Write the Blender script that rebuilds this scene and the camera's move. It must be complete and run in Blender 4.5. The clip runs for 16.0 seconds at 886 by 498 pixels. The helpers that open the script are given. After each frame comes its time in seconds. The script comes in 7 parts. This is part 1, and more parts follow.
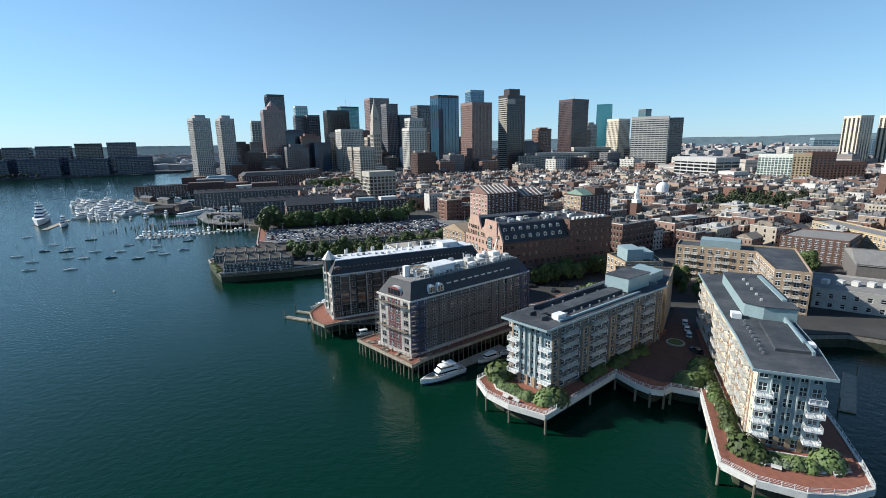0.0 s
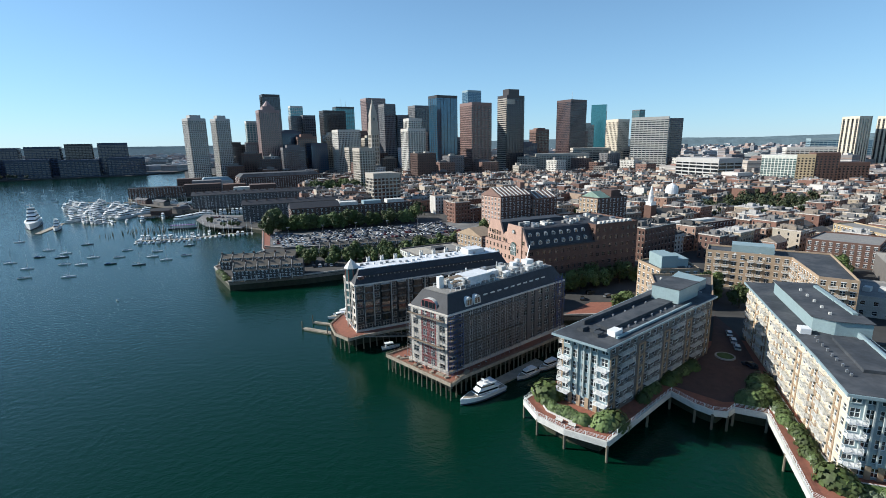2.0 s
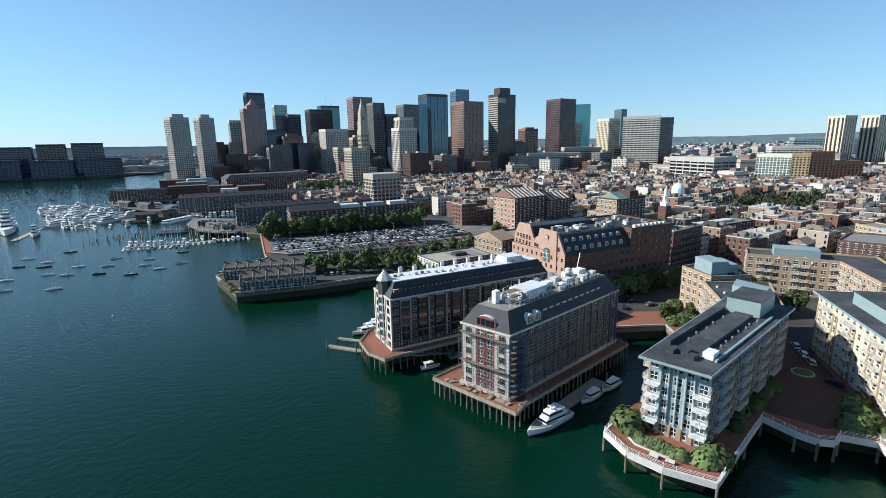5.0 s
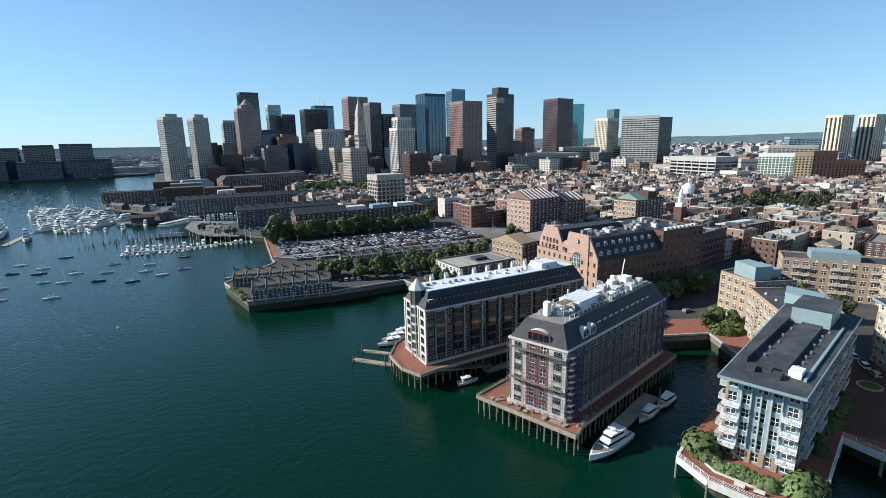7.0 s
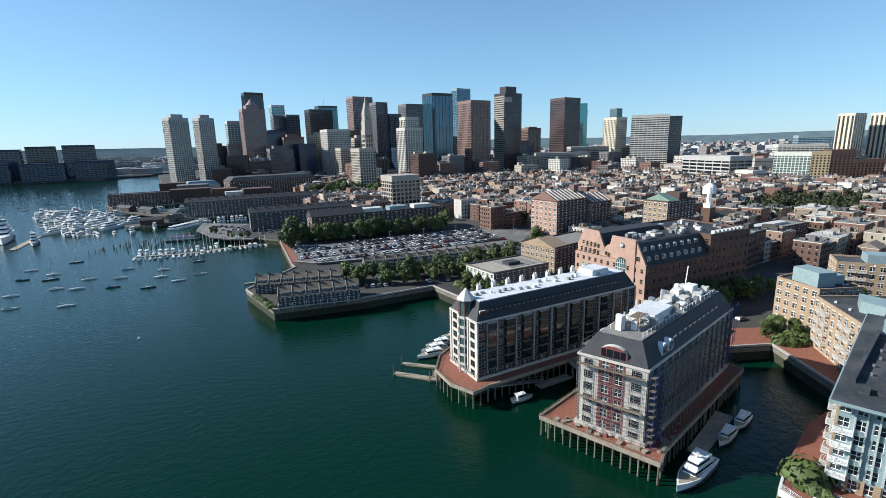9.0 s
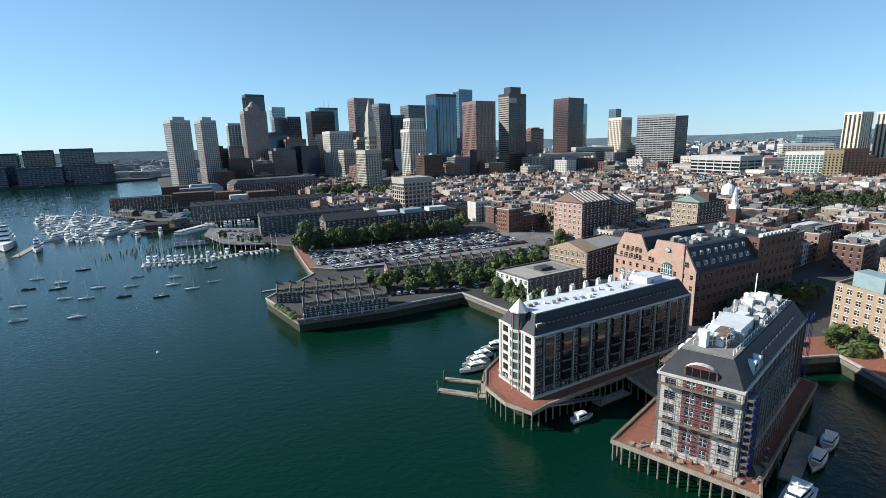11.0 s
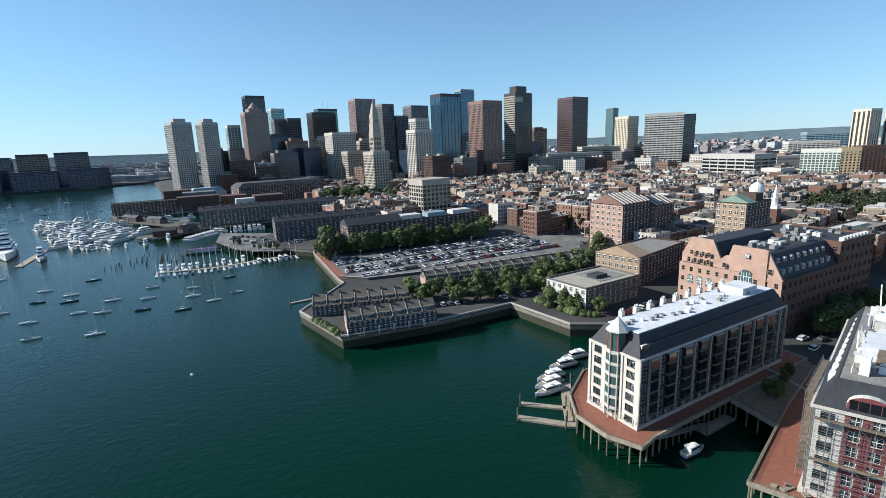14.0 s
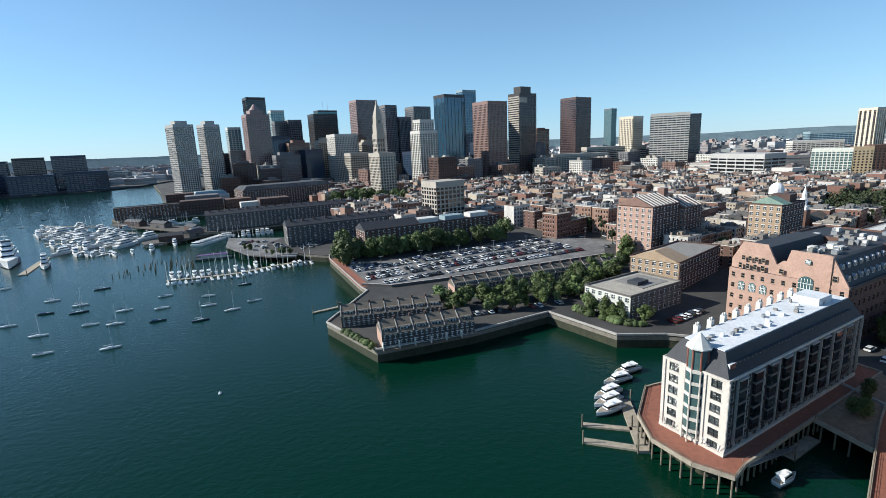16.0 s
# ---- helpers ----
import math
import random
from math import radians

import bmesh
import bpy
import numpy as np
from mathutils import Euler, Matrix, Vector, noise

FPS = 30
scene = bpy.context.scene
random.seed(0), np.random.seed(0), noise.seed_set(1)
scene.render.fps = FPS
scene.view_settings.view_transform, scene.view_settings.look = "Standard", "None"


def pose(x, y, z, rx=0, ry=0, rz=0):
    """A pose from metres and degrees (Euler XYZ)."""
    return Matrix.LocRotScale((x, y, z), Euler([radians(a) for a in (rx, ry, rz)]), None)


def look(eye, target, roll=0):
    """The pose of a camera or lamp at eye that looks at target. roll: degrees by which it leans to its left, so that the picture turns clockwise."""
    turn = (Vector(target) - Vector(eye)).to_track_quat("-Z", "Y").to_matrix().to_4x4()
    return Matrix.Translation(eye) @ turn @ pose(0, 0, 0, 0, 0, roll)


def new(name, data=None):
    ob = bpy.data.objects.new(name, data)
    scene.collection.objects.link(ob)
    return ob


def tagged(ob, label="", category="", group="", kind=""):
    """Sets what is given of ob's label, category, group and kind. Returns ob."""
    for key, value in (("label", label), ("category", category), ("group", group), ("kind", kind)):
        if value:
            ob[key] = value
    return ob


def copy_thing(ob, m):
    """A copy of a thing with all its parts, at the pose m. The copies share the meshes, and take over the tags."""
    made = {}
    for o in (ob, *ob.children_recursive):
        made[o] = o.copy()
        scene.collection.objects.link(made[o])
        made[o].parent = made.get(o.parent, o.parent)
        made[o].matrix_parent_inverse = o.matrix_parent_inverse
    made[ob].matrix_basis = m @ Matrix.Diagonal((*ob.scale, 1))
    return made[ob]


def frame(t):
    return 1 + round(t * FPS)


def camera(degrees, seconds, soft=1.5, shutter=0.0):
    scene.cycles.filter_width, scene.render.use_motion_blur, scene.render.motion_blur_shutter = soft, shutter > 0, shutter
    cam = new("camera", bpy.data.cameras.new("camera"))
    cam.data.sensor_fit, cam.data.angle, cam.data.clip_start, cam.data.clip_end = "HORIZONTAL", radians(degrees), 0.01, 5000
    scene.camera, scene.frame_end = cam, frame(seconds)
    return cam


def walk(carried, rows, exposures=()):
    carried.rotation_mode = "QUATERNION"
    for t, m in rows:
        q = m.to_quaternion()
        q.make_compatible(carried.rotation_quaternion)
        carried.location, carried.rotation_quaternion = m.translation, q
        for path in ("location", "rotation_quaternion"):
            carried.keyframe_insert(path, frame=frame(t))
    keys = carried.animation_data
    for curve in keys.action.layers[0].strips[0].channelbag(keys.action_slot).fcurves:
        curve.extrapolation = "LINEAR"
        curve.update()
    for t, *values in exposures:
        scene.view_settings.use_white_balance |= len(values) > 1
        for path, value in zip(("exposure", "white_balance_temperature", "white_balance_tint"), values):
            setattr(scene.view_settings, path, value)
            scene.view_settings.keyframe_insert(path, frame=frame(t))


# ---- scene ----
cam = camera(85.7, 16.0, 0.5)

PATH = [
    (0, (1.478, -1.09, 68.708), (1.581, 0.86, 68.277), -1.0),
    (1.5, (-7.891, 6.975, 69.387), (-7.765, 8.924, 68.957), -1.0),
    (3.5, (-20.256, 18.078, 69.54), (-20.09, 20.024, 69.108), -1.0),
    (7, (-41.866, 38.187, 69.814), (-41.621, 40.124, 69.381), -1.2),
    (8, (-48.276, 43.922, 69.892), (-48.035, 45.859, 69.459), -1.3),
    (9, (-54.765, 49.844, 70.025), (-54.521, 51.781, 69.592), -1.4),
    (12.5, (-77.178, 70.388, 70.054), (-76.913, 72.325, 69.63), -2.0),
    (14, (-87.01, 79.365, 70.364), (-86.733, 81.299, 69.939), -2.2),
    (16, (-100.001, 91.261, 71.025), (-99.71, 93.194, 70.604), -2.5),
]
walk(cam, [(t, look(eye, target, roll)) for t, eye, target, roll in PATH], [(0, 0.56, 6080, 9), (16, 0.56, 6080, 9)])

# ---- world and sun ----
SUN_ELEV, SUN_AZ = 31.0, 167.0   # degrees; azimuth counted from +x towards +y
sd = Vector((math.cos(radians(SUN_ELEV)) * math.cos(radians(SUN_AZ)), math.cos(radians(SUN_ELEV)) * math.sin(radians(SUN_AZ)), math.sin(radians(SUN_ELEV))))
world = bpy.data.worlds.new("sky")
scene.world = world
world.use_nodes = True
wn = world.node_tree.nodes
sky = wn.new("ShaderNodeTexSky")
sky.sky_type = "NISHITA"
sky.sun_disc = False
sky.sun_elevation = radians(SUN_ELEV)
sky.sun_rotation = radians(90.0 - SUN_AZ)
sky.altitude = 60.0
sky.air_density, sky.dust_density, sky.ozone_density = 0.9, 0.0, 2.6
tint = wn.new("ShaderNodeVectorMath")
tint.operation = "MULTIPLY"
tint.inputs[1].default_value = (0.90, 1.0, 1.01)
world.node_tree.links.new(sky.outputs[0], tint.inputs[0])
haze = wn.new("ShaderNodeMix")   # thin haze, thickest along the horizon and gone overhead
haze.data_type = "RGBA"
up = wn.new("ShaderNodeTexCoord")
upz = wn.new("ShaderNodeSeparateXYZ")
thin = wn.new("ShaderNodeMath"); thin.operation, thin.use_clamp = "SUBTRACT", True
thin.inputs[0].default_value = 1.0
cube = wn.new("ShaderNodeMath"); cube.operation = "POWER"
cube.inputs[1].default_value = 3.0
share = wn.new("ShaderNodeMath"); share.operation = "MULTIPLY"
share.inputs[1].default_value = 0.6
world.node_tree.links.new(up.outputs["Generated"], upz.inputs[0])
world.node_tree.links.new(upz.outputs[2], thin.inputs[1])
world.node_tree.links.new(thin.outputs[0], cube.inputs[0])
world.node_tree.links.new(cube.outputs[0], share.inputs[0])
world.node_tree.links.new(share.outputs[0], haze.inputs[0])
haze.inputs[7].default_value = (2.5, 4.65, 6.8, 1)
world.node_tree.links.new(tint.outputs[0], haze.inputs[6])
world.node_tree.links.new(haze.outputs[2], wn["Background"].inputs[0])
wn["Background"].inputs[1].default_value = 0.09
sun = new("sun", bpy.data.lights.new("sun", "SUN"))
sun.data.energy, sun.data.angle, sun.data.color = 5.0, radians(0.53), (1.0, 0.93, 0.82)
sun.matrix_world = look(sd * 100, (0, 0, 0))

# ---- materials ----
def mat(name, col, rough=0.8, var=0.18, scale=0.6, bump=0.0, metal=0.0, col2=None, rnd=0.0, spec=0.5, palette=None, fine=6.0):
    """A painted or mineral surface with variation at two scales, in metres, and a tint per object."""
    m = bpy.data.materials.new(name)
    m.use_nodes = True
    n, l = m.node_tree.nodes, m.node_tree.links
    b = n["Principled BSDF"]
    b.inputs["Roughness"].default_value = rough
    b.inputs["Metallic"].default_value = metal
    b.inputs["Specular IOR Level"].default_value = spec
    tc = n.new("ShaderNodeTexCoord")
    n1, n2 = n.new("ShaderNodeTexNoise"), n.new("ShaderNodeTexNoise")
    n1.inputs["Scale"].default_value, n1.inputs["Detail"].default_value = scale, 4
    n2.inputs["Scale"].default_value, n2.inputs["Detail"].default_value = scale * fine, 3
    l.new(tc.outputs["Object"], n1.inputs["Vector"]); l.new(tc.outputs["Object"], n2.inputs["Vector"])
    add = n.new("ShaderNodeMath"); add.operation = "ADD"
    l.new(n1.outputs[0], add.inputs[0]); l.new(n2.outputs[0], add.inputs[1])
    ramp = n.new("ShaderNodeMapRange")
    ramp.inputs[1].default_value, ramp.inputs[2].default_value = 0.7, 1.3
    ramp.inputs[3].default_value, ramp.inputs[4].default_value = 1 - var, 1 + var
    l.new(add.outputs[0], ramp.inputs[0])
    val = ramp.outputs[0]
    oi = n.new("ShaderNodeObjectInfo")
    if rnd:
        r2 = n.new("ShaderNodeMapRange")
        r2.inputs[3].default_value, r2.inputs[4].default_value = 1 - rnd, 1 + rnd
        l.new(oi.outputs["Random"], r2.inputs[0])
        mu = n.new("ShaderNodeMath"); mu.operation = "MULTIPLY"
        l.new(val, mu.inputs[0]); l.new(r2.outputs[0], mu.inputs[1])
        val = mu.outputs[0]
    mix = n.new("ShaderNodeVectorMath"); mix.operation = "SCALE"
    if palette:
        cr = n.new("ShaderNodeValToRGB")
        cr.color_ramp.interpolation = "CONSTANT"
        el = cr.color_ramp.elements
        while len(el) < len(palette):
            el.new(0.5)
        for i, c in enumerate(palette):
            el[i].position = i / len(palette)
            el[i].color = (*c, 1)
        l.new(oi.outputs["Random"], cr.inputs[0])
        l.new(cr.outputs[0], mix.inputs[0])
    elif col2:
        mc = n.new("ShaderNodeMix"); mc.data_type = "RGBA"
        mc.inputs[6].default_value, mc.inputs[7].default_value = (*col, 1), (*col2, 1)
        st = n.new("ShaderNodeMapRange")
        st.inputs[1].default_value, st.inputs[2].default_value = 0.42, 0.6
        l.new(n1.outputs[0], st.inputs[0]); l.new(st.outputs[0], mc.inputs[0])
        l.new(mc.outputs[2], mix.inputs[0])
    else:
        mix.inputs[0].default_value = col
    l.new(val, mix.inputs["Scale"])
    l.new(mix.outputs[0], b.inputs["Base Color"])
    if bump:
        bp = n.new("ShaderNodeBump")
        bp.inputs["Strength"].default_value, bp.inputs["Distance"].default_value = bump, 0.1
        l.new(n2.outputs[0], bp.inputs["Height"]); l.new(bp.outputs[0], b.inputs["Normal"])
    return m


def glassy(name, col, rough=0.08, rnd=0.5, metal=0.0, spec=0.9):
    """Window glass over a dark room: glossy, tinted, with a different tone for each pane."""
    m = mat(name, col, rough, 0.25, 0.15, metal=metal, rnd=rnd, spec=spec)
    n, l = m.node_tree.nodes, m.node_tree.links
    g = n.new("ShaderNodeTexNoise")
    g.inputs["Scale"].default_value = 0.35
    tc = n.new("ShaderNodeTexCoord")
    l.new(tc.outputs["Object"], g.inputs["Vector"])
    bp = n.new("ShaderNodeBump")
    bp.inputs["Strength"].default_value, bp.inputs["Distance"].default_value = 0.12, 0.1
    l.new(g.outputs[0], bp.inputs["Height"]); l.new(bp.outputs[0], n["Principled BSDF"].inputs["Normal"])
    return m


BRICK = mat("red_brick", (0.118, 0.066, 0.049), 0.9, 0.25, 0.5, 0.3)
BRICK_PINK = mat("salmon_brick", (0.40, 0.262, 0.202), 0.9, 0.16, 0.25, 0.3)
BRICK_DARK = mat("dark_brick", (0.085, 0.052, 0.043), 0.9, 0.25, 0.4, 0.3)
BRICK_TAN = mat("tan_brick", (0.34, 0.25, 0.165), 0.9, 0.15, 0.4, 0.3)
LIME = mat("pale_stone", (0.55, 0.51, 0.45), 0.8, 0.14, 0.5, 0.2)
CREAM = mat("cream_panel", (0.60, 0.53, 0.41), 0.75, 0.12, 0.4)
GREYSTONE = mat("grey_stone", (0.125, 0.115, 0.105), 0.85, 0.18, 0.4, 0.2)
STEELBLUE = mat("blue_grey_metal_panel", (0.25, 0.33, 0.35), 0.45, 0.1, 0.5)
PALEPANEL = mat("pale_green_panel", (0.42, 0.46, 0.44), 0.5, 0.1, 0.5)
TEALBOX = mat("teal_metal_siding", (0.24, 0.32, 0.33), 0.5, 0.1, 0.4)
ROOFDARK = mat("dark_roof_membrane", (0.035, 0.042, 0.05), 0.85, 0.3, 0.15, 0.2, col2=(0.055, 0.06, 0.066))
SLATE = mat("slate_roof", (0.028, 0.031, 0.037), 0.72, 0.3, 0.6, 0.4)
SHINGLE = mat("brown_shingle_roof", (0.115, 0.10, 0.08), 0.9, 0.3, 0.7, 0.4)
ROOFWHITE = mat("white_roof_membrane", (0.66, 0.68, 0.69), 0.7, 0.15, 0.2, col2=(0.52, 0.54, 0.55))
ROOFGREY = mat("grey_gravel_roof", (0.24, 0.23, 0.21), 0.95, 0.25, 0.3, col2=(0.17, 0.165, 0.155))
WHITE = mat("white_paint", (0.74, 0.74, 0.72), 0.5, 0.08, 0.8)
OFFWHITE = mat("weathered_white", (0.55, 0.54, 0.5), 0.7, 0.15, 0.8)
COPPER = mat("red_brown_copper", (0.23, 0.085, 0.06), 0.5, 0.2, 0.8)
STEEL = mat("galvanised_steel", (0.35, 0.36, 0.37), 0.4, 0.15, 1.0, metal=0.6)
BLUENET = mat("blue_scaffold_net", (0.025, 0.055, 0.20), 0.8, 0.25, 0.6)
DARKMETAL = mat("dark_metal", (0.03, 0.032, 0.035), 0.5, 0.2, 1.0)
BOARDWALK = mat("red_brick_paving", (0.23, 0.088, 0.055), 0.9, 0.22, 0.8, 0.2, fine=10)
CONCRETE = mat("concrete", (0.36, 0.34, 0.31), 0.9, 0.18, 0.4, 0.2)
STUCCO = mat("grey_green_stucco", (0.52, 0.53, 0.47), 0.9, 0.2, 0.4, 0.2)
ROOFTAN = mat("tan_gravel_roof", (0.38, 0.35, 0.29), 0.95, 0.25, 0.3, col2=(0.28, 0.26, 0.22))
SEAWALL = mat("granite_seawall", (0.19, 0.172, 0.14), 0.95, 0.35, 0.5, 0.5)
# Tide weed on the seawall; also the dark of the shade blocks under decks.
WEED_AND_SHADE = mat("weedy_stone_and_deck_shade", (0.035, 0.038, 0.022), 0.95, 0.4, 0.6, 0.5)
TIMBER = mat("weathered_timber", (0.17, 0.13, 0.09), 0.95, 0.3, 0.7, 0.4, rnd=0.25)
PILE = mat("dark_pile", (0.15, 0.128, 0.092), 0.95, 0.3, 0.5, 0.4, rnd=0.3)
ASPHALT = mat("asphalt", (0.12, 0.118, 0.115), 0.95, 0.25, 0.08, 0.1, col2=(0.165, 0.162, 0.155))
# Dark metal, taken darker still for the turreted block's shaded long side.
PANEL_SHADED = mat("shade_darkened_metal_panel", (0.035, 0.033, 0.032), 0.6, 0.2, 0.5)
LAND = mat("city_ground", (0.036, 0.036, 0.034), 0.95, 0.25, 0.03, col2=(0.052, 0.05, 0.046))
GRASS = mat("grass", (0.06, 0.10, 0.025), 0.95, 0.3, 0.2)
SAND = mat("bare_gravel", (0.36, 0.30, 0.21), 0.95, 0.2, 0.1)
GRANITE_DARK = mat("dark_granite", (0.085, 0.082, 0.08), 0.85, 0.2, 0.4, 0.2)
LEAF = mat("leaves", (0.062, 0.09, 0.02), 0.7, 0.45, 0.5, rnd=0.35)
LEAF_DARK = mat("dark_leaves", (0.034, 0.047, 0.016), 0.75, 0.5, 0.3)
LEAF_LIGHT = mat("light_leaves", (0.10, 0.145, 0.045), 0.7, 0.4, 0.5, rnd=0.3)
LEAF_GREY = mat("grey_green_leaves", (0.16, 0.20, 0.12), 0.8, 0.35, 0.8, rnd=0.2)
BARK = mat("bark", (0.07, 0.05, 0.035), 0.95, 0.3, 1.0, 0.5)
RUBBER = mat("black_rubber", (0.015, 0.015, 0.016), 0.7, 0.1, 1.0)
CARPAINT = mat("car_paint", (0.3, 0.3, 0.3), 0.25, 0.03, 0.5, palette=[(0.72, 0.73, 0.74), (0.02, 0.02, 0.024), (0.43, 0.44, 0.46), (0.04, 0.045, 0.055), (0.78, 0.78, 0.77), (0.12, 0.13, 0.14), (0.7, 0.71, 0.72), (0.025, 0.025, 0.025), (0.14, 0.02, 0.018), (0.5, 0.5, 0.49)])
GLASS = glassy("window_glass", (0.035, 0.045, 0.05))
GLASS_DARK = glassy("dark_window_glass", (0.018, 0.022, 0.026), rnd=0.4)
GLASS_BLUE = glassy("blue_tower_glass", (0.035, 0.10, 0.16), 0.06, 0.1, 0.35)
GLASS_TEAL = glassy("teal_tower_glass", (0.06, 0.22, 0.25), 0.08, 0.1, 0.3)
GLASS_NAVY = glassy("navy_tower_glass", (0.012, 0.022, 0.04), 0.08, 0.1, 0.2)
GLASS_GREEN = glassy("green_tinted_glass", (0.09, 0.16, 0.16), 0.07, 0.2, 0.2)
HULL = mat("boat_hull", (0.6, 0.6, 0.6), 0.3, 0.05, 0.5, palette=[(0.75, 0.75, 0.74), (0.7, 0.71, 0.72), (0.05, 0.06, 0.08), (0.66, 0.66, 0.64), (0.72, 0.72, 0.70), (0.6, 0.62, 0.63), (0.74, 0.74, 0.73)])
CANVAS = mat("boat_cover", (0.2, 0.3, 0.4), 0.85, 0.1, 0.8, palette=[(0.08, 0.14, 0.26), (0.46, 0.48, 0.5), (0.05, 0.07, 0.12), (0.55, 0.55, 0.52), (0.2, 0.26, 0.3)])
HOUSEWALL = mat("row_house_wall", (0.3, 0.2, 0.15), 0.9, 0.2, 0.3, 0.2, palette=[(0.17, 0.09, 0.066), (0.24, 0.145, 0.105), (0.30, 0.22, 0.16), (0.12, 0.068, 0.052), (0.38, 0.33, 0.26), (0.19, 0.10, 0.075), (0.50, 0.48, 0.44), (0.26, 0.17, 0.13), (0.14, 0.08, 0.064), (0.33, 0.27, 0.20)])
HOUSEROOF = mat("flat_house_roof", (0.2, 0.2, 0.2), 0.95, 0.25, 0.2, palette=[(0.17, 0.155, 0.14), (0.07, 0.07, 0.068), (0.24, 0.22, 0.19), (0.11, 0.105, 0.10), (0.38, 0.37, 0.35), (0.11, 0.105, 0.10), (0.24, 0.20, 0.16), (0.17, 0.165, 0.16)])
DARKBLUE = mat("dark_blue_panel", (0.022, 0.036, 0.07), 0.4, 0.15, 0.1)
TERRACOTTA = mat("terracotta_trim", (0.19, 0.115, 0.09), 0.85, 0.2, 0.4)
BROWNTOWER = mat("brown_granite", (0.20, 0.12, 0.10), 0.55, 0.1, 0.1)
GRANITE_PINK = mat("pink_granite", (0.26, 0.18, 0.165), 0.55, 0.1, 0.1)
REDTOWER = mat("dark_red_granite", (0.085, 0.05, 0.045), 0.4, 0.1, 0.1)
REDNET = mat("dark_red_cladding", (0.19, 0.05, 0.05), 0.8, 0.25, 0.5)
DARKTOWER = mat("dark_bronze_metal", (0.035, 0.028, 0.027), 0.4, 0.1, 0.1)
TANCONC = mat("tan_concrete", (0.38, 0.345, 0.29), 0.85, 0.12, 0.08)
HARBCONC = mat("grey_harbour_concrete", (0.40, 0.39, 0.37), 0.85, 0.12, 0.08)
CLAPBOARD = mat("grey_brown_clapboard", (0.075, 0.066, 0.06), 0.85, 0.2, 0.6, 0.3)
PALECONC = mat("pale_concrete", (0.52, 0.50, 0.45), 0.85, 0.12, 0.08)
DARKCONC = mat("grey_precast", (0.15, 0.147, 0.15), 0.85, 0.12, 0.08)
# Distance haze is put into this blue-green hill colour.
HILL = mat("haze_tinted_wooded_hill", (0.115, 0.16, 0.18), 1.0, 0.2, 0.01, spec=0.0)
YELLOWB = mat("yellow_brick", (0.36, 0.28, 0.17), 0.9, 0.15, 0.3)


def water_material():
    m = bpy.data.materials.new("harbour_water")
    m.use_nodes = True
    n, l = m.node_tree.nodes, m.node_tree.links
    b = n["Principled BSDF"]
    b.inputs["Roughness"].default_value = 0.09
    b.inputs["IOR"].default_value = 1.33
    b.inputs["Specular IOR Level"].default_value = 0.35
    tc = n.new("ShaderNodeTexCoord")
    big, mid, small = n.new("ShaderNodeTexNoise"), n.new("ShaderNodeTexNoise"), n.new("ShaderNodeTexNoise")
    for k, s, d in ((big, 0.006, 3), (mid, 0.5, 4), (small, 1.9, 4)):
        k.inputs["Scale"].default_value, k.inputs["Detail"].default_value = s, d
        l.new(tc.outputs["Object"], k.inputs["Vector"])
    cm = n.new("ShaderNodeMix"); cm.data_type = "RGBA"
    cm.inputs[6].default_value, cm.inputs[7].default_value = (0.0010, 0.0185, 0.0092, 1), (0.0013, 0.0225, 0.0125, 1)
    l.new(big.outputs[0], cm.inputs[0]); l.new(cm.outputs[2], b.inputs["Base Color"])
    add = n.new("ShaderNodeMath"); add.operation = "MULTIPLY_ADD"
    add.inputs[1].default_value = 0.4
    l.new(small.outputs[0], add.inputs[0]); l.new(mid.outputs[0], add.inputs[2])
    bp = n.new("ShaderNodeBump")
    bp.inputs["Strength"].default_value, bp.inputs["Distance"].default_value = 0.42, 0.4
    l.new(add.outputs[0], bp.inputs["Height"]); l.new(bp.outputs[0], b.inputs["Normal"])
    return m


WATER = water_material()


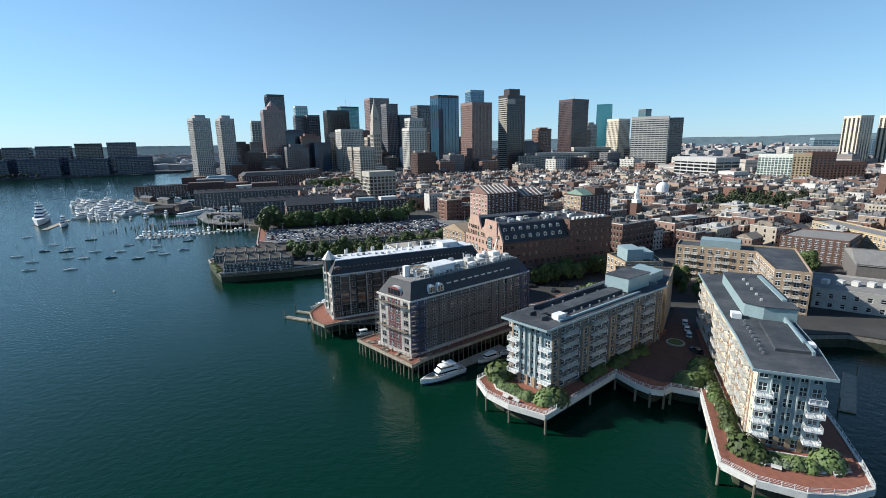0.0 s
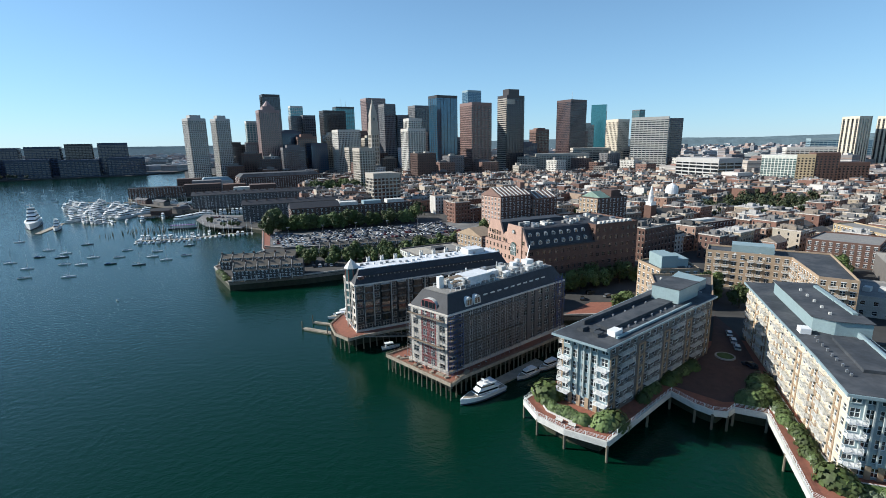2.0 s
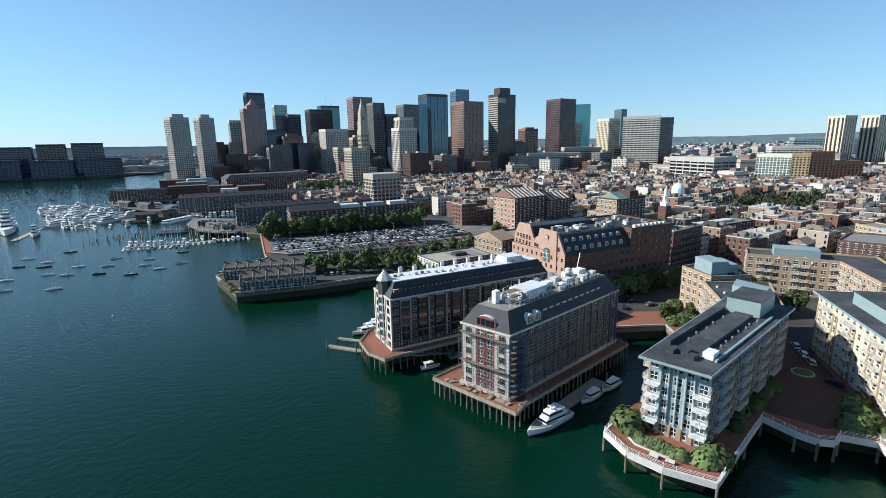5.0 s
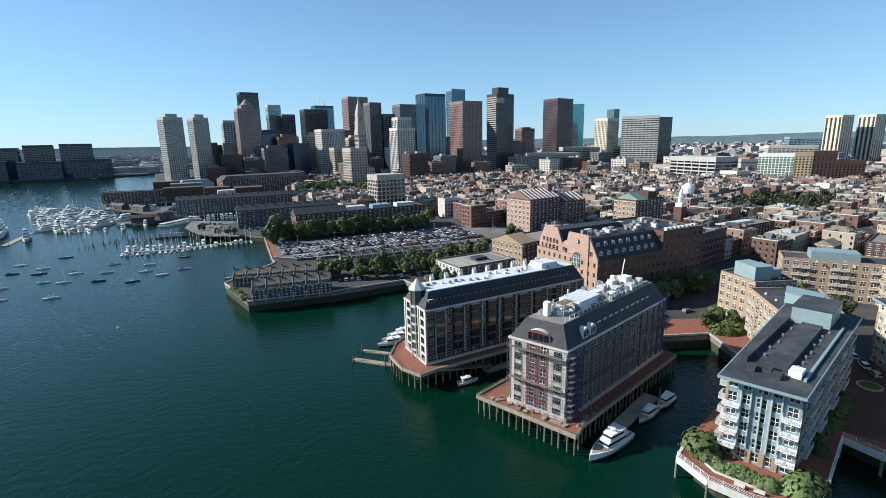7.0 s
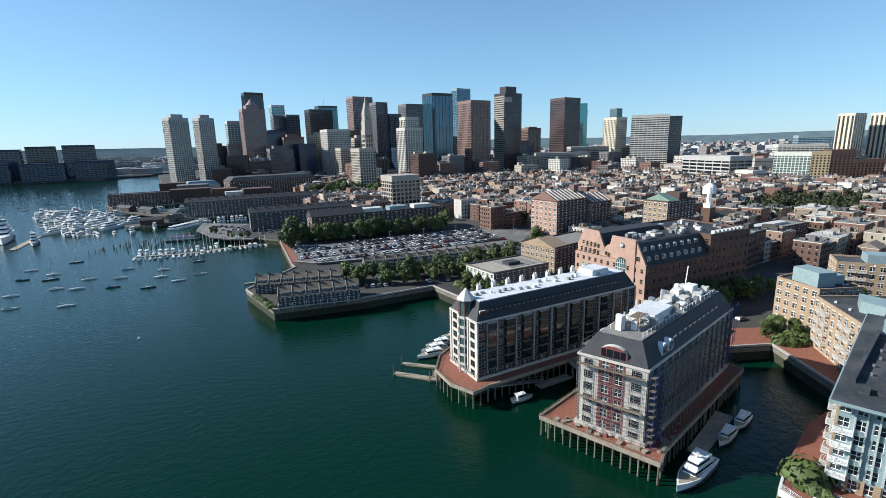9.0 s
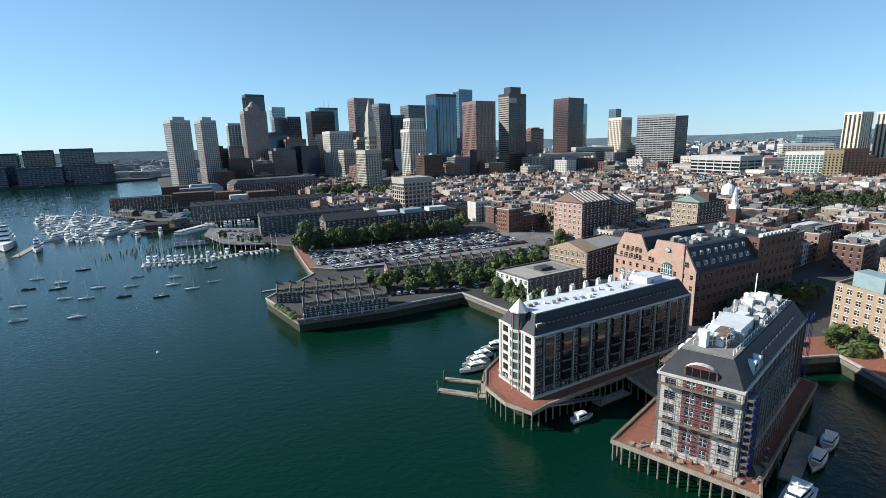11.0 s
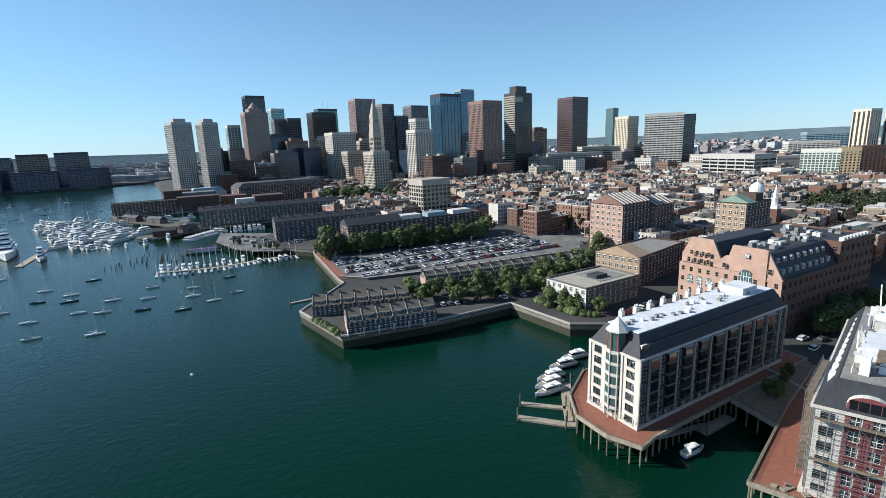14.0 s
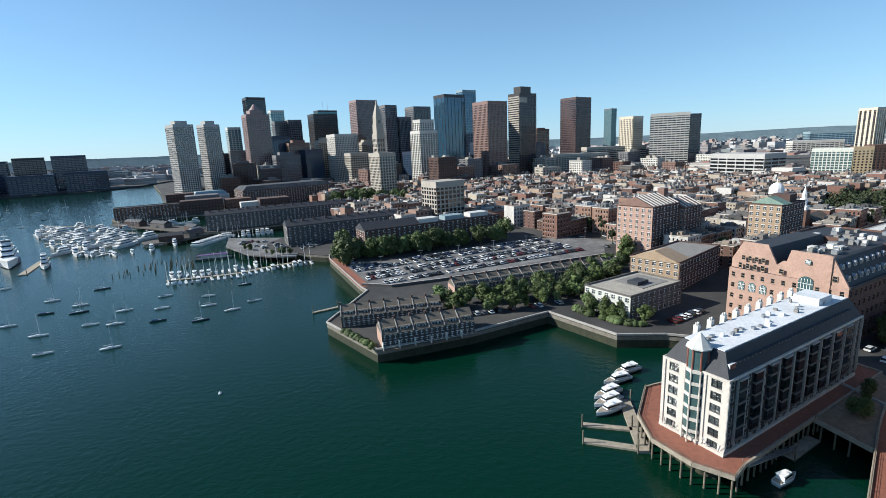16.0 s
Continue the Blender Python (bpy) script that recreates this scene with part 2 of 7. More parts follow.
# ---- mesh tools ----
class Build:
    """Gathers boxes, prisms and lathes into one mesh."""
    def __init__(self):
        self.v, self.f, self.m = [], [], []

    def face(self, pts, mi=0):
        i = len(self.v)
        self.v += [tuple(p) for p in pts]
        self.f.append(tuple(range(i, i + len(pts)))); self.m.append(mi)

    def hexa(self, b, t, mi=0):
        """A solid between two rings of equally many corners, counter-clockwise from above."""
        i, k = len(self.v), len(b)
        self.v += [tuple(p) for p in b] + [tuple(p) for p in t]
        self.f.append(tuple(range(i + k - 1, i - 1, -1)))
        self.f.append(tuple(range(i + k, i + 2 * k)))
        for j in range(k):
            q = (j + 1) % k
            self.f.append((i + j, i + q, i + k + q, i + k + j))
        self.m += [mi] * (k + 2)

    def box(self, x0, x1, y0, y1, z0, z1, mi=0):
        r = [(x0, y0), (x1, y0), (x1, y1), (x0, y1)]
        self.hexa([(x, y, z0) for x, y in r], [(x, y, z1) for x, y in r], mi)

    def prism(self, pts, z0, z1, mi=0, grow=0.0):
        top = offset(pts, grow) if grow else pts
        self.hexa([(x, y, z0) for x, y in pts], [(x, y, z1) for x, y in top], mi)

    def beam(self, a, b, w, h, mi=0):
        """An upright-sided bar from a to b, w wide and h high, a and b along its lower middle."""
        a, b = Vector(a), Vector(b)
        d = Vector((b.x - a.x, b.y - a.y, 0))
        s = (Vector((-d.y, d.x, 0)).normalized() if d.length > 1e-6 else Vector((1, 0, 0))) * (w / 2)
        if d.length < 1e-6:
            u = Vector((0, w / 2, 0))
            self.hexa([a - s - u, a + s - u, a + s + u, a - s + u], [b - s - u, b + s - u, b + s + u, b - s + u], mi)
            return
        z = Vector((0, 0, h))
        self.hexa([a + s, a - s, b - s, b + s], [a + s + z, a - s + z, b - s + z, b + s + z], mi)

    def cyl(self, x, y, z0, z1, r, n=8, r1=None, mi=0):
        r1 = r if r1 is None else r1
        a = [2 * math.pi * (k + 0.5) / n for k in range(n)]
        self.hexa([(x + r * math.cos(t), y + r * math.sin(t), z0) for t in a], [(x + r1 * math.cos(t), y + r1 * math.sin(t), z1) for t in a], mi)

    def lathe(self, x, y, prof, n=12, mi=0):
        for (ra, za), (rb, zb) in zip(prof, prof[1:]):
            self.cyl(x, y, za, zb, max(ra, 0.01), n, max(rb, 0.01), mi)

    def gable(self, x0, x1, y0, y1, z0, z1, mi=0):
        """A pitched roof with its ridge along x."""
        ym = (y0 + y1) / 2
        i = len(self.v)
        self.v += [(x0, y0, z0), (x1, y0, z0), (x1, y1, z0), (x0, y1, z0), (x0, ym, z1), (x1, ym, z1)]
        self.f += [(i, i + 1, i + 5, i + 4), (i + 2, i + 3, i + 4, i + 5), (i, i + 4, i + 3), (i + 1, i + 2, i + 5), (i + 3, i + 2, i + 1, i)]
        self.m += [mi] * 5

    def mesh(self, name, mats):
        me = bpy.data.meshes.new(name)
        me.from_pydata(self.v, [], self.f)
        for m in mats:
            me.materials.append(m)
        if len(mats) > 1:
            me.polygons.foreach_set("material_index", self.m)
        me.update()
        return me


def offset(pts, d):
    """A polygon, counter-clockwise, grown outwards by d metres."""
    out = []
    k = len(pts)
    for i in range(k):
        p, a, b = Vector(pts[i]), Vector(pts[i - 1]), Vector(pts[(i + 1) % k])
        e1, e2 = (p - a).normalized(), (b - p).normalized()
        n1, n2 = Vector((e1.y, -e1.x)), Vector((e2.y, -e2.x))
        n = (n1 + n2)
        n = n.normalized() / max(0.4, n.normalized().dot(n1))
        out.append(tuple(p + n * d))
    return out


def listed(mats):
    return mats if isinstance(mats, (list, tuple)) else [mats]


def part(name, b, mats, parent, label="", kind="", m=None):
    ob = new(name, b.mesh(name, listed(mats)) if isinstance(b, Build) else b)
    ob.parent = parent
    if m is not None:
        ob.matrix_basis = m
    return tagged(ob, label, kind=kind)


def thing(name, label, category, m=None, group="", kind="", data=None, mats=()):
    ob = new(name, data.mesh(name, listed(mats)) if isinstance(data, Build) else data)
    if m is not None:
        ob.matrix_basis = m
    return tagged(ob, label, category, group, kind)


def rect(x, y, w, d, yaw):
    """A rectangle's corners, counter-clockwise: centre, size along and across, turn in degrees."""
    c, s = math.cos(radians(yaw)), math.sin(radians(yaw))
    return [(x + c * a - s * b, y + s * a + c * b) for a, b in ((-w / 2, -d / 2), (w / 2, -d / 2), (w / 2, d / 2), (-w / 2, d / 2))]


# ---- windows ----
WINDOWS = {}


def lattice(bars_x, bars_z, y0, y1):
    """A welded frame of upright and level bars, given as spans along x and z."""
    xs, zs = sorted(v for p in bars_x for v in p), sorted(v for p in bars_z for v in p)
    nx, nz = len(xs), len(zs)
    solid = lambda i, k: 0 <= i < nx - 1 and 0 <= k < nz - 1 and (i % 2 == 0 or k % 2 == 0)
    b = Build()
    b.v = [(x, y, z) for y in (y0, y1) for z in zs for x in xs]
    at = lambda i, k, back: back * nx * nz + k * nx + i
    for k in range(nz - 1):
        for i in range(nx - 1):
            if not solid(i, k):
                continue
            b.f.append((at(i, k, 0), at(i + 1, k, 0), at(i + 1, k + 1, 0), at(i, k + 1, 0)))
            b.f.append((at(i, k, 1), at(i, k + 1, 1), at(i + 1, k + 1, 1), at(i + 1, k, 1)))
            for di, dk, (p, q), (r, t) in ((-1, 0, (0, 1), (0, 0)), (1, 0, (1, 0), (1, 1)), (0, -1, (0, 0), (1, 0)), (0, 1, (1, 1), (0, 1))):
                if not solid(i + di, k + dk):
                    b.f.append((at(i + p, k + q, 0), at(i + r, k + t, 0), at(i + r, k + t, 1), at(i + p, k + q, 1)))
    b.m = [0] * len(b.f)
    return b


def window_meshes(w, h, style, frame_mat, glass_mat):
    """A window's frame and its pane: x along the wall, y inwards, z up from the sill."""
    key = (round(w, 2), round(h, 2), style, frame_mat.name, glass_mat.name)
    if key not in WINDOWS:
        t = 0.09 if style != "thick" else 0.16
        bars_x = [(-0.05, 0.05)] if style in ("cross", "thick", "pair") else []
        bars_z = [(h * 0.5, h * 0.5 + 0.08)] if style in ("cross", "thick", "sash") else []
        b = lattice([(-w / 2, -w / 2 + t), *bars_x, (w / 2 - t, w / 2)], [(0, t), *bars_z, (h - t, h)], 0.08, 0.2)
        p = Build()
        p.box(-w / 2 + 0.03, w / 2 - 0.03, 0.21, 0.24, 0.03, h - 0.03)
        WINDOWS[key] = (b.mesh("window", [frame_mat]), p.mesh("pane", [glass_mat]))
    return WINDOWS[key]


def balcony_mesh(w, d, rail_mat):
    key = ("balcony", w, d, rail_mat.name)
    if key not in WINDOWS:
        b = Build()
        b.box(-w / 2, w / 2, -d, 0.0, -0.18, 0.0)
        for z in (1.0,):
            b.box(-w / 2, w / 2, -d, -d + 0.08, z, z + 0.09)
            b.box(-w / 2, -w / 2 + 0.08, -d, 0, z, z + 0.09); b.box(w / 2 - 0.08, w / 2, -d, 0, z, z + 0.09)
        for z in (0.2, 0.45, 0.7):
            b.box(-w / 2, w / 2, -d + 0.02, -d + 0.05, z, z + 0.04)
            b.box(-w / 2 + 0.02, -w / 2 + 0.05, -d, 0, z, z + 0.04); b.box(w / 2 - 0.05, w / 2 - 0.02, -d, 0, z, z + 0.04)
        for k in range(4):
            x = -w / 2 + 0.05 + k * (w - 0.1) / 3
            b.box(x - 0.05, x + 0.05, -d, -d + 0.1, 0, 1.0)
        WINDOWS[key] = b.mesh("balcony", [rail_mat])
    return WINDOWS[key]


def side_matrix(p, q):
    """The frame of a wall from p to q, seen from outside: x along it, y inwards."""
    a = math.atan2(q[1] - p[1], q[0] - p[0])
    return Matrix.Translation((p[0], p[1], 0)) @ Matrix.Rotation(a, 4, "Z"), math.hypot(q[0] - p[0], q[1] - p[1])


def add_facade(root, p, q, z0, floors, fh, bay, wall, frame_mat, glass_mat, ww=1.5, wh=1.7, sill=0.8, style="sash", thick=0.4, skip=None, balconies=None, rail=None, windows=True, name="wall", joined=False):
    """One wall with openings right through it, window by window."""
    m, length = side_matrix(p, q)
    n = max(1, round(length / bay))
    bw = length / n
    ww = min(ww, bw - 0.4)
    b = Build()
    if not windows:
        b.box(0, length, 0, thick, z0, z0 + floors * fh)
        part(name, b, wall, root, m=m)
        return
    for k in range(floors):
        z = z0 + k * fh
        b.box(0, length, 0, thick, z, z + sill)
        b.box(0, length, 0, thick, z + sill + wh, z + fh)
        last = 0.0
        for i in range(n):
            xc = (i + 0.5) * bw
            b.box(last, xc - ww / 2, 0, thick, z + sill, z + sill + wh)
            last = xc + ww / 2
            if not joined:
                b.box(xc - ww / 2 - 0.1, xc + ww / 2 + 0.1, -0.12, 0.08, z + sill - 0.1, z + sill + 0.004)
        b.box(last, length, 0, thick, z + sill, z + sill + wh)
    part(name, b, wall, root, m=m)
    if joined:
        fb, gb = Build(), Build()
        for k in range(floors):
            for i in range(n):
                x, z = (i + 0.5) * bw, z0 + k * fh + sill
                gb.box(x - ww / 2, x + ww / 2, 0.2, 0.24, z, z + wh)
                fb.box(x - 0.05, x + 0.05, 0.1, 0.2, z, z + wh); fb.box(x - ww / 2, x + ww / 2, 0.1, 0.2, z + wh * 0.5, z + wh * 0.5 + 0.1)
                fb.box(x - ww / 2 - 0.1, x + ww / 2 + 0.1, -0.12, 0.1, z - 0.12, z); fb.box(x - ww / 2 - 0.1, x + ww / 2 + 0.1, -0.08, 0.02, z + wh, z + wh + 0.22)
        part("window_frames", fb, frame_mat, root, kind="stuff", m=m); part("window_panes", gb, glass_mat, root, kind="stuff", m=m)
        for k in range(floors):
            for i in range(n):
                if balconies and balconies(i, k):
                    part("balcony", balcony_mesh(round(bw * 0.86, 1), 1.3, rail or OFFWHITE), None, root, m=m @ Matrix.Translation(((i + 0.5) * bw, 0, z0 + k * fh + 0.1)))
        return
    fm, pm = window_meshes(ww, wh, style, frame_mat, glass_mat)
    for k in range(floors):
        for i in range(n):
            if skip and skip(i, k):
                continue
            w = part("window", fm, None, root, m=m @ Matrix.Translation(((i + 0.5) * bw, 0, z0 + k * fh + sill)))
            part("pane", pm, None, w)
            if balconies and balconies(i, k):
                part("balcony", balcony_mesh(round(bw * 0.86, 1), 1.3, rail or OFFWHITE), None, root, m=m @ Matrix.Translation(((i + 0.5) * bw, 0, z0 + k * fh + 0.1)))


def base_of(pts, z):
    return pose(sum(p[0] for p in pts) / len(pts), sum(p[1] for p in pts) / len(pts), z)


def block(name, label, pts, z0, floors, fh, wall, roof, bay=3.2, sides=None, glass=None, frame_mat=None, parapet=0.7, category="building", group="", core_mat=None, **kw):
    """A building on a polygon, counter-clockwise. sides: the edges that carry windows (all by default)."""
    root = thing(name, label, category, base_of(pts, z0), group)
    o = root.matrix_basis.translation
    loc = [(x - o.x, y - o.y) for x, y in pts]
    h = floors * fh
    k = len(loc)
    for i in range(k):
        extra = dict(kw)
        if sides is not None and i not in sides:
            extra["windows"] = False
        elif sides is not None and isinstance(sides, dict) and sides[i]:
            extra.update(sides[i])
        w = extra.pop("wall", wall)
        add_facade(root, loc[i], loc[(i + 1) % k], extra.pop("z0", 0.0), extra.pop("floors", floors), extra.pop("fh", fh), extra.pop("bay", bay), w, extra.pop("frame_mat", frame_mat or WHITE), extra.pop("glass", glass or GLASS), **extra)
    inner = offset(loc, -0.42)
    # Added solid core, coloured dark for the unlit rooms behind the openings.
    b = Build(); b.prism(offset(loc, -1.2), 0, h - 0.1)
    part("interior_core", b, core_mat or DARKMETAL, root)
    b = Build(); b.prism(inner, h - 0.3, h + 0.05)
    part("roof", b, roof, root)
    if parapet:
        b = Build()
        for i in range(k):
            m, ln = side_matrix(loc[i], loc[(i + 1) % k])
            c = Build(); c.box(0.0, ln, 0, 0.4, h, h + parapet)
            b.v += [tuple(m @ Vector(v)) for v in c.v]
            n0 = len(b.v) - len(c.v)
            b.f += [tuple(j + n0 for j in f) for f in c.f]; b.m += c.m
        part("parapet", b, wall, root)
    return root, loc, h


# ---- towers of the skyline ----
def tower(name, label, x, y, w, d, h, yaw, frame_mat, glass_mat, fh=3.9, bay=4.0, pier=0.35, band=0.35, proud=0.35, z0=4.8, cap=None, group="downtown skyline", style="grid", penthouse=0.0, ptop=None):
    root = thing(name, label, "skyscraper" if h > 60 else "office building", pose(x, y, z0, 0, 0, yaw), group)
    floors = max(2, int(h / fh)); fh = h / floors
    b = Build(); b.box(-w / 2 + proud, w / 2 - proud, -d / 2 + proud, d / 2 - proud, 0, h - 0.6)
    part("glass_wall", b, glass_mat, root)
    if band:
        b = Build()
        for k in range(floors):
            z = k * fh
            b.box(-w / 2 + 0.08, w / 2 - 0.08, -d / 2 + 0.08, d / 2 - 0.08, z, z + fh * band)
        part("floor_band", b, frame_mat, root, kind="stuff")
    if pier:
        b = Build()
        for length, other, turn in ((w, d, 0), (d, w, 1)):
            n = max(1, round(length / bay)); bw = length / n
            for i in range(n + 1):
                u = -length / 2 + i * bw
                hw = bw * pier / 2
                for s in (-1, 1):
                    lo, hi = max(-length / 2, u - hw), min(length / 2, u + hw)
                    v0, v1 = (-other / 2, -other / 2 + proud + 0.1) if s < 0 else (other / 2 - proud - 0.1, other / 2)
                    if turn:
                        b.box(v0, v1, lo, hi, 0, h)
                    else:
                        b.box(lo, hi, v0, v1, 0, h)
        part("pier", b, frame_mat, root, kind="stuff")
    b = Build(); ch = cap if cap is not None else fh * 1.2
    b.box(-w / 2, w / 2, -d / 2, d / 2, h - 0.5, h + 0.5)
    part("roof", b, frame_mat, root)
    if ch:
        b = Build(); b.box(-w / 2 - 0.02, w / 2 + 0.02, -d / 2 - 0.02, d / 2 + 0.02, h - ch, h + 0.7)
        part("cornice", b, frame_mat, root)
    if penthouse:
        b = Build(); b.box(-w * 0.3, w * 0.3, -d * 0.3, d * 0.3, h + 0.5, h + penthouse)
        part("mechanical_penthouse", b, ptop or frame_mat, root)
    return root


# ---- ground, water, distance ----
b = Build(); b.face([(-6000, -2000, 0), (6000, -2000, 0), (6000, 6000, 0), (-6000, 6000, 0)])
thing("water", "calm dark green harbour water with fine ripples", "water", kind="structure", data=b, mats=WATER)

COAST = [(-640, 1420), (-520, 1150), (-430, 930), (-372, 800), (-340, 742), (-396, 694), (-374, 664), (-300, 690), (-232, 660), (-262, 560), (-250, 536),
         (-176, 566), (-150, 540), (-182, 452), (-166, 428), (-128, 402), (-127, 391), (-107, 321), (-104, 314), (-120, 275), (-101, 243.5), (-66, 251),
         (-33, 263), (-19, 235), (-3, 231), (14, 221), (20, 194), (20, 176), (30, 170), (46, 178), (66, 177), (61, 146), (72, 128), (92, 118), (112, 128),
         (129, 141), (143, 140), (160, 128), (190, 95), (420, -60), (5500, -600), (5500, 5500), (-640, 5500)]
FARSHORE = [(-5500, 600), (-1700, 920), (-980, 1193), (-868, 1254), (-724, 1316), (-690, 1480), (-690, 5500), (-5500, 5500)]
b = Build(); b.prism(COAST, 4.3, 4.8)
thing("ground", "grey paved city ground ending at the harbour", "ground", kind="structure", data=b, mats=LAND)
b = Build(); b.prism(offset(COAST, -0.1), -4, 2.9, 0); b.prism(offset(COAST, 0.05), 2.9, 4.3, 1)
thing("seawall", "granite block seawall with dark tide weed", "seawall", kind="structure", data=b, mats=[WEED_AND_SHADE, SEAWALL])
b = Build(); b.prism(FARSHORE, -2, 3.0)
thing("far_shore", "low grey shore across the harbour", "ground", kind="structure", data=b, mats=LAND)


def hills():
    b = Build()
    rnd = random.Random(5)
    for row, (dist, base, amp) in enumerate(((4300, 62, 14), (4700, 74, 30))):
        prev = None
        for i in range(161):
            a = radians(38 + i * 104 / 160)
            hgt = base + amp * (0.5 + 0.5 * noise.noise((i * 0.06 + row * 9, row * 3.1, 0))) + 5 * noise.noise((i * 0.5, row, 4))
            p = (dist * math.cos(a), dist * math.sin(a))
            if prev:
                b.hexa([(prev[0], prev[1], 0), (p[0], p[1], 0), (p[0] * 1.05, p[1] * 1.05, 0), (prev[0] * 1.05, prev[1] * 1.05, 0)],
                       [(prev[0] * 1.04, prev[1] * 1.04, prev[2]), (p[0] * 1.04, p[1] * 1.04, hgt), (p[0] * 1.05, p[1] * 1.05, hgt), (prev[0] * 1.05, prev[1] * 1.05, prev[2])])
            prev = (p[0], p[1], hgt)
    thing("distant_hills", "wooded hills on the horizon tinted blue-green for haze", "hills", kind="structure", data=b, mats=HILL)


hills()


def deck(name, label, pts, top, mats_top, thick=0.5, kind="structure"):
    b = Build(); b.prism(pts, top - thick, top)
    return thing(name, label, "wharf", kind=kind, data=b, mats=mats_top)


def along(pts, step, closed=False):
    """Points every step metres along a line, with the line's direction."""
    out = []
    seq = list(zip(pts, pts[1:] + ([pts[0]] if closed else [])))
    for p, q in seq:
        ln = math.hypot(q[0] - p[0], q[1] - p[1])
        n = max(1, round(ln / step))
        for i in range(n):
            out.append((p[0] + (q[0] - p[0]) * i / n, p[1] + (q[1] - p[1]) * i / n, math.degrees(math.atan2(q[1] - p[1], q[0] - p[0]))))
    return out


def railing(pts, z, label, rail_mat, step=2.2, h=1.05):
    root = thing("railing", label, "railing", pose(pts[0][0], pts[0][1], z))
    o = (pts[0][0], pts[0][1])
    loc = [(x - o[0], y - o[1]) for x, y in pts]
    pb = Build(); pb.box(-0.05, 0.05, -0.05, 0.05, 0, h); pm = pb.mesh("post", [rail_mat])
    for x, y, a in along(loc, step):
        part("post", pm, None, root, m=pose(x, y, 0, 0, 0, a))
    for zz in (h - 0.08, h * 0.66, h * 0.33):
        b = Build()
        for p, q in zip(loc, loc[1:]):
            b.beam((p[0], p[1], zz), (q[0], q[1], zz), 0.04, 0.045)
        part("rail", b, rail_mat, root)


def piles(owner, pts, top, step, closed=False, inset=0.5, r=0.2, mats=PILE):
    b = Build(); b.cyl(0, 0, -top - 3, 0, r, 8)
    me = b.mesh("pile", [mats])
    rnd = random.Random(len(pts))
    for x, y, a in along(offset(pts, -inset) if closed else pts, step, closed):
        part("pile", me, None, owner, m=pose(x + rnd.uniform(-0.15, 0.15), y + rnd.uniform(-0.15, 0.15), top - 0.05))


BW_EDGE = [(23, 124.6), (16.7, 119.1), (18.2, 111.5), (22.8, 105.6), (30.6, 100.1), (46, 112), (55.9, 119.5), (58.5, 113), (61, 109.6), (64, 108.6), (67, 110.5), (73, 107),
           (60.9, 80.4), (64.5, 74.8), (71.3, 70.8), (78, 69.8), (84.4, 71.0), (87.9, 77.2), (93.5, 88.8), (103, 110)]
BW_DECK = BW_EDGE + [(113, 127), (95, 150), (64, 147), (40, 137)]
d1 = deck("promenade_deck", "red brick promenade deck on the wharf edge", BW_DECK, 5.0, BOARDWALK)
b = Build()
for p, q in zip(BW_EDGE, BW_EDGE[1:]):
    b.beam((p[0], p[1], 3.7), (q[0], q[1], 3.7), 0.5, 1.45)
thing("deck_edge", "pale concrete fascia round the promenade", "wharf edge", kind="structure", data=b, mats=OFFWHITE)
railing(BW_EDGE, 5.2, "white metal promenade railing", WHITE)
piles(d1, BW_EDGE, 4.2, 17.0, r=0.3)
# Added block below the deck; its dark colour stands for the shade there.
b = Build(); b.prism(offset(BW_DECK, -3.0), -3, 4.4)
thing("under_deck", "dark block standing for the shade below the promenade", "bulkhead", kind="structure", data=b, mats=WEED_AND_SHADE)
TIMBER_PALE = mat("pale_weathered_timber", (0.30, 0.26, 0.20), 0.95, 0.3, 0.8, 0.3)
B1_DECK = [(-19.6, 150), (-1.2, 129), (2.2, 133), (45, 163.5), (34, 188), (10, 172)]
d2 = deck("pier_deck", "red brick pier deck with timber edging below the scaffolded block", B1_DECK, 4.9, BOARDWALK)
piles(d2, B1_DECK, 4.5, 2.0, True, 0.3, 0.22)
piles(d2, offset(B1_DECK, -3.5), 4.5, 6.0, True, 0.3, 0.22)
B2_DECK = [(-39.2, 188), (-41.6, 178.6), (-38.4, 169.3), (-33.1, 163.8), (-28.3, 166.8), (36, 192.6), (30, 212), (-30, 200)]
d3 = deck("pier_deck", "red brick pier deck with timber edging below the turreted block", B2_DECK, 4.9, BOARDWALK)
piles(d3, B2_DECK, 4.5, 2.4, True, 0.3, 0.22)
d4 = deck("garden_deck", "dark timber garden deck bridging the two piers", [(-1.0, 177.3), (0.6, 165.4), (10, 172.2), (34, 188.2), (35.6, 192.2)], 4.86, TIMBER)
piles(d4, [(-0.4, 176), (0.8, 167)], 4.4, 3.0)
b = Build(); b.beam((-1.0, 177.3, 4.2), (0.6, 165.4, 4.2), 0.5, 1.0)
thing("timber_edge", "pale weathered timber edge beam of the garden deck", "pier edge", kind="structure", data=b, mats=TIMBER_PALE)
railing([(-1.0, 177.3), (0.6, 165.4)], 5.2, "grey timber railing of the garden deck", TIMBER, 3.0, 1.0)
for pts in (B1_DECK, B2_DECK):
    b = Build()
    for p, q in zip(pts, pts[1:] + pts[:1]):
        b.beam((p[0], p[1], 4.35), (q[0], q[1], 4.35), 0.45, 0.95)
    thing("timber_edge", "pale weathered timber edge beam of the pier", "pier edge", kind="structure", data=b, mats=TIMBER_PALE)
    railing(pts[-1:] + pts[:5], 5.0, "grey pier railing on timber posts", TIMBER, 3.0, 1.0)
    # Added dark block again, for the shade under the pier.
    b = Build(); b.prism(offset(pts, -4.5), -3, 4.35)
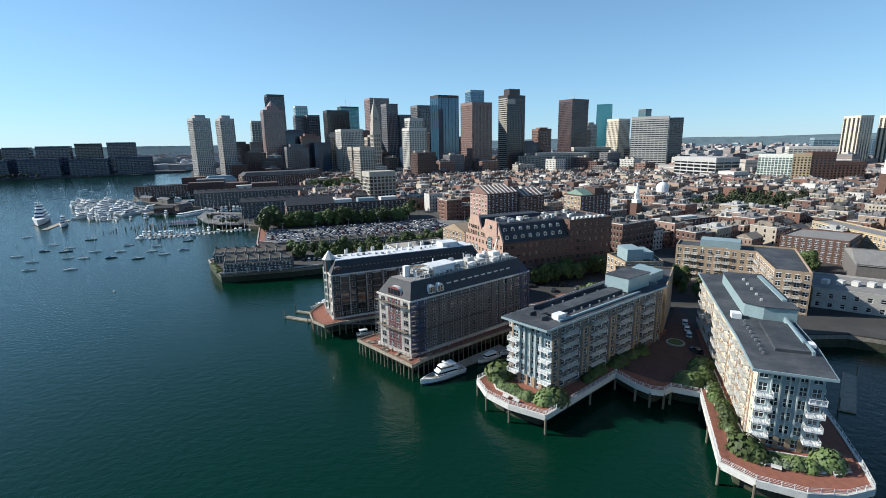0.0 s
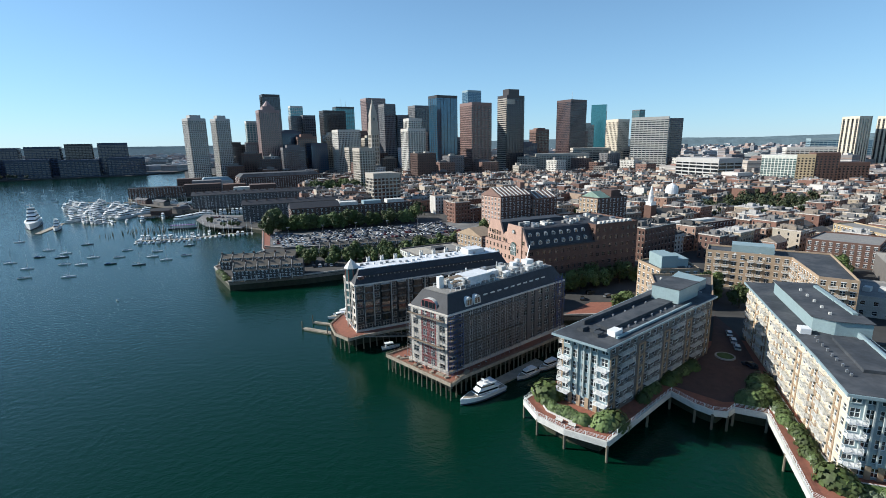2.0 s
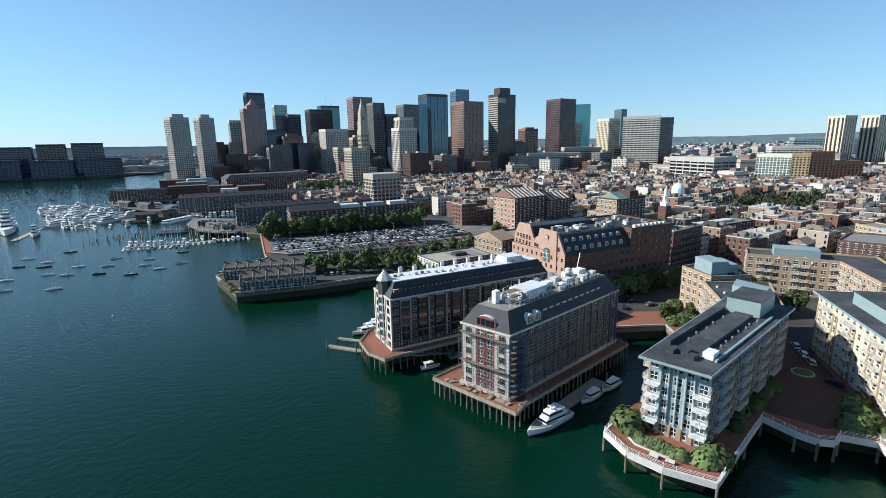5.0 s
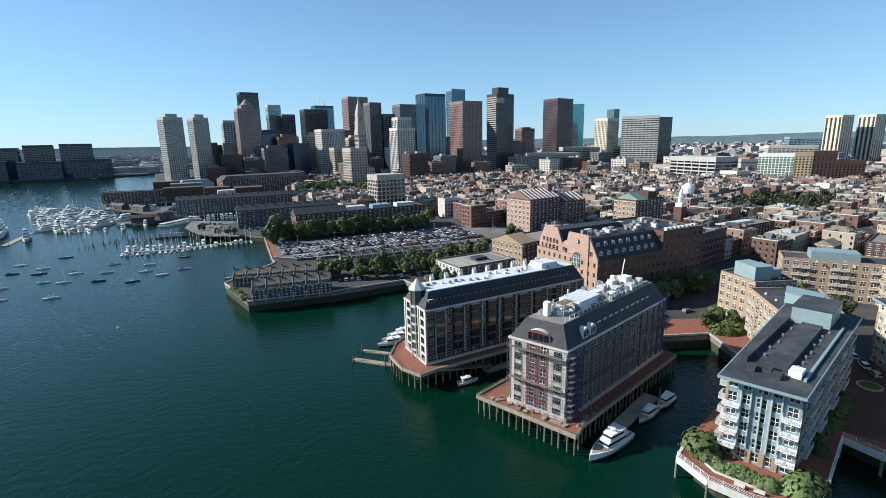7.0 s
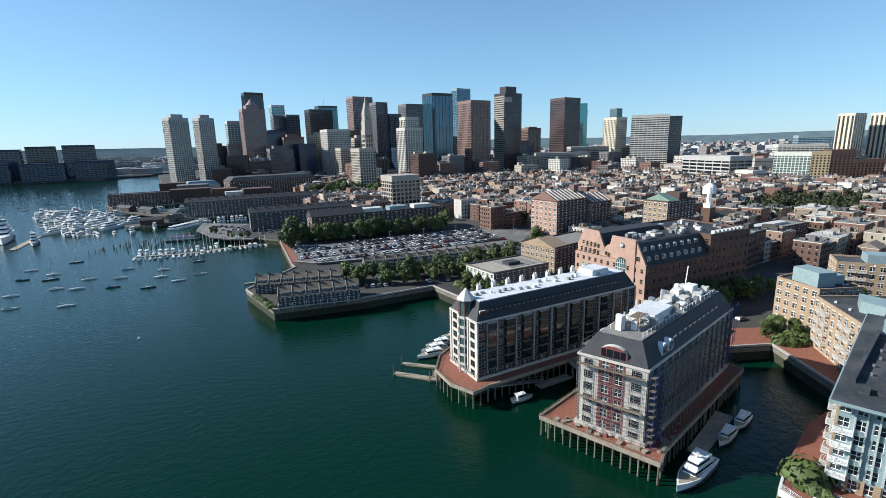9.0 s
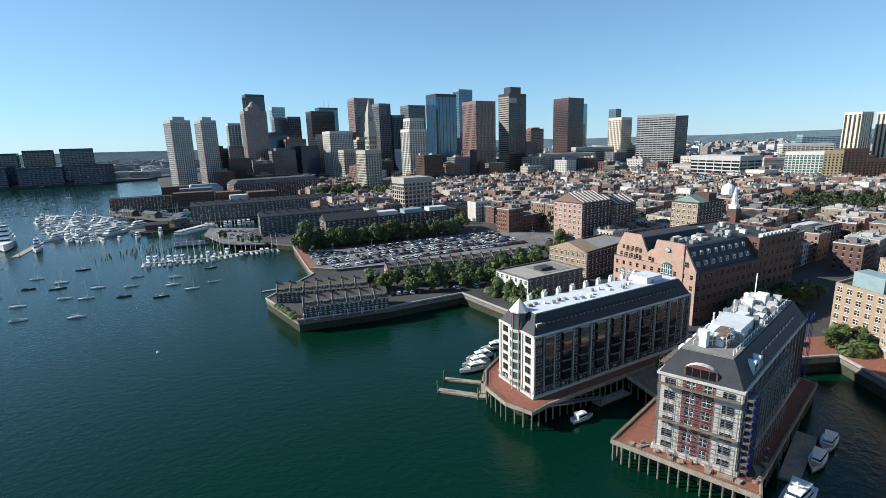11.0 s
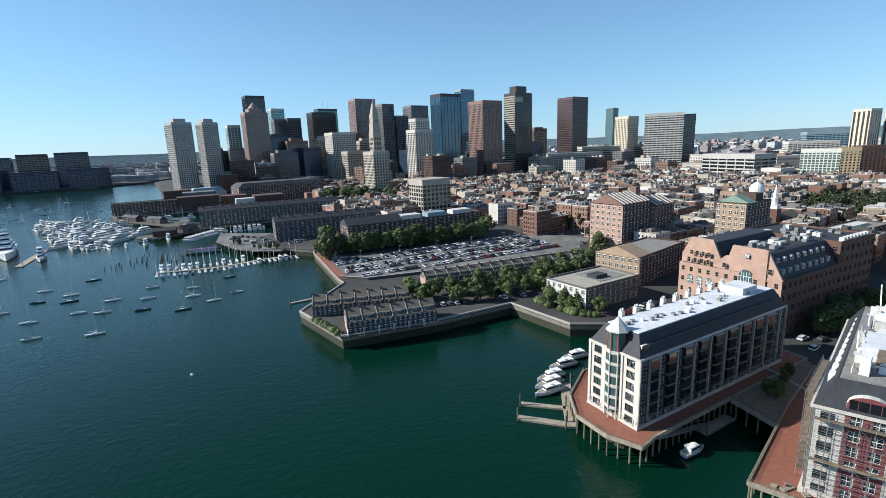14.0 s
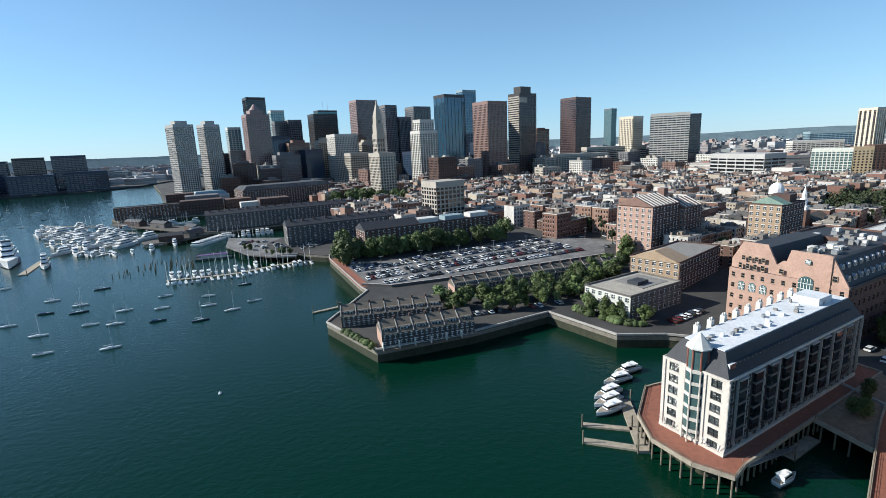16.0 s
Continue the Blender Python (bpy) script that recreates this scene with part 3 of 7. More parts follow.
    thing("under_deck", "dark block standing for the shade below the pier deck", "bulkhead", kind="structure", data=b, mats=WEED_AND_SHADE)


# ---- the modern wharf apartments ----
Z0 = 4.95
CAN1 = [(32.5, 108.4), (79, 140.5), (70.5, 152.5), (24.4, 118.0)]
BW1 = [(34.4, 109.7), (79, 140.5), (70.5, 152.5), (26.2, 119.3)]


def bal(i, k):
    return k > 0 and i % 4 in (1, 2)


bw1, loc, h = block("apartment_building", "low modern wharf apartments in tan brick under a dark roof", BW1, Z0, 6, 3.0, BRICK_TAN, ROOFDARK, 3.1, parapet=0,
                    sides={0: dict(balconies=bal, wall=GREYSTONE), 2: dict(wall=BRICK_TAN, balconies=bal), 3: dict(wall=STEELBLUE, ww=1.7, wh=2.0, sill=0.5, bay=2.4, style="cross")}, group="waterfront apartment blocks")


def roof_slab(root, loc, z, over, mats, name="roof_canopy"):
    b = Build(); b.prism(offset(loc, over), z + 0.02, z + 0.55)
    part("fascia", b, STEELBLUE, root, "pale blue-grey metal fascia")
    b = Build(); b.prism(offset(loc, over - 0.25), z + 0.5, z + 0.62)
    return part(name, b, mats, root)


roof_slab(bw1, [(x - bw1.matrix_basis.translation.x, y - bw1.matrix_basis.translation.y) for x, y in CAN1], h, 1.0, ROOFDARK)
CAN2 = [(80.3, 79.0), (87.6, 92), (97, 113), (112.5, 147), (98.5, 152), (84.5, 119.4), (76.0, 99), (69.2, 84.3)]
BW2 = [(81.4, 81.2), (87.3, 92.6), (96.8, 113.4), (112.3, 147), (98.7, 151.6), (85, 119.4), (76.9, 99.6), (70.8, 86.0)]
bw2, loc2, h2 = block("apartment_building", "long bowed wharf apartments with cream balconies and glazed end", BW2, Z0, 6, 3.0, CREAM, ROOFDARK, 3.1, parapet=0,
                      sides={0: dict(wall=STEELBLUE, balconies=bal), 4: dict(balconies=bal), 5: dict(balconies=bal), 6: dict(balconies=bal), 7: dict(wall=STEELBLUE, ww=1.7, wh=2.0, sill=0.5, bay=2.4, style="cross")}, group="waterfront apartment blocks")
roof_slab(bw2, [(x - bw2.matrix_basis.translation.x, y - bw2.matrix_basis.translation.y) for x, y in CAN2], h2, 1.0, ROOFDARK)
WING = [(83, 146), (99, 171), (78, 176), (68.5, 152)]
wing, locw, hw = block("apartment_building", "rear wing of the wharf apartments in tan brick", WING, 4.75, 5, 3.1, BRICK_TAN, ROOFDARK, 3.2, sides={2: dict(balconies=bal), 1: None}, joined=True, group="waterfront apartment blocks")
MB = [(84.5, 181), (100, 180.5), (104, 204), (83.5, 197)]
mb, locm, hm = block("apartment_building", "tan brick apartment block with a teal rooftop plant room", MB, 4.75, 5, 3.1, BRICK_TAN, ROOFDARK, 3.2, sides={0: None, 3: None}, joined=True, group="waterfront apartment blocks")
PB = [(143, 157), (168, 196), (130, 222), (122, 211), (147, 192), (134, 164)]
pb_, locp, hp = block("apartment_building", "tan brick L-shaped apartments with white balconies", PB, 4.75, 5, 3.1, BRICK_TAN, ROOFDARK, 3.2, sides={5: dict(balconies=bal), 4: dict(balconies=bal), 3: dict(balconies=bal), 2: None}, joined=True, group="waterfront apartment blocks")

# ---- the two mansard blocks ----
def between(p, q, t):
    return (p[0] + (q[0] - p[0]) * t, p[1] + (q[1] - p[1]) * t)


F1, F2 = (-11.8, 146.3), (-1.4, 135.4)
B1P = [F2, (41.5, 166.0), (31.5, 178.5), F1, between(F1, F2, 0.3), between(F1, F2, 0.7)]
big = dict(wall=LIME, bay=5, ww=2.1, wh=1.8, sill=0.6, style="cross", frame_mat=DARKMETAL)
# Long side in darker stone than the pale front: shade put into the colour.
b1, locb1, hb1 = block("wharf_block", "stone and brick wharf block in scaffolding under a slate mansard", B1P, 4.9, 6, 2.9, GREYSTONE, SLATE, 3.6,
                       sides={0: dict(ww=2.0, wh=1.9, style="cross", frame_mat=OFFWHITE), 3: big, 4: dict(wall=REDNET, bay=2.6, ww=1.7, wh=2.0, style="cross"), 5: big}, parapet=0)
G1, G2 = (-36.0, 183.6), (-30.8, 170.2)
B2P = [G2, (27.4, 193.2), (22.2, 206.5), G1, between(G1, G2, 0.33), between(G1, G2, 0.67)]
big2 = dict(wall=LIME, bay=5, ww=2.3, wh=1.9, sill=0.5, style="cross", frame_mat=DARKMETAL)
# Long side near black beside the pale front: its shade is in the colour.
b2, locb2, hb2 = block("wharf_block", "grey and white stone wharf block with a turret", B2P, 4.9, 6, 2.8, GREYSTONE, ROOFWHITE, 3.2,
                       sides={0: dict(wall=PANEL_SHADED, ww=2.2, wh=2.0, sill=0.5, style="thick", frame_mat=CONCRETE, glass=GLASS), 3: big2, 4: dict(wall=GREYSTONE, bay=5, ww=3.2, wh=2.3, sill=0.3, style="cross", frame_mat=DARKMETAL, glass=GLASS_GREEN), 5: big2}, parapet=0)


def mansard(root, loc, z, rise, inset, mats, flat_mat):
    b = Build(); b.prism(offset(loc, 0.35), z, z + 0.5); part("cornice", b, LIME, root)
    four = [loc[0], loc[1], loc[2], loc[3]]
    b = Build(); b.prism(four, z + 0.5, z + rise, grow=-inset); part("mansard_roof", b, mats, root)
    b = Build(); b.prism(offset(four, -inset - 0.3), z + rise - 0.1, z + rise + 0.25); part("flat_roof", b, flat_mat, root)


mansard(b1, locb1, hb1, 5.2, 2.6, SLATE, ROOFGREY)
mansard(b2, locb2, hb2, 5.0, 2.4, SLATE, ROOFWHITE)

# ---- the old brick warehouse ----
LWP = [(39.5, 207.5), (74, 220.5), (63, 253), (26, 239.5)]
# Sunlit gable in salmon, shaded long side in darker brick: light put into colour.
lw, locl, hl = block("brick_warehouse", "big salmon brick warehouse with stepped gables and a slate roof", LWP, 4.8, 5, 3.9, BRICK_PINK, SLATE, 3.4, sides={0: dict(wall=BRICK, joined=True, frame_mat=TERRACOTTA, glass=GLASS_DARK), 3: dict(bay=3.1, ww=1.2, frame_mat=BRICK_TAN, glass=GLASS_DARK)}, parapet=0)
LW2P = [(74.02, 220.5), (98, 229), (87, 261), (63.02, 253)]
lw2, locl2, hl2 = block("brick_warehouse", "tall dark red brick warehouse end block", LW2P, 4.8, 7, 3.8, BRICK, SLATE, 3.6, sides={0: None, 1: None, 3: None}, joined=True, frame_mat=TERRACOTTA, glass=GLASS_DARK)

# ---- skyline ----
tower("residential_tower", "pale concrete harbour apartment tower with stacked balconies", -366, 863, 28, 30, 112, 40, HARBCONC, GLASS_DARK, 3.0, 3.2, 0.35, 0.3, penthouse=6, group="pair of harbour towers")
tower("residential_tower", "pale concrete harbour apartment tower with stacked balconies", -337, 900, 24, 26, 113, 40, HARBCONC, GLASS_DARK, 3.0, 3.2, 0.35, 0.3, penthouse=6, group="pair of harbour towers")
tower("glass_tower", "tall dark glass office tower behind the pointed one", -318, 1160, 38, 30, 178, 27, DARKTOWER, GLASS_NAVY, 3.9, 3.4, 0.15, 0.15)
pointed = tower("granite_tower", "pink granite office tower under a small cone", -300, 1068, 42, 34, 138, 27, GRANITE_PINK, GLASS_DARK, 3.9, 3.4, 0.45, 0.3)
tower("glass_tower", "small teal glass tower", -374, 1194, 26, 22, 123, 27, PALECONC, GLASS_TEAL, 3.9, 6, 0.25, 0.3)
tower("glass_tower", "pale glass office tower", -320, 1422, 34, 24, 173, 27, PALECONC, GLASS_TEAL, 3.9, 6, 0.15, 0.25)
tower("stepped_tower", "stepped grey office tower", -262, 1290, 32, 24, 140, 27, DARKCONC, GLASS_NAVY, 3.9, 5, 0.3, 0.4)
tower("stepped_tower", "lower stepped grey office tower", -292, 1285, 30, 24, 138, 27, DARKCONC, GLASS_NAVY, 3.9, 5, 0.3, 0.4)
tower("bronze_tower", "broad bronze-brown office tower", -188, 1210, 54, 34, 145, 27, DARKTOWER, GLASS_DARK, 3.9, 3.6, 0.4, 0.4)
teal_t = tower("glass_tower", "teal glass tower behind the bronze one", -206, 1566, 58, 34, 180, 27, DARKTOWER, GLASS_TEAL, 3.9, 6, 0.12, 0.2)
tower("office_block", "cream stone office block", -143, 1087, 50, 40, 97, 27, PALECONC, GLASS_DARK, 3.9, 3.4, 0.4, 0.4)
tower("granite_tower", "dark pinkish granite tower", -98, 1325, 54, 40, 182, 27, GRANITE_PINK, GLASS_DARK, 3.9, 3.2, 0.4, 0.35)
tower("stepped_tower", "blue-grey stepped glass tower", -52, 1063, 26, 30, 147, 27, DARKCONC, GLASS_NAVY, 3.9, 3.2, 0.3, 0.35)
tower("stepped_tower", "lower step of a blue-grey glass tower", -25, 1075, 28, 30, 125, 27, DARKCONC, GLASS_NAVY, 3.9, 3.2, 0.3, 0.35)
tower("office_tower", "grey concrete tower with open top floors", 20, 1173, 44, 36, 151, 27, DARKCONC, GLASS_DARK, 3.9, 4, 0.35, 0.35)
tower("office_tower", "pale concrete grid tower with stepped shoulders", 0, 917, 36, 30, 92, 27, PALECONC, GLASS_DARK, 3.6, 5.0, 0.35, 0.25)
tower("office_tower", "set-back upper storeys of the pale grid tower", 0, 917, 28, 22, 110, 27, PALECONC, GLASS_DARK, 3.6, 5.0, 0.35, 0.25)
tower("glass_tower", "blue glass tower with folded corners", 63, 1015, 48, 34, 158, 27, DARKTOWER, GLASS_BLUE, 3.9, 8, 0.06, 0.08)
tower("glass_tower", "pale blue glass tower behind", 166, 1348, 44, 26, 202, 27, STEELBLUE, GLASS_BLUE, 3.9, 8, 0.06, 0.12)
tower("granite_tower", "brown granite faceted tower", 117, 923, 44, 40, 136, 27, BROWNTOWER, GLASS_DARK, 3.9, 3.2, 0.45, 0.35)
striped = tower("dark_tower", "dark slab tower with a pale striped side", 197, 988, 44, 30, 154, 27, DARKTOWER, GLASS_NAVY, 3.9, 4, 0.3, 0.4, penthouse=13)
masted = tower("dark_tower", "dark red-brown slab tower with a mast", 376, 1150, 52, 44, 158, 27, REDTOWER, GLASS_NAVY, 3.9, 3, 0.4, 0.3)
tower("far_tower", "far grey tower with a flat top", 1344, 2820, 50, 50, 238, 27, DARKCONC, GLASS_TEAL, 4.5, 5, 0.2, 0.3)
tower("stone_tower", "cream stone tower with set-back top", 417, 985, 34, 30, 106, 27, CREAM, GLASS_DARK, 3.6, 3.4, 0.5, 0.3)
tower("government_tower", "pale concrete slab with close window grid", 444.5, 903.6, 64, 24, 106, -33, PALECONC, GLASS_DARK, 3.9, 7.0, 0.12, 0.5)
tower("government_tower", "second grey slab of the government tower", 490, 922, 44, 24, 104, 2, DARKCONC, GLASS_DARK, 3.9, 7.0, 0.12, 0.5)
tower("civic_hall", "low concrete civic hall with deep window fins", 289, 950, 100, 60, 42, -10, TANCONC, GLASS_DARK, 3.5, 5, 0.3, 0.5)
tower("office_block", "long low curved tan office block", 389, 1000, 116, 40, 51, -10, TANCONC, GLASS_DARK, 3.5, 20, 0.05, 0.5)
tower("residential_tower", "cream apartment tower with dark stripes", 790, 835, 34, 28, 99, 15, CREAM, GLASS_DARK, 3.0, 6.8, 0.5, 0.1)
tower("residential_tower", "cream apartment tower with dark stripes", 858, 835, 34, 28, 99, 15, CREAM, GLASS_DARK, 3.0, 6.8, 0.5, 0.1)
tower("apartment_block", "white gridded concrete apartment block with round-headed top windows", -37, 497, 28, 24, 37, 24, TANCONC, GLASS_DARK, 3.6, 4.2, 0.3, 0.3)
tower("office_block", "pale tower block with a gabled glass top", -78, 758, 24, 34, 60, 24, TANCONC, GLASS_DARK, 3.6, 4.2, 0.4, 0.35)

rs = random.Random(17)
for x, y, w, d, hh in ((-272, 1120, 44, 30, 96), (-232, 1100, 40, 30, 84), (-205, 1075, 36, 30, 70), (-246, 1030, 44, 34, 62), (-180, 1140, 40, 32, 88), (-120, 1180, 40, 30, 92), (-95, 1130, 34, 28, 80), (-345, 1110, 40, 30, 74), (-395, 1130, 36, 30, 70), (-55, 1180, 34, 30, 96), (45, 1130, 36, 30, 90), (95, 1120, 34, 30, 78), (135, 1060, 40, 30, 70), (250, 1080, 40, 34, 62), (-10, 1010, 34, 26, 58), (-115, 1010, 40, 30, 60), (330, 1260, 40, 30, 96), (460, 1330, 40, 30, 92), (505, 1400, 34, 30, 110)):
    fm, gm = rs.choice(((DARKCONC, GLASS_NAVY), (DARKTOWER, GLASS_NAVY), (TERRACOTTA, GLASS_DARK), (TANCONC, GLASS_DARK), (DARKBLUE, GLASS_BLUE)))
    tower("office_block", "dark mid-rise office block among the towers", x, y, w, d, hh, 27 + rs.uniform(-8, 8), fm, gm, 3.9, 4.5, 0.3, 0.4, penthouse=rs.choice((0, 4, 6)))

for x, y, w, d, hh, fm in ((-300, 708, 46, 20, 15, BRICK_DARK), (-262, 722, 30, 22, 13, BRICK), (-214, 694, 34, 24, 14, BRICK_DARK), (-318, 768, 40, 26, 16, DARKCONC), (-352, 788, 34, 24, 18, BRICK_DARK), (-236, 690, 30, 14, 11, OFFWHITE)):
    tower("wharf_block", "low dark brick block behind the wharves", x, y, w, d, hh, 20, fm, GLASS_DARK, 3.4, 3.6, 0.5, 0.5, group="low wharf blocks")


# ---- details of the near blocks ----
def root_at(ob):
    return ob.matrix_basis.translation


def to_local(ob, pts):
    o = root_at(ob)
    return [(x - o.x, y - o.y) for x, y in pts]


def box_on(root, name, pts, z0, z1, mats, label=""):
    b = Build(); b.prism(to_local(root, pts), z0, z1)
    return part(name, b, mats, root, label)


def small_box(root, name, x, y, z, sx, sy, sz, yaw, mats, label=""):
    b = Build(); b.box(-sx / 2, sx / 2, -sy / 2, sy / 2, 0, sz)
    o = root_at(root)
    return part(name, b, mats, root, label, m=pose(x - o.x, y - o.y, z, 0, 0, yaw))


# rooftops of the modern apartments
RT = h + 0.62
ax = Vector((46.5, 32.1)).normalized(); ay = Vector((-ax.y, ax.x)); yaw1 = math.degrees(math.atan2(ax.y, ax.x))


def bw1_at(u, v):
    return (32.5 + ax.x * u + ay.x * v, 108.4 + ax.y * u + ay.y * v)


def quad(at, u0, u1, v0, v1):
    return [at(u0, v0), at(u1, v0), at(u1, v1), at(u0, v1)]


box_on(bw1, "raised_roof", quad(bw1_at, 9, 40, 4.2, 8.4), RT, RT + 0.9, ROOFDARK, "raised dark roof strip")
box_on(bw1, "roof_curb", quad(bw1_at, 8, 41, 11.2, 11.9), RT, RT + 1.1, ROOFDARK)
box_on(bw1, "roof_curb", quad(bw1_at, 6, 44, 0.6, 1.1), RT, RT + 0.5, STEELBLUE)
box_on(bw1, "plant_room", quad(bw1_at, 41, 53, 3.0, 11.0), RT, RT + 4.2, [TEALBOX], "pale teal metal plant room")
box_on(bw1, "plant_room_roof", quad(bw1_at, 40.8, 53.2, 2.8, 11.2), RT + 4.2, RT + 4.4, ROOFDARK)
x, y = bw1_at(8.0, 2.6); small_box(bw1, "white_air_handler", x, y, RT, 3.2, 2.2, 1.4, yaw1, WHITE, "white rooftop air handler")
for u, v in ((12, 3.2), (15, 3.0), (18.5, 3.2), (22, 3.0), (27, 3.4), (31, 3.0), (34, 3.2), (14, 9.6), (19, 9.9), (24, 9.4), (29, 9.8), (35, 9.5), (38, 2.6)):
    x, y = bw1_at(u, v); small_box(bw1, "roof_vent", x, y, RT, 0.4, 0.4, 0.6, yaw1, STEEL)
for u, v in ((5, 9.5), (6.5, 7.0), (4.5, 5.0)):
    x, y = bw1_at(u, v); small_box(bw1, "roof_hatch", x, y, RT, 2.4, 1.6, 0.9, yaw1, ROOFDARK)


def fins(root, p, q, n, z0, z1, mats, lo=0.0, hi=1.0, depth=0.45, wide=0.28):
    m, ln = side_matrix(*to_local(root, [p, q]))
    for i in range(n):
        b = Build(); b.box(-wide / 2, wide / 2, -depth, 0.0, z0, z1)
        part("fin", b, mats, root, m=m @ Matrix.Translation((ln * (lo + (hi - lo) * i / (n - 1)), 0, 0)))


fins(bw1, BW1[3], BW1[0], 5, 3.2, 16.6, PALEPANEL, 0.22, 0.76)
fins(bw2, BW2[7], BW2[0], 5, 3.2, 16.6, PALEPANEL, 0.22, 0.76)


def end_balconies(root, p, q, floors, fh):
    """Deep white balconies stacked at both ends of a glazed front."""
    m, ln = side_matrix(*to_local(root, [p, q]))
    me = balcony_mesh(3.0, 1.9, WHITE)
    for k in range(1, floors - 1):
        for u in (1.3, ln - 1.3):
            part("balcony", me, None, root, m=m @ Matrix.Translation((u, 0, k * fh + 0.05)))
    for i in range(4):
        b = Build(); b.box(-0.5, 0.5, -0.25, 0.0, 0, 2.9)
        part("brick_pier", b, BRICK_TAN, root, "orange brick ground-floor pier", m=m @ Matrix.Translation((ln * (0.22 + 0.18 * i), 0, 0)))
    b = Build(); b.box(0.2, ln - 0.2, -0.5, -0.02, 16.6, 17.0)
    part("head_beam", b, PALEPANEL, root, m=m)
    b = Build(); b.box(0.2, ln - 0.2, -0.12, -0.02, 17.0, 17.9)
    part("clerestory_glass", b, GLASS_GREEN, root, m=m)


end_balconies(bw1, BW1[3], BW1[0], 6, 3.0)
end_balconies(bw2, BW2[7], BW2[0], 6, 3.0)


def brick_panels(root, p, q, cols, floors, fh, mats, every, z=0.0):
    """Coloured wall bays set a hand proud between the windows."""
    m, ln = side_matrix(*to_local(root, [p, q]))
    n = max(1, round(ln / 3.1)); bw = ln / n
    for i in range(n):
        if i % every == 0:
            b = Build()
            for k in range(floors):
                b.box(-bw / 2 + 0.05, -0.82, -0.14, 0.0, k * fh + 0.1, k * fh + fh - 0.1)
                b.box(0.82, bw / 2 - 0.05, -0.14, 0.0, k * fh + 0.1, k * fh + fh - 0.1)
                b.box(-bw / 2 + 0.05, bw / 2 - 0.05, -0.14, 0.0, k * fh + 2.55, k * fh + fh)
            part("brick_bay", b, mats, root, "tan brick wall bay", m=m @ Matrix.Translation(((i + 0.5) * bw, 0, z)))


brick_panels(bw1, BW1[0], BW1[1], 0, 5, 3.0, BRICK_TAN, 4)
for i in (4, 5, 6):
    brick_panels(bw2, BW2[i], BW2[(i + 1) % 8], 0, 5, 3.0, BRICK_TAN, 3)
RT2 = h2 + 0.62
box_on(bw2, "plant_room", [(88.5, 109), (95, 106), (108, 137), (98.5, 141), (85.8, 112.5)], RT2, RT2 + 3.4, TEALBOX, "long teal metal plant room")
box_on(bw2, "plant_room_roof", [(88.3, 108.6), (95.2, 105.6), (108.4, 137.2), (98.4, 141.4), (85.4, 112.6)], RT2 + 3.4, RT2 + 3.6, ROOFDARK)
box_on(bw2, "raised_roof", [(78, 91), (84, 88.5), (91.5, 104), (86, 107)], RT2, RT2 + 0.7, ROOFDARK)
box_on(bw2, "roof_screen", [(85.6, 92.8), (86.1, 92.6), (95.3, 111.8), (94.8, 112)], RT2, RT2 + 1.2, STEELBLUE)
box_on(bw2, "roof_curb", [(83.9, 88), (84.4, 87.8), (93.6, 107), (93.1, 107.3)], RT2, RT2 + 0.9, STEELBLUE)
small_box(bw2, "white_air_handler", 83, 111.5, RT2, 2.6, 2.2, 1.3, 65, WHITE, "white rooftop air handler")
small_box(bw2, "white_air_handler", 87.5, 92.5, RT2, 2.0, 1.2, 0.8, 65, WHITE, "white rooftop air handler")
for x, y in ((76.5, 94), (77.5, 96.5), (78.3, 98.5), (79.5, 101), (80.6, 103.5), (81.5, 105.8), (83, 108), (74.5, 90), (75, 91.5)):
    small_box(bw2, "roof_vent", x, y, RT2, 0.4, 0.4, 0.6, 65, STEEL)
for k in range(9):
    small_box(bw2, "skylight", 96.5 + k * 1.05, 113 + k * 2.5, RT2 + 3.6, 2.6, 1.1, 0.5, 66, TEALBOX, "pale blue-grey rooftop skylight")
for k in range(5):
    small_box(bw2, "roof_vent", 90.5 + k * 2.0, 113 + k * 4.6, RT2 + 3.6, 0.55, 0.55, 0.6, 66, OFFWHITE)
box_on(mb, "plant_room", [(86.5, 184), (93, 184), (93, 195), (86.5, 194)], hm + 0.1, hm + 5.0, TEALBOX, "teal metal plant room")
box_on(mb, "plant_room", [(94, 186), (98.5, 186), (99.5, 197), (94.5, 197)], hm + 0.1, hm + 3.2, TEALBOX, "teal metal plant room")
box_on(pb_, "plant_room", [(131, 207), (144, 198), (149, 205), (136, 214)], hp + 0.1, hp + 3.5, TEALBOX, "teal metal plant room")
box_on(wing, "plant_room", [(80, 152), (88, 158), (84, 168), (78, 162)], hw + 0.1, hw + 3.4, TEALBOX, "teal metal plant room")
rn = random.Random(3)
for root, pts, hh in ((mb, MB, hm), (pb_, PB, hp), (wing, WING, hw)):
    for k in range(7):
        a, c = rn.choice(pts), rn.choice(pts)
        x = (a[0] + c[0]) / 2 * 0.6 + 0.4 * sum(p[0] for p in pts) / len(pts); y = (a[1] + c[1]) / 2 * 0.6 + 0.4 * sum(p[1] for p in pts) / len(pts)
        small_box(root, "roof_vent", x + rn.uniform(-1, 1), y + rn.uniform(-1, 1), hh + 0.05, 0.6, 0.6, 0.6, 30, OFFWHITE)

# the scaffolded mansard block
ux = Vector((42.9, 30.6)).normalized(); uy = Vector((-ux.y, ux.x)); yawb = math.degrees(math.atan2(ux.y, ux.x))


def b1_at(u, v):
    return (F2[0] + ux.x * u + uy.x * v, F2[1] + ux.y * u + uy.y * v)


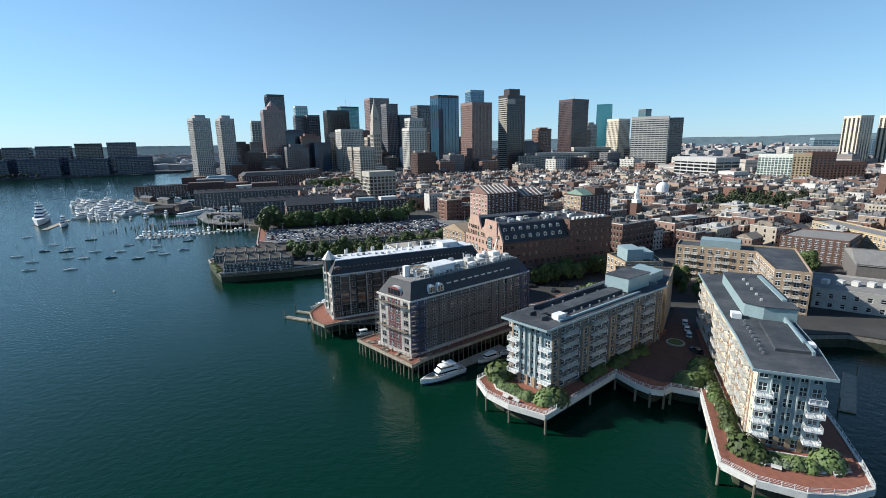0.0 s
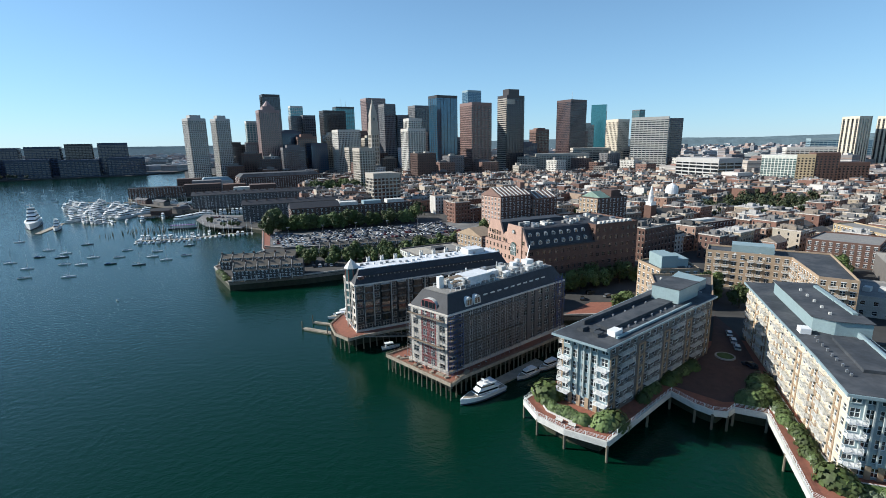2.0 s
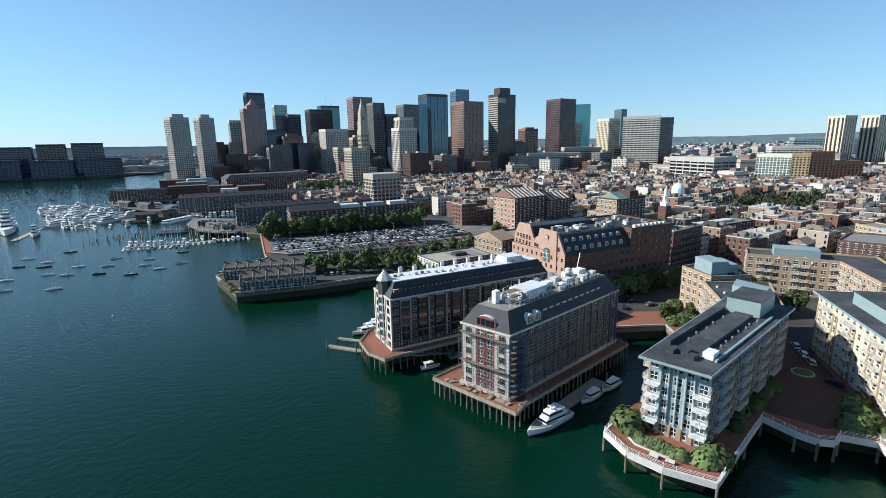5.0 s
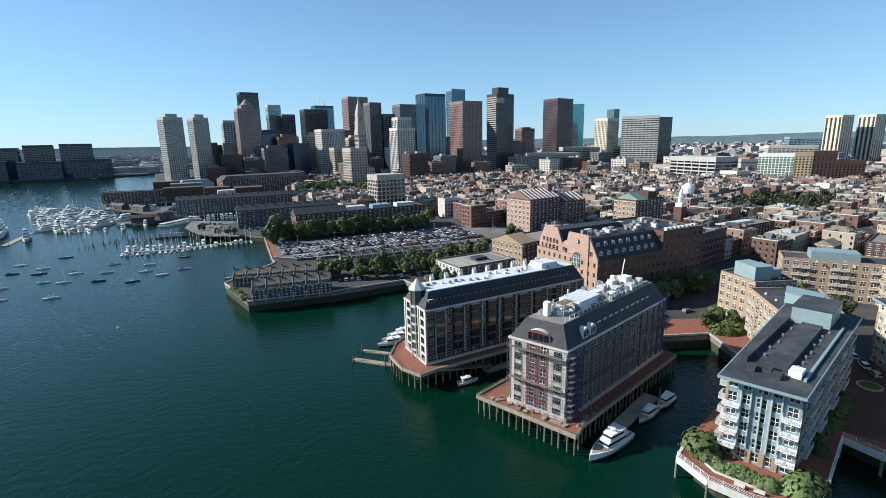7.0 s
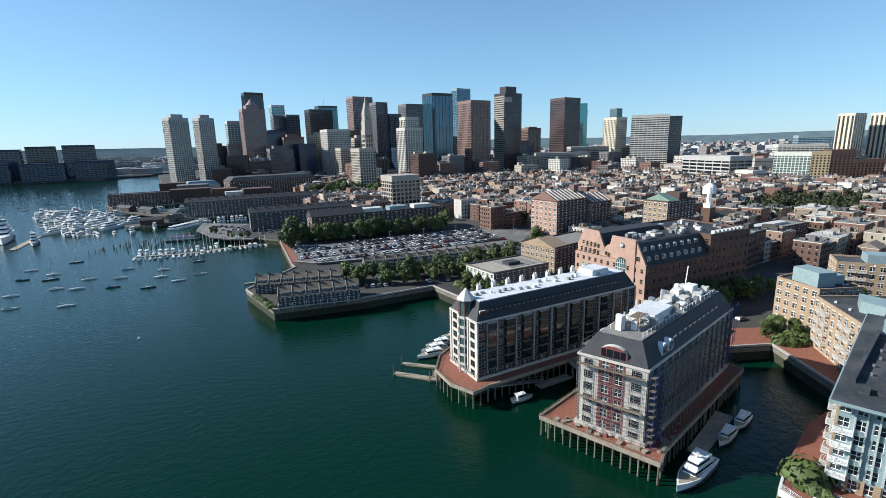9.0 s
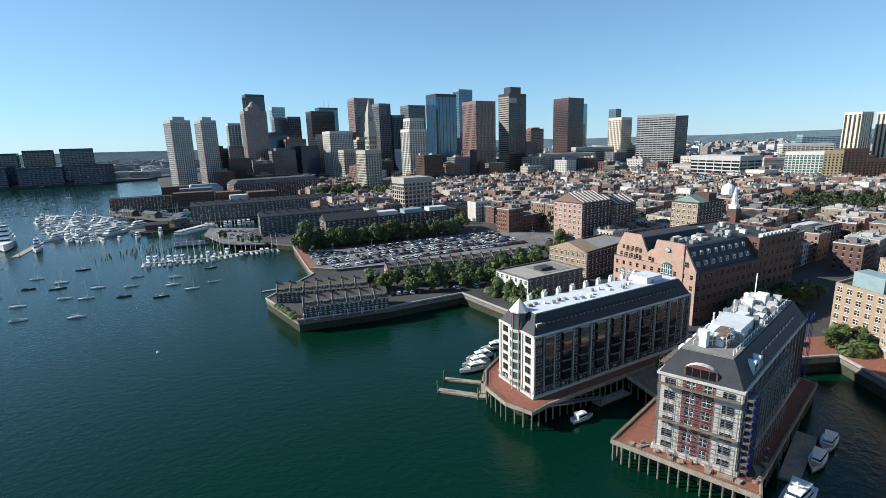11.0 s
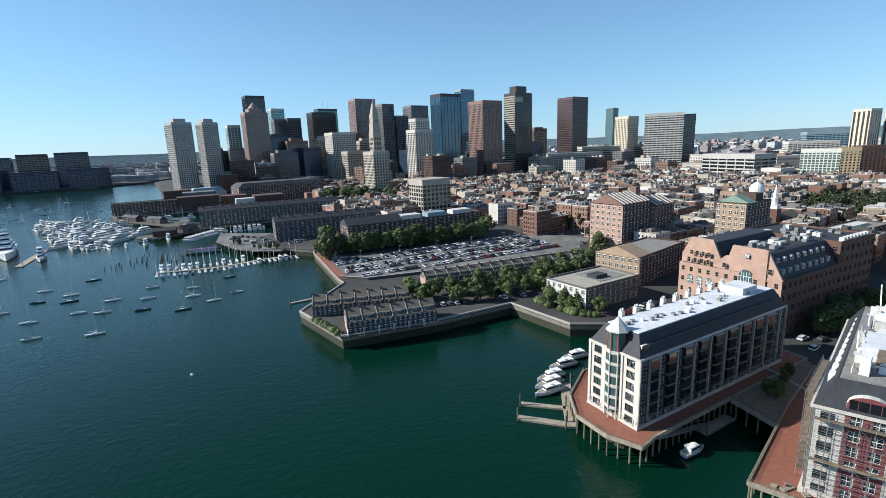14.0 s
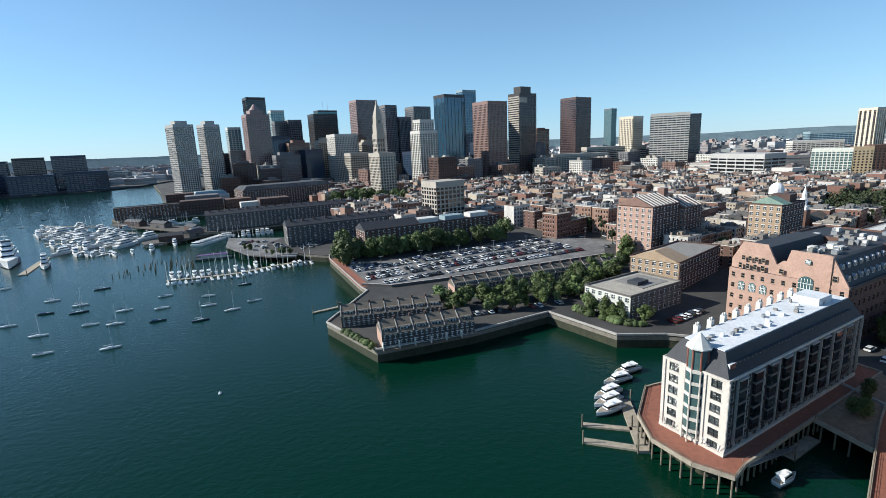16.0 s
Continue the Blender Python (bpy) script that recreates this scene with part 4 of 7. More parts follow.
def scaffold(label, at, u0, u1, v0, v1, z0, z1, mats, lift=2.0, base=4.9, boards=True):
    """A scaffold of standards, ledgers, boards and braces between two lines of poles."""
    o = at(u0, v0)
    root = thing("scaffold", label, "scaffolding", pose(o[0], o[1], base))
    long_u = abs(u1 - u0) > abs(v1 - v0)
    n = max(1, round((abs(u1 - u0) if long_u else abs(v1 - v0)) / 2.2))
    grid = [[(at(u0 + (u1 - u0) * (i / n if long_u else j), v0 + (v1 - v0) * (j if long_u else i / n))) for i in range(n + 1)] for j in (0, 1)]
    grid = [[(x - o[0], y - o[1]) for x, y in row] for row in grid]
    pb = Build(); pb.cyl(0, 0, z0, z1, 0.045, 6); pm = pb.mesh("standard", [mats])
    for row in grid:
        for x, y in row:
            part("standard", pm, None, root, m=pose(x, y, 0))
    lifts = int((z1 - z0) / lift)
    for k in range(1, lifts + 1):
        z = z0 + k * lift
        b = Build()
        for row in grid:
            b.beam((*row[0], z), (*row[-1], z), 0.06, 0.06); b.beam((*row[0], z + 1.0), (*row[-1], z + 1.0), 0.05, 0.05)
        part("ledger", b, mats, root)
        if not boards and k % 4:
            continue
        b = Build(); b.hexa([(*grid[0][0], z), (*grid[0][-1], z), (*grid[1][-1], z), (*grid[1][0], z)], [(*grid[0][0], z + 0.06), (*grid[0][-1], z + 0.06), (*grid[1][-1], z + 0.06), (*grid[1][0], z + 0.06)])
        part("board", b, TIMBER, root)
        for i in range(n):
            if (i + k) % 2:
                b = Build(); b.beam((*grid[0][i], z - lift), (*grid[0][i + 1], z), 0.07, 0.07)
                part("brace", b, mats, root)
    return root


wd = (Vector(F2) - Vector(F1)).length
fd = (Vector(F1) - Vector(F2)).normalized(); fn_ = Vector((-fd.y, fd.x))


def b1_front(u, v):
    return (F2[0] - fn_.x * u + fd.x * v, F2[1] - fn_.y * u + fd.y * v)


scaffold("grey tube scaffold before the stone front", b1_front, -1.9, -0.8, 0.3, wd - 0.3, 0, 17.6, STEEL, boards=False)
scaffold("blue netted scaffold at the block's corner", b1_at, -0.6, 4.2, -1.9, -0.8, 0, 17.6, BLUENET, 1.5)
scaffold("grey tube scaffold along the long side", b1_at, 4.4, 30, -1.9, -0.8, 0, 16.5, STEEL, boards=False)
scaffold("blue netted scaffold under the far eaves", b1_at, 47, 51, -1.9, -0.8, 0, 20.5, BLUENET, 3.0, boards=False)
scaffold("grey tube scaffold along the sheltered side", b1_at, 2, 20, wd + 0.5, wd + 1.6, 0, 18.5, STEEL)
ZB = hb1 + 5.45


def dormer(root, at, u, v, z, yaw, w, hh, d, roof_mat, front_mat, arched=True):
    """A dormer with a rounded or flat head; its front looks along -y before the turn."""
    b = Build()
    if arched:
        ring = [(-w / 2, 0)] + [(-w / 2 * math.cos(math.pi * t / 8), hh * 0.45 + hh * 0.55 * math.sin(math.pi * t / 8)) for t in range(9)] + [(w / 2, 0)]
    else:
        ring = [(-w / 2, 0), (-w / 2, hh), (w / 2, hh), (w / 2, 0)]
    ring = ring[::-1]
    k = len(ring)
    i0 = len(b.v)
    b.v += [(a, 0, c) for a, c in ring] + [(a, d, c) for a, c in ring]
    b.f.append(tuple(range(k - 1, -1, -1))); b.m.append(1)
    b.f.append(tuple(range(k, 2 * k))); b.m.append(0)
    for j in range(k):
        q = (j + 1) % k
        b.f.append((j, q, k + q, k + j)); b.m.append(0)
    o = root_at(root)
    x, y = at(u, v)
    ob = part("dormer", b, [roof_mat, front_mat], root, m=pose(x - o.x, y - o.y, z, 0, 0, yaw))
    g = Build(); g.box(-w / 2 + 0.35, w / 2 - 0.35, -0.06, -0.02, 0.3, hh * 0.72)
    part("pane", g, GLASS_DARK, ob)
    for t in (-0.25, 0, 0.25):
        g = Build(); g.box(w * t - 0.05, w * t + 0.05, -0.09, -0.06, 0.3, hh * 0.72)
        part("glazing_bar", g, front_mat, ob)
    return ob


dormer(b1, b1_front, 0.25, wd / 2, hb1 + 0.7, math.degrees(math.atan2(fn_.y, fn_.x)) + 90, 6.0, 2.9, 4.2, OFFWHITE, REDNET)
for u in (8.5, 11.8):
    dormer(b1, b1_at, u, 0.3, hb1 + 1.1, yawb, 2.7, 2.7, 2.6, WHITE, OFFWHITE)
for u in range(16, 46, 3):
    dormer(b1, b1_at, u, 1.2, hb1 + 1.6, yawb, 1.9, 1.5, 1.6, SLATE, OFFWHITE, False)
for u in range(6, 46, 4):
    dormer(b1, b1_at, u, wd - 1.0, hb1 + 1.4, yawb + 180, 2.0, 2.6, 2.2, WHITE, WHITE, False)
box_on(b1, "roof_plant", quad(b1_at, 12, 22, 4.5, 10.5), ZB, ZB + 2.6, ROOFWHITE, "white rooftop plant room")
box_on(b1, "roof_well", quad(b1_at, 20, 24, 3.5, 6.0), ZB - 0.1, ZB + 0.1, TEALBOX, "blue-grey roof well")
for u, v, sx, sy, sz in ((5, 9.2, 1.6, 1.4, 3.4), (6.5, 10.4, 1.0, 1.0, 3.0), (26, 8, 3, 2.2, 1.8), (29, 5, 2.4, 1.6, 1.4), (31, 9, 2.2, 2.0, 2.0), (34, 6.5, 3.2, 2.2, 1.5), (37, 9.2, 2.0, 1.6, 2.2), (40, 5.2, 2.8, 2.0, 1.4), (43, 8.2, 3.4, 2.6, 2.4), (46, 5.5, 2.4, 1.8, 1.6), (25, 11, 1.4, 1.2, 2.4), (33, 11.2, 1.4, 1.2, 2.4), (41, 11, 1.4, 1.2, 2.4)):
    x, y = b1_at(u, v); small_box(b1, "air_unit", x, y, ZB, sx, sy, sz, yawb + rn.uniform(-6, 6), rn.choice([WHITE, OFFWHITE, STEEL]), "pale rooftop air unit")
rq = random.Random(41)
for k in range(34):
    x, y = b1_at(rq.uniform(5, 47), rq.choice((rq.uniform(3.8, 5.4), rq.uniform(9.6, 11.6), rq.uniform(4, 11)))); small_box(b1, "roof_unit", x, y, ZB, rq.uniform(0.5, 2.0), rq.uniform(0.5, 1.4), rq.uniform(0.5, 2.2), yawb + rq.choice((0, 0, 90, 20)), rq.choice([WHITE, OFFWHITE, STEEL, ROOFGREY, OFFWHITE]))
for k in range(8):
    u, v = rq.uniform(24, 44), rq.uniform(4.2, 10.5); p, q = b1_at(u, v), b1_at(u + rq.uniform(2, 5), v); o = root_at(b1)
    b = Build(); b.beam((p[0] - o.x, p[1] - o.y, ZB + 0.6), (q[0] - o.x, q[1] - o.y, ZB + 0.6), 0.5, 0.5); part("duct", b, STEEL, b1, "galvanised rooftop duct")
for k in range(7):
    x, y = b1_at(rq.uniform(6, 46), rq.uniform(10.4, 11.6)); o = root_at(b1)
    b = Build(); b.cyl(0, 0, 0, rq.uniform(1.8, 3.4), 0.22, 8); part("flue", b, OFFWHITE, b1, m=pose(x - o.x, y - o.y, ZB))
for u in range(4, 48, 2):
    for v in (3.4, 10.9):
        x, y = b1_at(u, v); small_box(b1, "guard_post", x, y, ZB, 0.12, 0.12, 1.1, yawb, WHITE)
for v in (3.4, 10.9):
    box_on(b1, "guard_rail", quad(b1_at, 4, 47, v - 0.05, v + 0.05), ZB + 1.0, ZB + 1.1, WHITE)
scaffold("white tube frame on the roof", b1_at, 6.5, 11, 5.5, 8.0, 0, 3.2, WHITE, 1.5, 4.9 + ZB)
x, y = b1_at(44, 10); o = root_at(b1)
b = Build(); b.beam((0, 0, 0), (2.2, 2.4, 6.2), 0.25, 0.25); part("jib", b, WHITE, b1, "white hoist jib", m=pose(x - o.x, y - o.y, ZB))
# Grey instead of pale stone here, to darken the shaded long side.
fins(b1, F2, B1P[1], 15, 0.0, hb1, GREYSTONE, 0.0, 1.0, 0.3, 0.6)
b = Build(); b.prism(offset(locb1, 0.5), 0, 1.0); part("plinth", b, LIME, b1)
b = Build(); b.prism(offset(locb2, 0.4), 0, 0.7); part("plinth", b, LIME, b2)

# the turreted mansard block
vx = Vector((58.2, 23.0)).normalized(); vy = Vector((-vx.y, vx.x)); yawc = math.degrees(math.atan2(vx.y, vx.x))


def b2_at(u, v):
    return (G2[0] + vx.x * u + vy.x * v, G2[1] + vx.y * u + vy.y * v)


# Long-side fins and spandrels are coloured darker than the front's, for its shade.
fins(b2, G2, B2P[1], 20, 1.5, hb2, CONCRETE, 0.0, 1.0, 0.5, 0.42)
fins(b2, G1, G2, 4, 0.0, hb2, LIME, 0.0, 1.0, 0.25, 0.7)
for k in range(9):
    m, ln = side_matrix(*to_local(b2, [b2_at(3.2 + 6.2 * k, 0), b2_at(6.2 + 6.2 * k, 0)]))
    for f in range(1, 6):
        b = Build(); b.box(0, ln, -0.75, 0.0, f * 2.8 - 0.25, f * 2.8 + 0.25); part("bay_spandrel", b, GREYSTONE, b2, m=m)
    b = Build(); b.box(-0.1, ln + 0.1, -0.8, 0.0, 16.3, 16.7); part("bay_head", b, CONCRETE, b2, m=m)
    g = Build(); g.box(0.1, ln - 0.1, -0.65, -0.05, 2.4, 16.3); part("bay_glass", g, GLASS_DARK, b2, m=m)
ZC = hb2 + 5.25
wd2 = (Vector(G2) - Vector(G1)).length
b = Build(); m, ln = side_matrix(*to_local(b2, [b2_at(3.5, 1.25), b2_at(57, 1.25)]))
b.box(0, ln, -0.1, 0.2, hb2 + 1.9, hb2 + 3.0); part("ribbon_window", b, GLASS, b2, "long strip of attic windows", m=m)
for k in range(34):
    b = Build(); b.box(-0.12, 0.12, -0.2, 0.0, hb2 + 1.85, hb2 + 3.05); part("attic_mullion", b, OFFWHITE, b2, m=m @ Matrix.Translation((ln * (k + 0.5) / 34, 0, 0)))
b = Build(); b.box(0, ln, -0.6, 0.3, hb2 + 3.0, hb2 + 3.15); part("attic_canopy", b, SLATE, b2, m=m)
dormer(b2, b2_at, 2.6, 0.8, hb2 + 1.2, yawc, 2.2, 1.9, 2.0, WHITE, COPPER, False)
for k in range(9):
    x, y = b2_at(9 + k * 5.4, wd2 - 1.6)
    small_box(b2, "chimney", x, y, hb2 + 3.4, 1.2, 1.1, 3.0, yawc, OFFWHITE, "white chimney with pots")
    for s in (-0.4, 0.4):
        small_box(b2, "chimney_pot", x + s * vx.x, y + s * vx.y, hb2 + 6.4, 0.35, 0.35, 0.6, yawc, OFFWHITE)
for k in range(22):
    x, y = b2_at(5 + k * 2.35, rn.uniform(4, 10)); small_box(b2, "roof_vent", x, y, ZC, rn.uniform(0.5, 1.3), rn.uniform(0.5, 1.0), rn.uniform(0.4, 1.0), yawc, rn.choice([WHITE, STEEL, ROOFGREY]))
box_on(b2, "roof_plant", quad(b2_at, 47, 54, 4.0, 10.0), ZC, ZC + 1.8, ROOFWHITE)
x, y = b2_at(1.0, wd2 / 2); o = root_at(b2); tx, ty = x - o.x, y - o.y
b = Build(); b.cyl(tx, ty, 2.6, hb2 + 0.3, 2.3, 8); part("bay_tower", b, GLASS_GREEN, b2, "green glazed bay tower")
b = Build()
for f in range(1, 7):
    b.cyl(tx, ty, f * 2.8 - 0.4, f * 2.8 + 0.35, 2.45, 8)
part("bay_tower_band", b, LIME, b2)
for k in range(8):
    a = 2 * math.pi * (k + 0.5) / 8
    b = Build(); b.cyl(tx + 2.4 * math.cos(a), ty + 2.4 * math.sin(a), 0, hb2 + 0.3, 0.16, 6); part("bay_post", b, LIME, b2)
b = Build(); b.cyl(tx, ty, hb2 + 0.3, hb2 + 5.0, 2.1, 8); part("lantern", b, GLASS_GREEN, b2, "glazed turret lantern")
for k in range(8):
    a = 2 * math.pi * (k + 0.5) / 8
    b = Build(); b.cyl(tx + 2.1 * math.cos(a), ty + 2.1 * math.sin(a), hb2 + 0.3, hb2 + 5.0, 0.2, 6); part("lantern_post", b, COPPER, b2, "red-brown lantern post")
b = Build(); b.cyl(tx, ty, hb2 + 5.0, hb2 + 5.3, 2.7, 8); b.cyl(tx, ty, hb2 + 5.3, hb2 + 8.4, 2.6, 8, 0.05); part("turret_roof", b, OFFWHITE, b2, "pale pointed turret roof")
m, ln = side_matrix(*to_local(b2, [G1, G2]))
for k in range(8):
    b = Build(); u = 1 + k * (ln - 2) / 7
    b.beam((u, -0.2, 0.1), (u + (0.9 if k % 2 else -0.9), -1.0, 2.6), 0.25, 0.25); part("strut", b, WHITE, b2, m=m)

# gables, roof and dormers of the brick warehouse
wx = Vector((34.5, 13.0)).normalized(); wy = Vector((-wx.y, wx.x)); yawl = math.degrees(math.atan2(wx.y, wx.x))
LWL = (Vector(LWP[0]) - Vector(LWP[3])).length
PROF = [(0.0, 0), (0.0, 3.2), (0.1, 9.6), (0.33, 9.6), (0.42, 3.4), (0.47, 5.0), (0.50, 5.0), (0.53, 9.0), (0.83, 9.0), (0.86, 8.6), (1.0, 0.0)]


def lw_at(u, v):
    return (LWP[0][0] + wx.x * u + wy.x * v, LWP[0][1] + wx.y * u + wy.y * v)


def profile_slab(root, prof, s0, s1, z, mats, name, label="", shrink=0.0):
    """A slab with the gables' outline, from s0 to s1 metres behind the front."""
    o = root_at(root)
    a = [(*lw_at(s0, LWL * (1 - t)), z + c - shrink) for t, c in prof]; d = [(*lw_at(s1, LWL * (1 - t)), z + c - shrink) for t, c in prof]
    a = [(x - o.x, y - o.y, c) for x, y, c in a]; d = [(x - o.x, y - o.y, c) for x, y, c in d]
    b = Build(); k = len(a)
    b.v += a + d
    b.f.append(tuple(range(k))); b.f.append(tuple(range(2 * k - 1, k - 1, -1)))
    for j in range(k):
        q = (j + 1) % k
        b.f.append((q, j, k + j, k + q))
    b.m += [0] * (k + 2)
    part(name, b, mats, root, label)


profile_slab(lw, PROF, -0.02, 0.8, hl, BRICK_PINK, "gable_wall", "stepped salmon brick gable")
profile_slab(lw, PROF, 0.8, 36.8, hl, SLATE, "slate_roof", "dark slate roof with deep slopes", 1.0)
mf, lnf = side_matrix(*to_local(lw, [LWP[3], LWP[0]]))
for u, z, w, hh in ((4.5, 3.5, 1.2, 1.6), (6.6, 3.5, 1.2, 1.6), (8.7, 3.5, 1.2, 1.6), (10.8, 3.5, 1.2, 1.6), (3.6, 0.6, 1.2, 1.8), (6.0, 0.6, 1.2, 1.8), (8.4, 0.6, 1.2, 1.8), (10.8, 0.6, 1.2, 1.8), (16.5, 0.8, 1.4, 1.6), (31.0, 1.2, 1.4, 1.8)):
    fm, pm = window_meshes(w, hh, "sash", BRICK_TAN, GLASS_DARK)
    wo = part("window", fm, None, lw, m=mf @ Matrix.Translation((u, -0.26, hl + z))); part("pane", pm, None, wo)


def arched_window(root, m, u, z, w, hh, label):
    b = Build(); n = 10
    outer = [(-w / 2, 0), (w / 2, 0)] + [(w / 2 * math.cos(math.pi * k / n), hh - w / 2 + w / 2 * math.sin(math.pi * k / n)) for k in range(n + 1)]
    k = len(outer)
    b.v += [(x, -0.14, c) for x, c in outer] + [(x, 0.1, c) for x, c in outer]
    b.f += [tuple(range(k)), tuple(range(2 * k - 1, k - 1, -1))] + [((j + 1) % k, j, k + j, k + (j + 1) % k) for j in range(k)]; b.m += [0] * (k + 2)
    ob = part("arched_window", b, GLASS_GREEN, root, label, m=m @ Matrix.Translation((u, 0, z)))
    for t in (-0.3, -0.1, 0.1, 0.3):
        g = Build(); g.box(w * t - 0.06, w * t + 0.06, -0.2, -0.14, 0, hh - w * 0.18); part("glazing_bar", g, WHITE, ob)
    for c in (0.3, 0.6):
        g = Build(); g.box(-w / 2, w / 2, -0.2, -0.14, hh * c, hh * c + 0.12); part("glazing_bar", g, WHITE, ob)


arched_window(lw, mf, 23.6, hl - 4.6, 4.2, 6.0, "tall arched window with pale glazing bars")
arched_window(lw, mf, 23.6, hl + 5.4, 1.6, 1.6, "round gable window")
for u in (4.5, 8.0, 11.5):
    arched_window(lw, mf, u, hl - 7.4, 2.2, 3.2, "arched upper window")
b = Build(); b.box(-0.6, 0.6, -0.3, 0.0, 0, hl + 9); part("buttress", b, BRICK_PINK, lw, m=mf @ Matrix.Translation((29.4, 0, 0)))
for row, (v, z) in enumerate(((1.3, 2.2), (3.2, 5.4))):
    for k in range(8):
        dormer(lw, lw_at, 3.0 + k * 4.2, v, hl + z - 1.0, yawl, 1.9, 2.0, 2.8, STEEL, OFFWHITE)
b = Build(); m, ln = side_matrix(*to_local(lw, [lw_at(0, -0.1), lw_at(36.8, -0.1)])); b.box(0, ln, -0.3, 0.2, hl - 0.3, hl + 0.35); part("eaves_gutter", b, SLATE, lw, m=m)
for k in range(26):
    x, y = lw_at(rn.uniform(3, 35), rn.uniform(7, 16)); small_box(lw, "roof_unit", x, y, hl + 8.0, rn.uniform(1, 3), rn.uniform(1, 2), rn.uniform(0.8, 1.8), yawl, rn.choice([OFFWHITE, ROOFGREY, STEEL]))
for k in range(8):
    x, y = lw_at(40 + k * 2.6, 1.0); small_box(lw2, "roof_dormer", x, y, hl2 + 0.2, 1.5, 1.6, 1.6, yawl, OFFWHITE)
for k in range(14):
    x, y = lw_at(rn.uniform(40, 60), rn.uniform(6, 28)); small_box(lw2, "roof_unit", x, y, hl2 + 0.05, rn.uniform(1, 3), rn.uniform(1, 2), rn.uniform(0.8, 1.8), yawl, rn.choice([OFFWHITE, ROOFGREY, STEEL]))


# ---- the old harbour-edge buildings ----
def pitched(root, pts, h, rise, mats):
    """A pitched roof over a four-cornered block, its ridge along the first edge."""
    l = to_local(root, pts)
    m0, m1 = between(l[0], l[3], 0.5), between(l[1], l[2], 0.5)
    b = Build()
    b.v += [(*offset(l, 0.4)[k], h - 0.1) for k in range(4)] + [(*m0, h + rise), (*m1, h + rise)]
    b.f += [(0, 1, 5, 4), (2, 3, 4, 5), (0, 4, 3), (1, 2, 5), (3, 2, 1, 0)]; b.m += [0] * 5
    part("pitched_roof", b, mats, root)


WHB = [(-8, 246), (21, 258), (13, 277), (-17, 265)]
o1, _, hh = block("wharf_building", "low pale stucco wharf building with a tan flat roof", WHB, 4.75, 3, 3.0, GREYSTONE, ROOFTAN, 3.0, sides={0: None, 3: dict(wall=STUCCO)}, joined=True)
box_on(o1, "roof_plant", [(2, 258), (8, 260.5), (6, 265), (0, 262.5)], hh, hh + 1.6, ROOFDARK)
GAB = [(29, 271), (68, 296), (56, 312), (17, 290)]
# Tan left wall, dark brick elsewhere: sun and shade put into the colours.
o2, _, hh = block("wharf_building", "tan brick gabled warehouse with dark flat roofs", GAB, 4.75, 4, 3.2, BRICK_DARK, ROOFGREY, 3.2, sides={0: None, 3: dict(wall=BRICK_TAN)}, joined=True)
pitched(o2, [GAB[0], between(GAB[0], GAB[1], 0.25), between(GAB[3], GAB[2], 0.25), GAB[3]], hh, 4.2, BRICK_TAN)
SERP = [(50, 325.5), (74, 337.5), (64, 357), (40, 345)]
SER2 = [(77, 337), (95, 346), (87, 363), (69, 354)]
# Both wings: sunlit left wall coloured paler, shaded walls in darker brick.
o3b, _, hb = block("apartment_block", "red brick wing with stepped terraces and sloping skylights", SER2, 4.75, 8, 3.2, BRICK, ROOFGREY, 3.4, sides={0: None, 3: dict(wall=BRICK_PINK)}, joined=True)
o3, _, hh = block("apartment_block", "stepped red brick apartment block with sloping skylights", SERP, 4.75, 9, 3.2, BRICK_DARK, ROOFGREY, 3.4, sides={0: None, 3: dict(wall=BRICK_PINK)}, joined=True)
pitched(o3, SERP, hh + 0.6, 5.0, TERRACOTTA)
pitched(o3b, SER2, hb + 0.6, 4.4, TERRACOTTA)
for root, pts, z, rise, n in ((o3, SERP, hh, 5.0, 8), (o3b, SER2, hb, 4.4, 5)):
    o = root_at(root)
    for k in range(n):
        t = (k + 0.5) / n
        p = between(pts[0], pts[1], t); q = between(between(pts[0], pts[3], 0.5), between(pts[1], pts[2], 0.5), t)
        b = Build(); b.beam((p[0] - o.x, p[1] - o.y, z + 0.7), (q[0] - o.x, q[1] - o.y, z + 0.7 + rise), 0.8, 0.45); part("skylight_strip", b, OFFWHITE, root)
small_box(o3b, "chimney_stack", 73.5, 348, hb, 3.5, 4, 7.0, 27, TERRACOTTA, "tall brick stair tower")
small_box(o3, "chimney_stack", 68, 345, hh, 4, 4, 8.5, 27, TERRACOTTA, "tall brick stair tower")
BK2 = [(108, 304), (132, 314.5), (125, 329.5), (101, 318)]
# Left wall tinted tan as sunlit; the shaded walls get dark brick.
o3c, _, hc = block("apartment_block", "square red brick apartment block, sunlit wall tinted tan, with a green gable", BK2, 4.75, 9, 3.2, BRICK_DARK, ROOFGREY, 3.4, sides={0: None, 3: dict(wall=BRICK_TAN)}, joined=True)
pitched(o3c, [between(BK2[0], BK2[1], 0.1), between(BK2[0], BK2[1], 0.4), between(BK2[3], BK2[2], 0.4), between(BK2[3], BK2[2], 0.1)], hc + 0.6, 3.6, mat("green_copper_roof", (0.16, 0.24, 0.19), 0.6, 0.2, 0.5))
small_box(o3c, "stair_tower", 122, 318, hc, 8, 9, 4.5, 24, BRICK_DARK, "dark brick stair tower on the roof")
RED = [(128, 278), (203, 306), (197, 322), (122, 294)]
o4, _, hh = block("warehouse_row", "long dark red brick warehouse with pale roof strip", RED, 4.75, 4, 3.1, BRICK_DARK, ROOFGREY, 3.2, sides={0: None, 3: None}, joined=True)
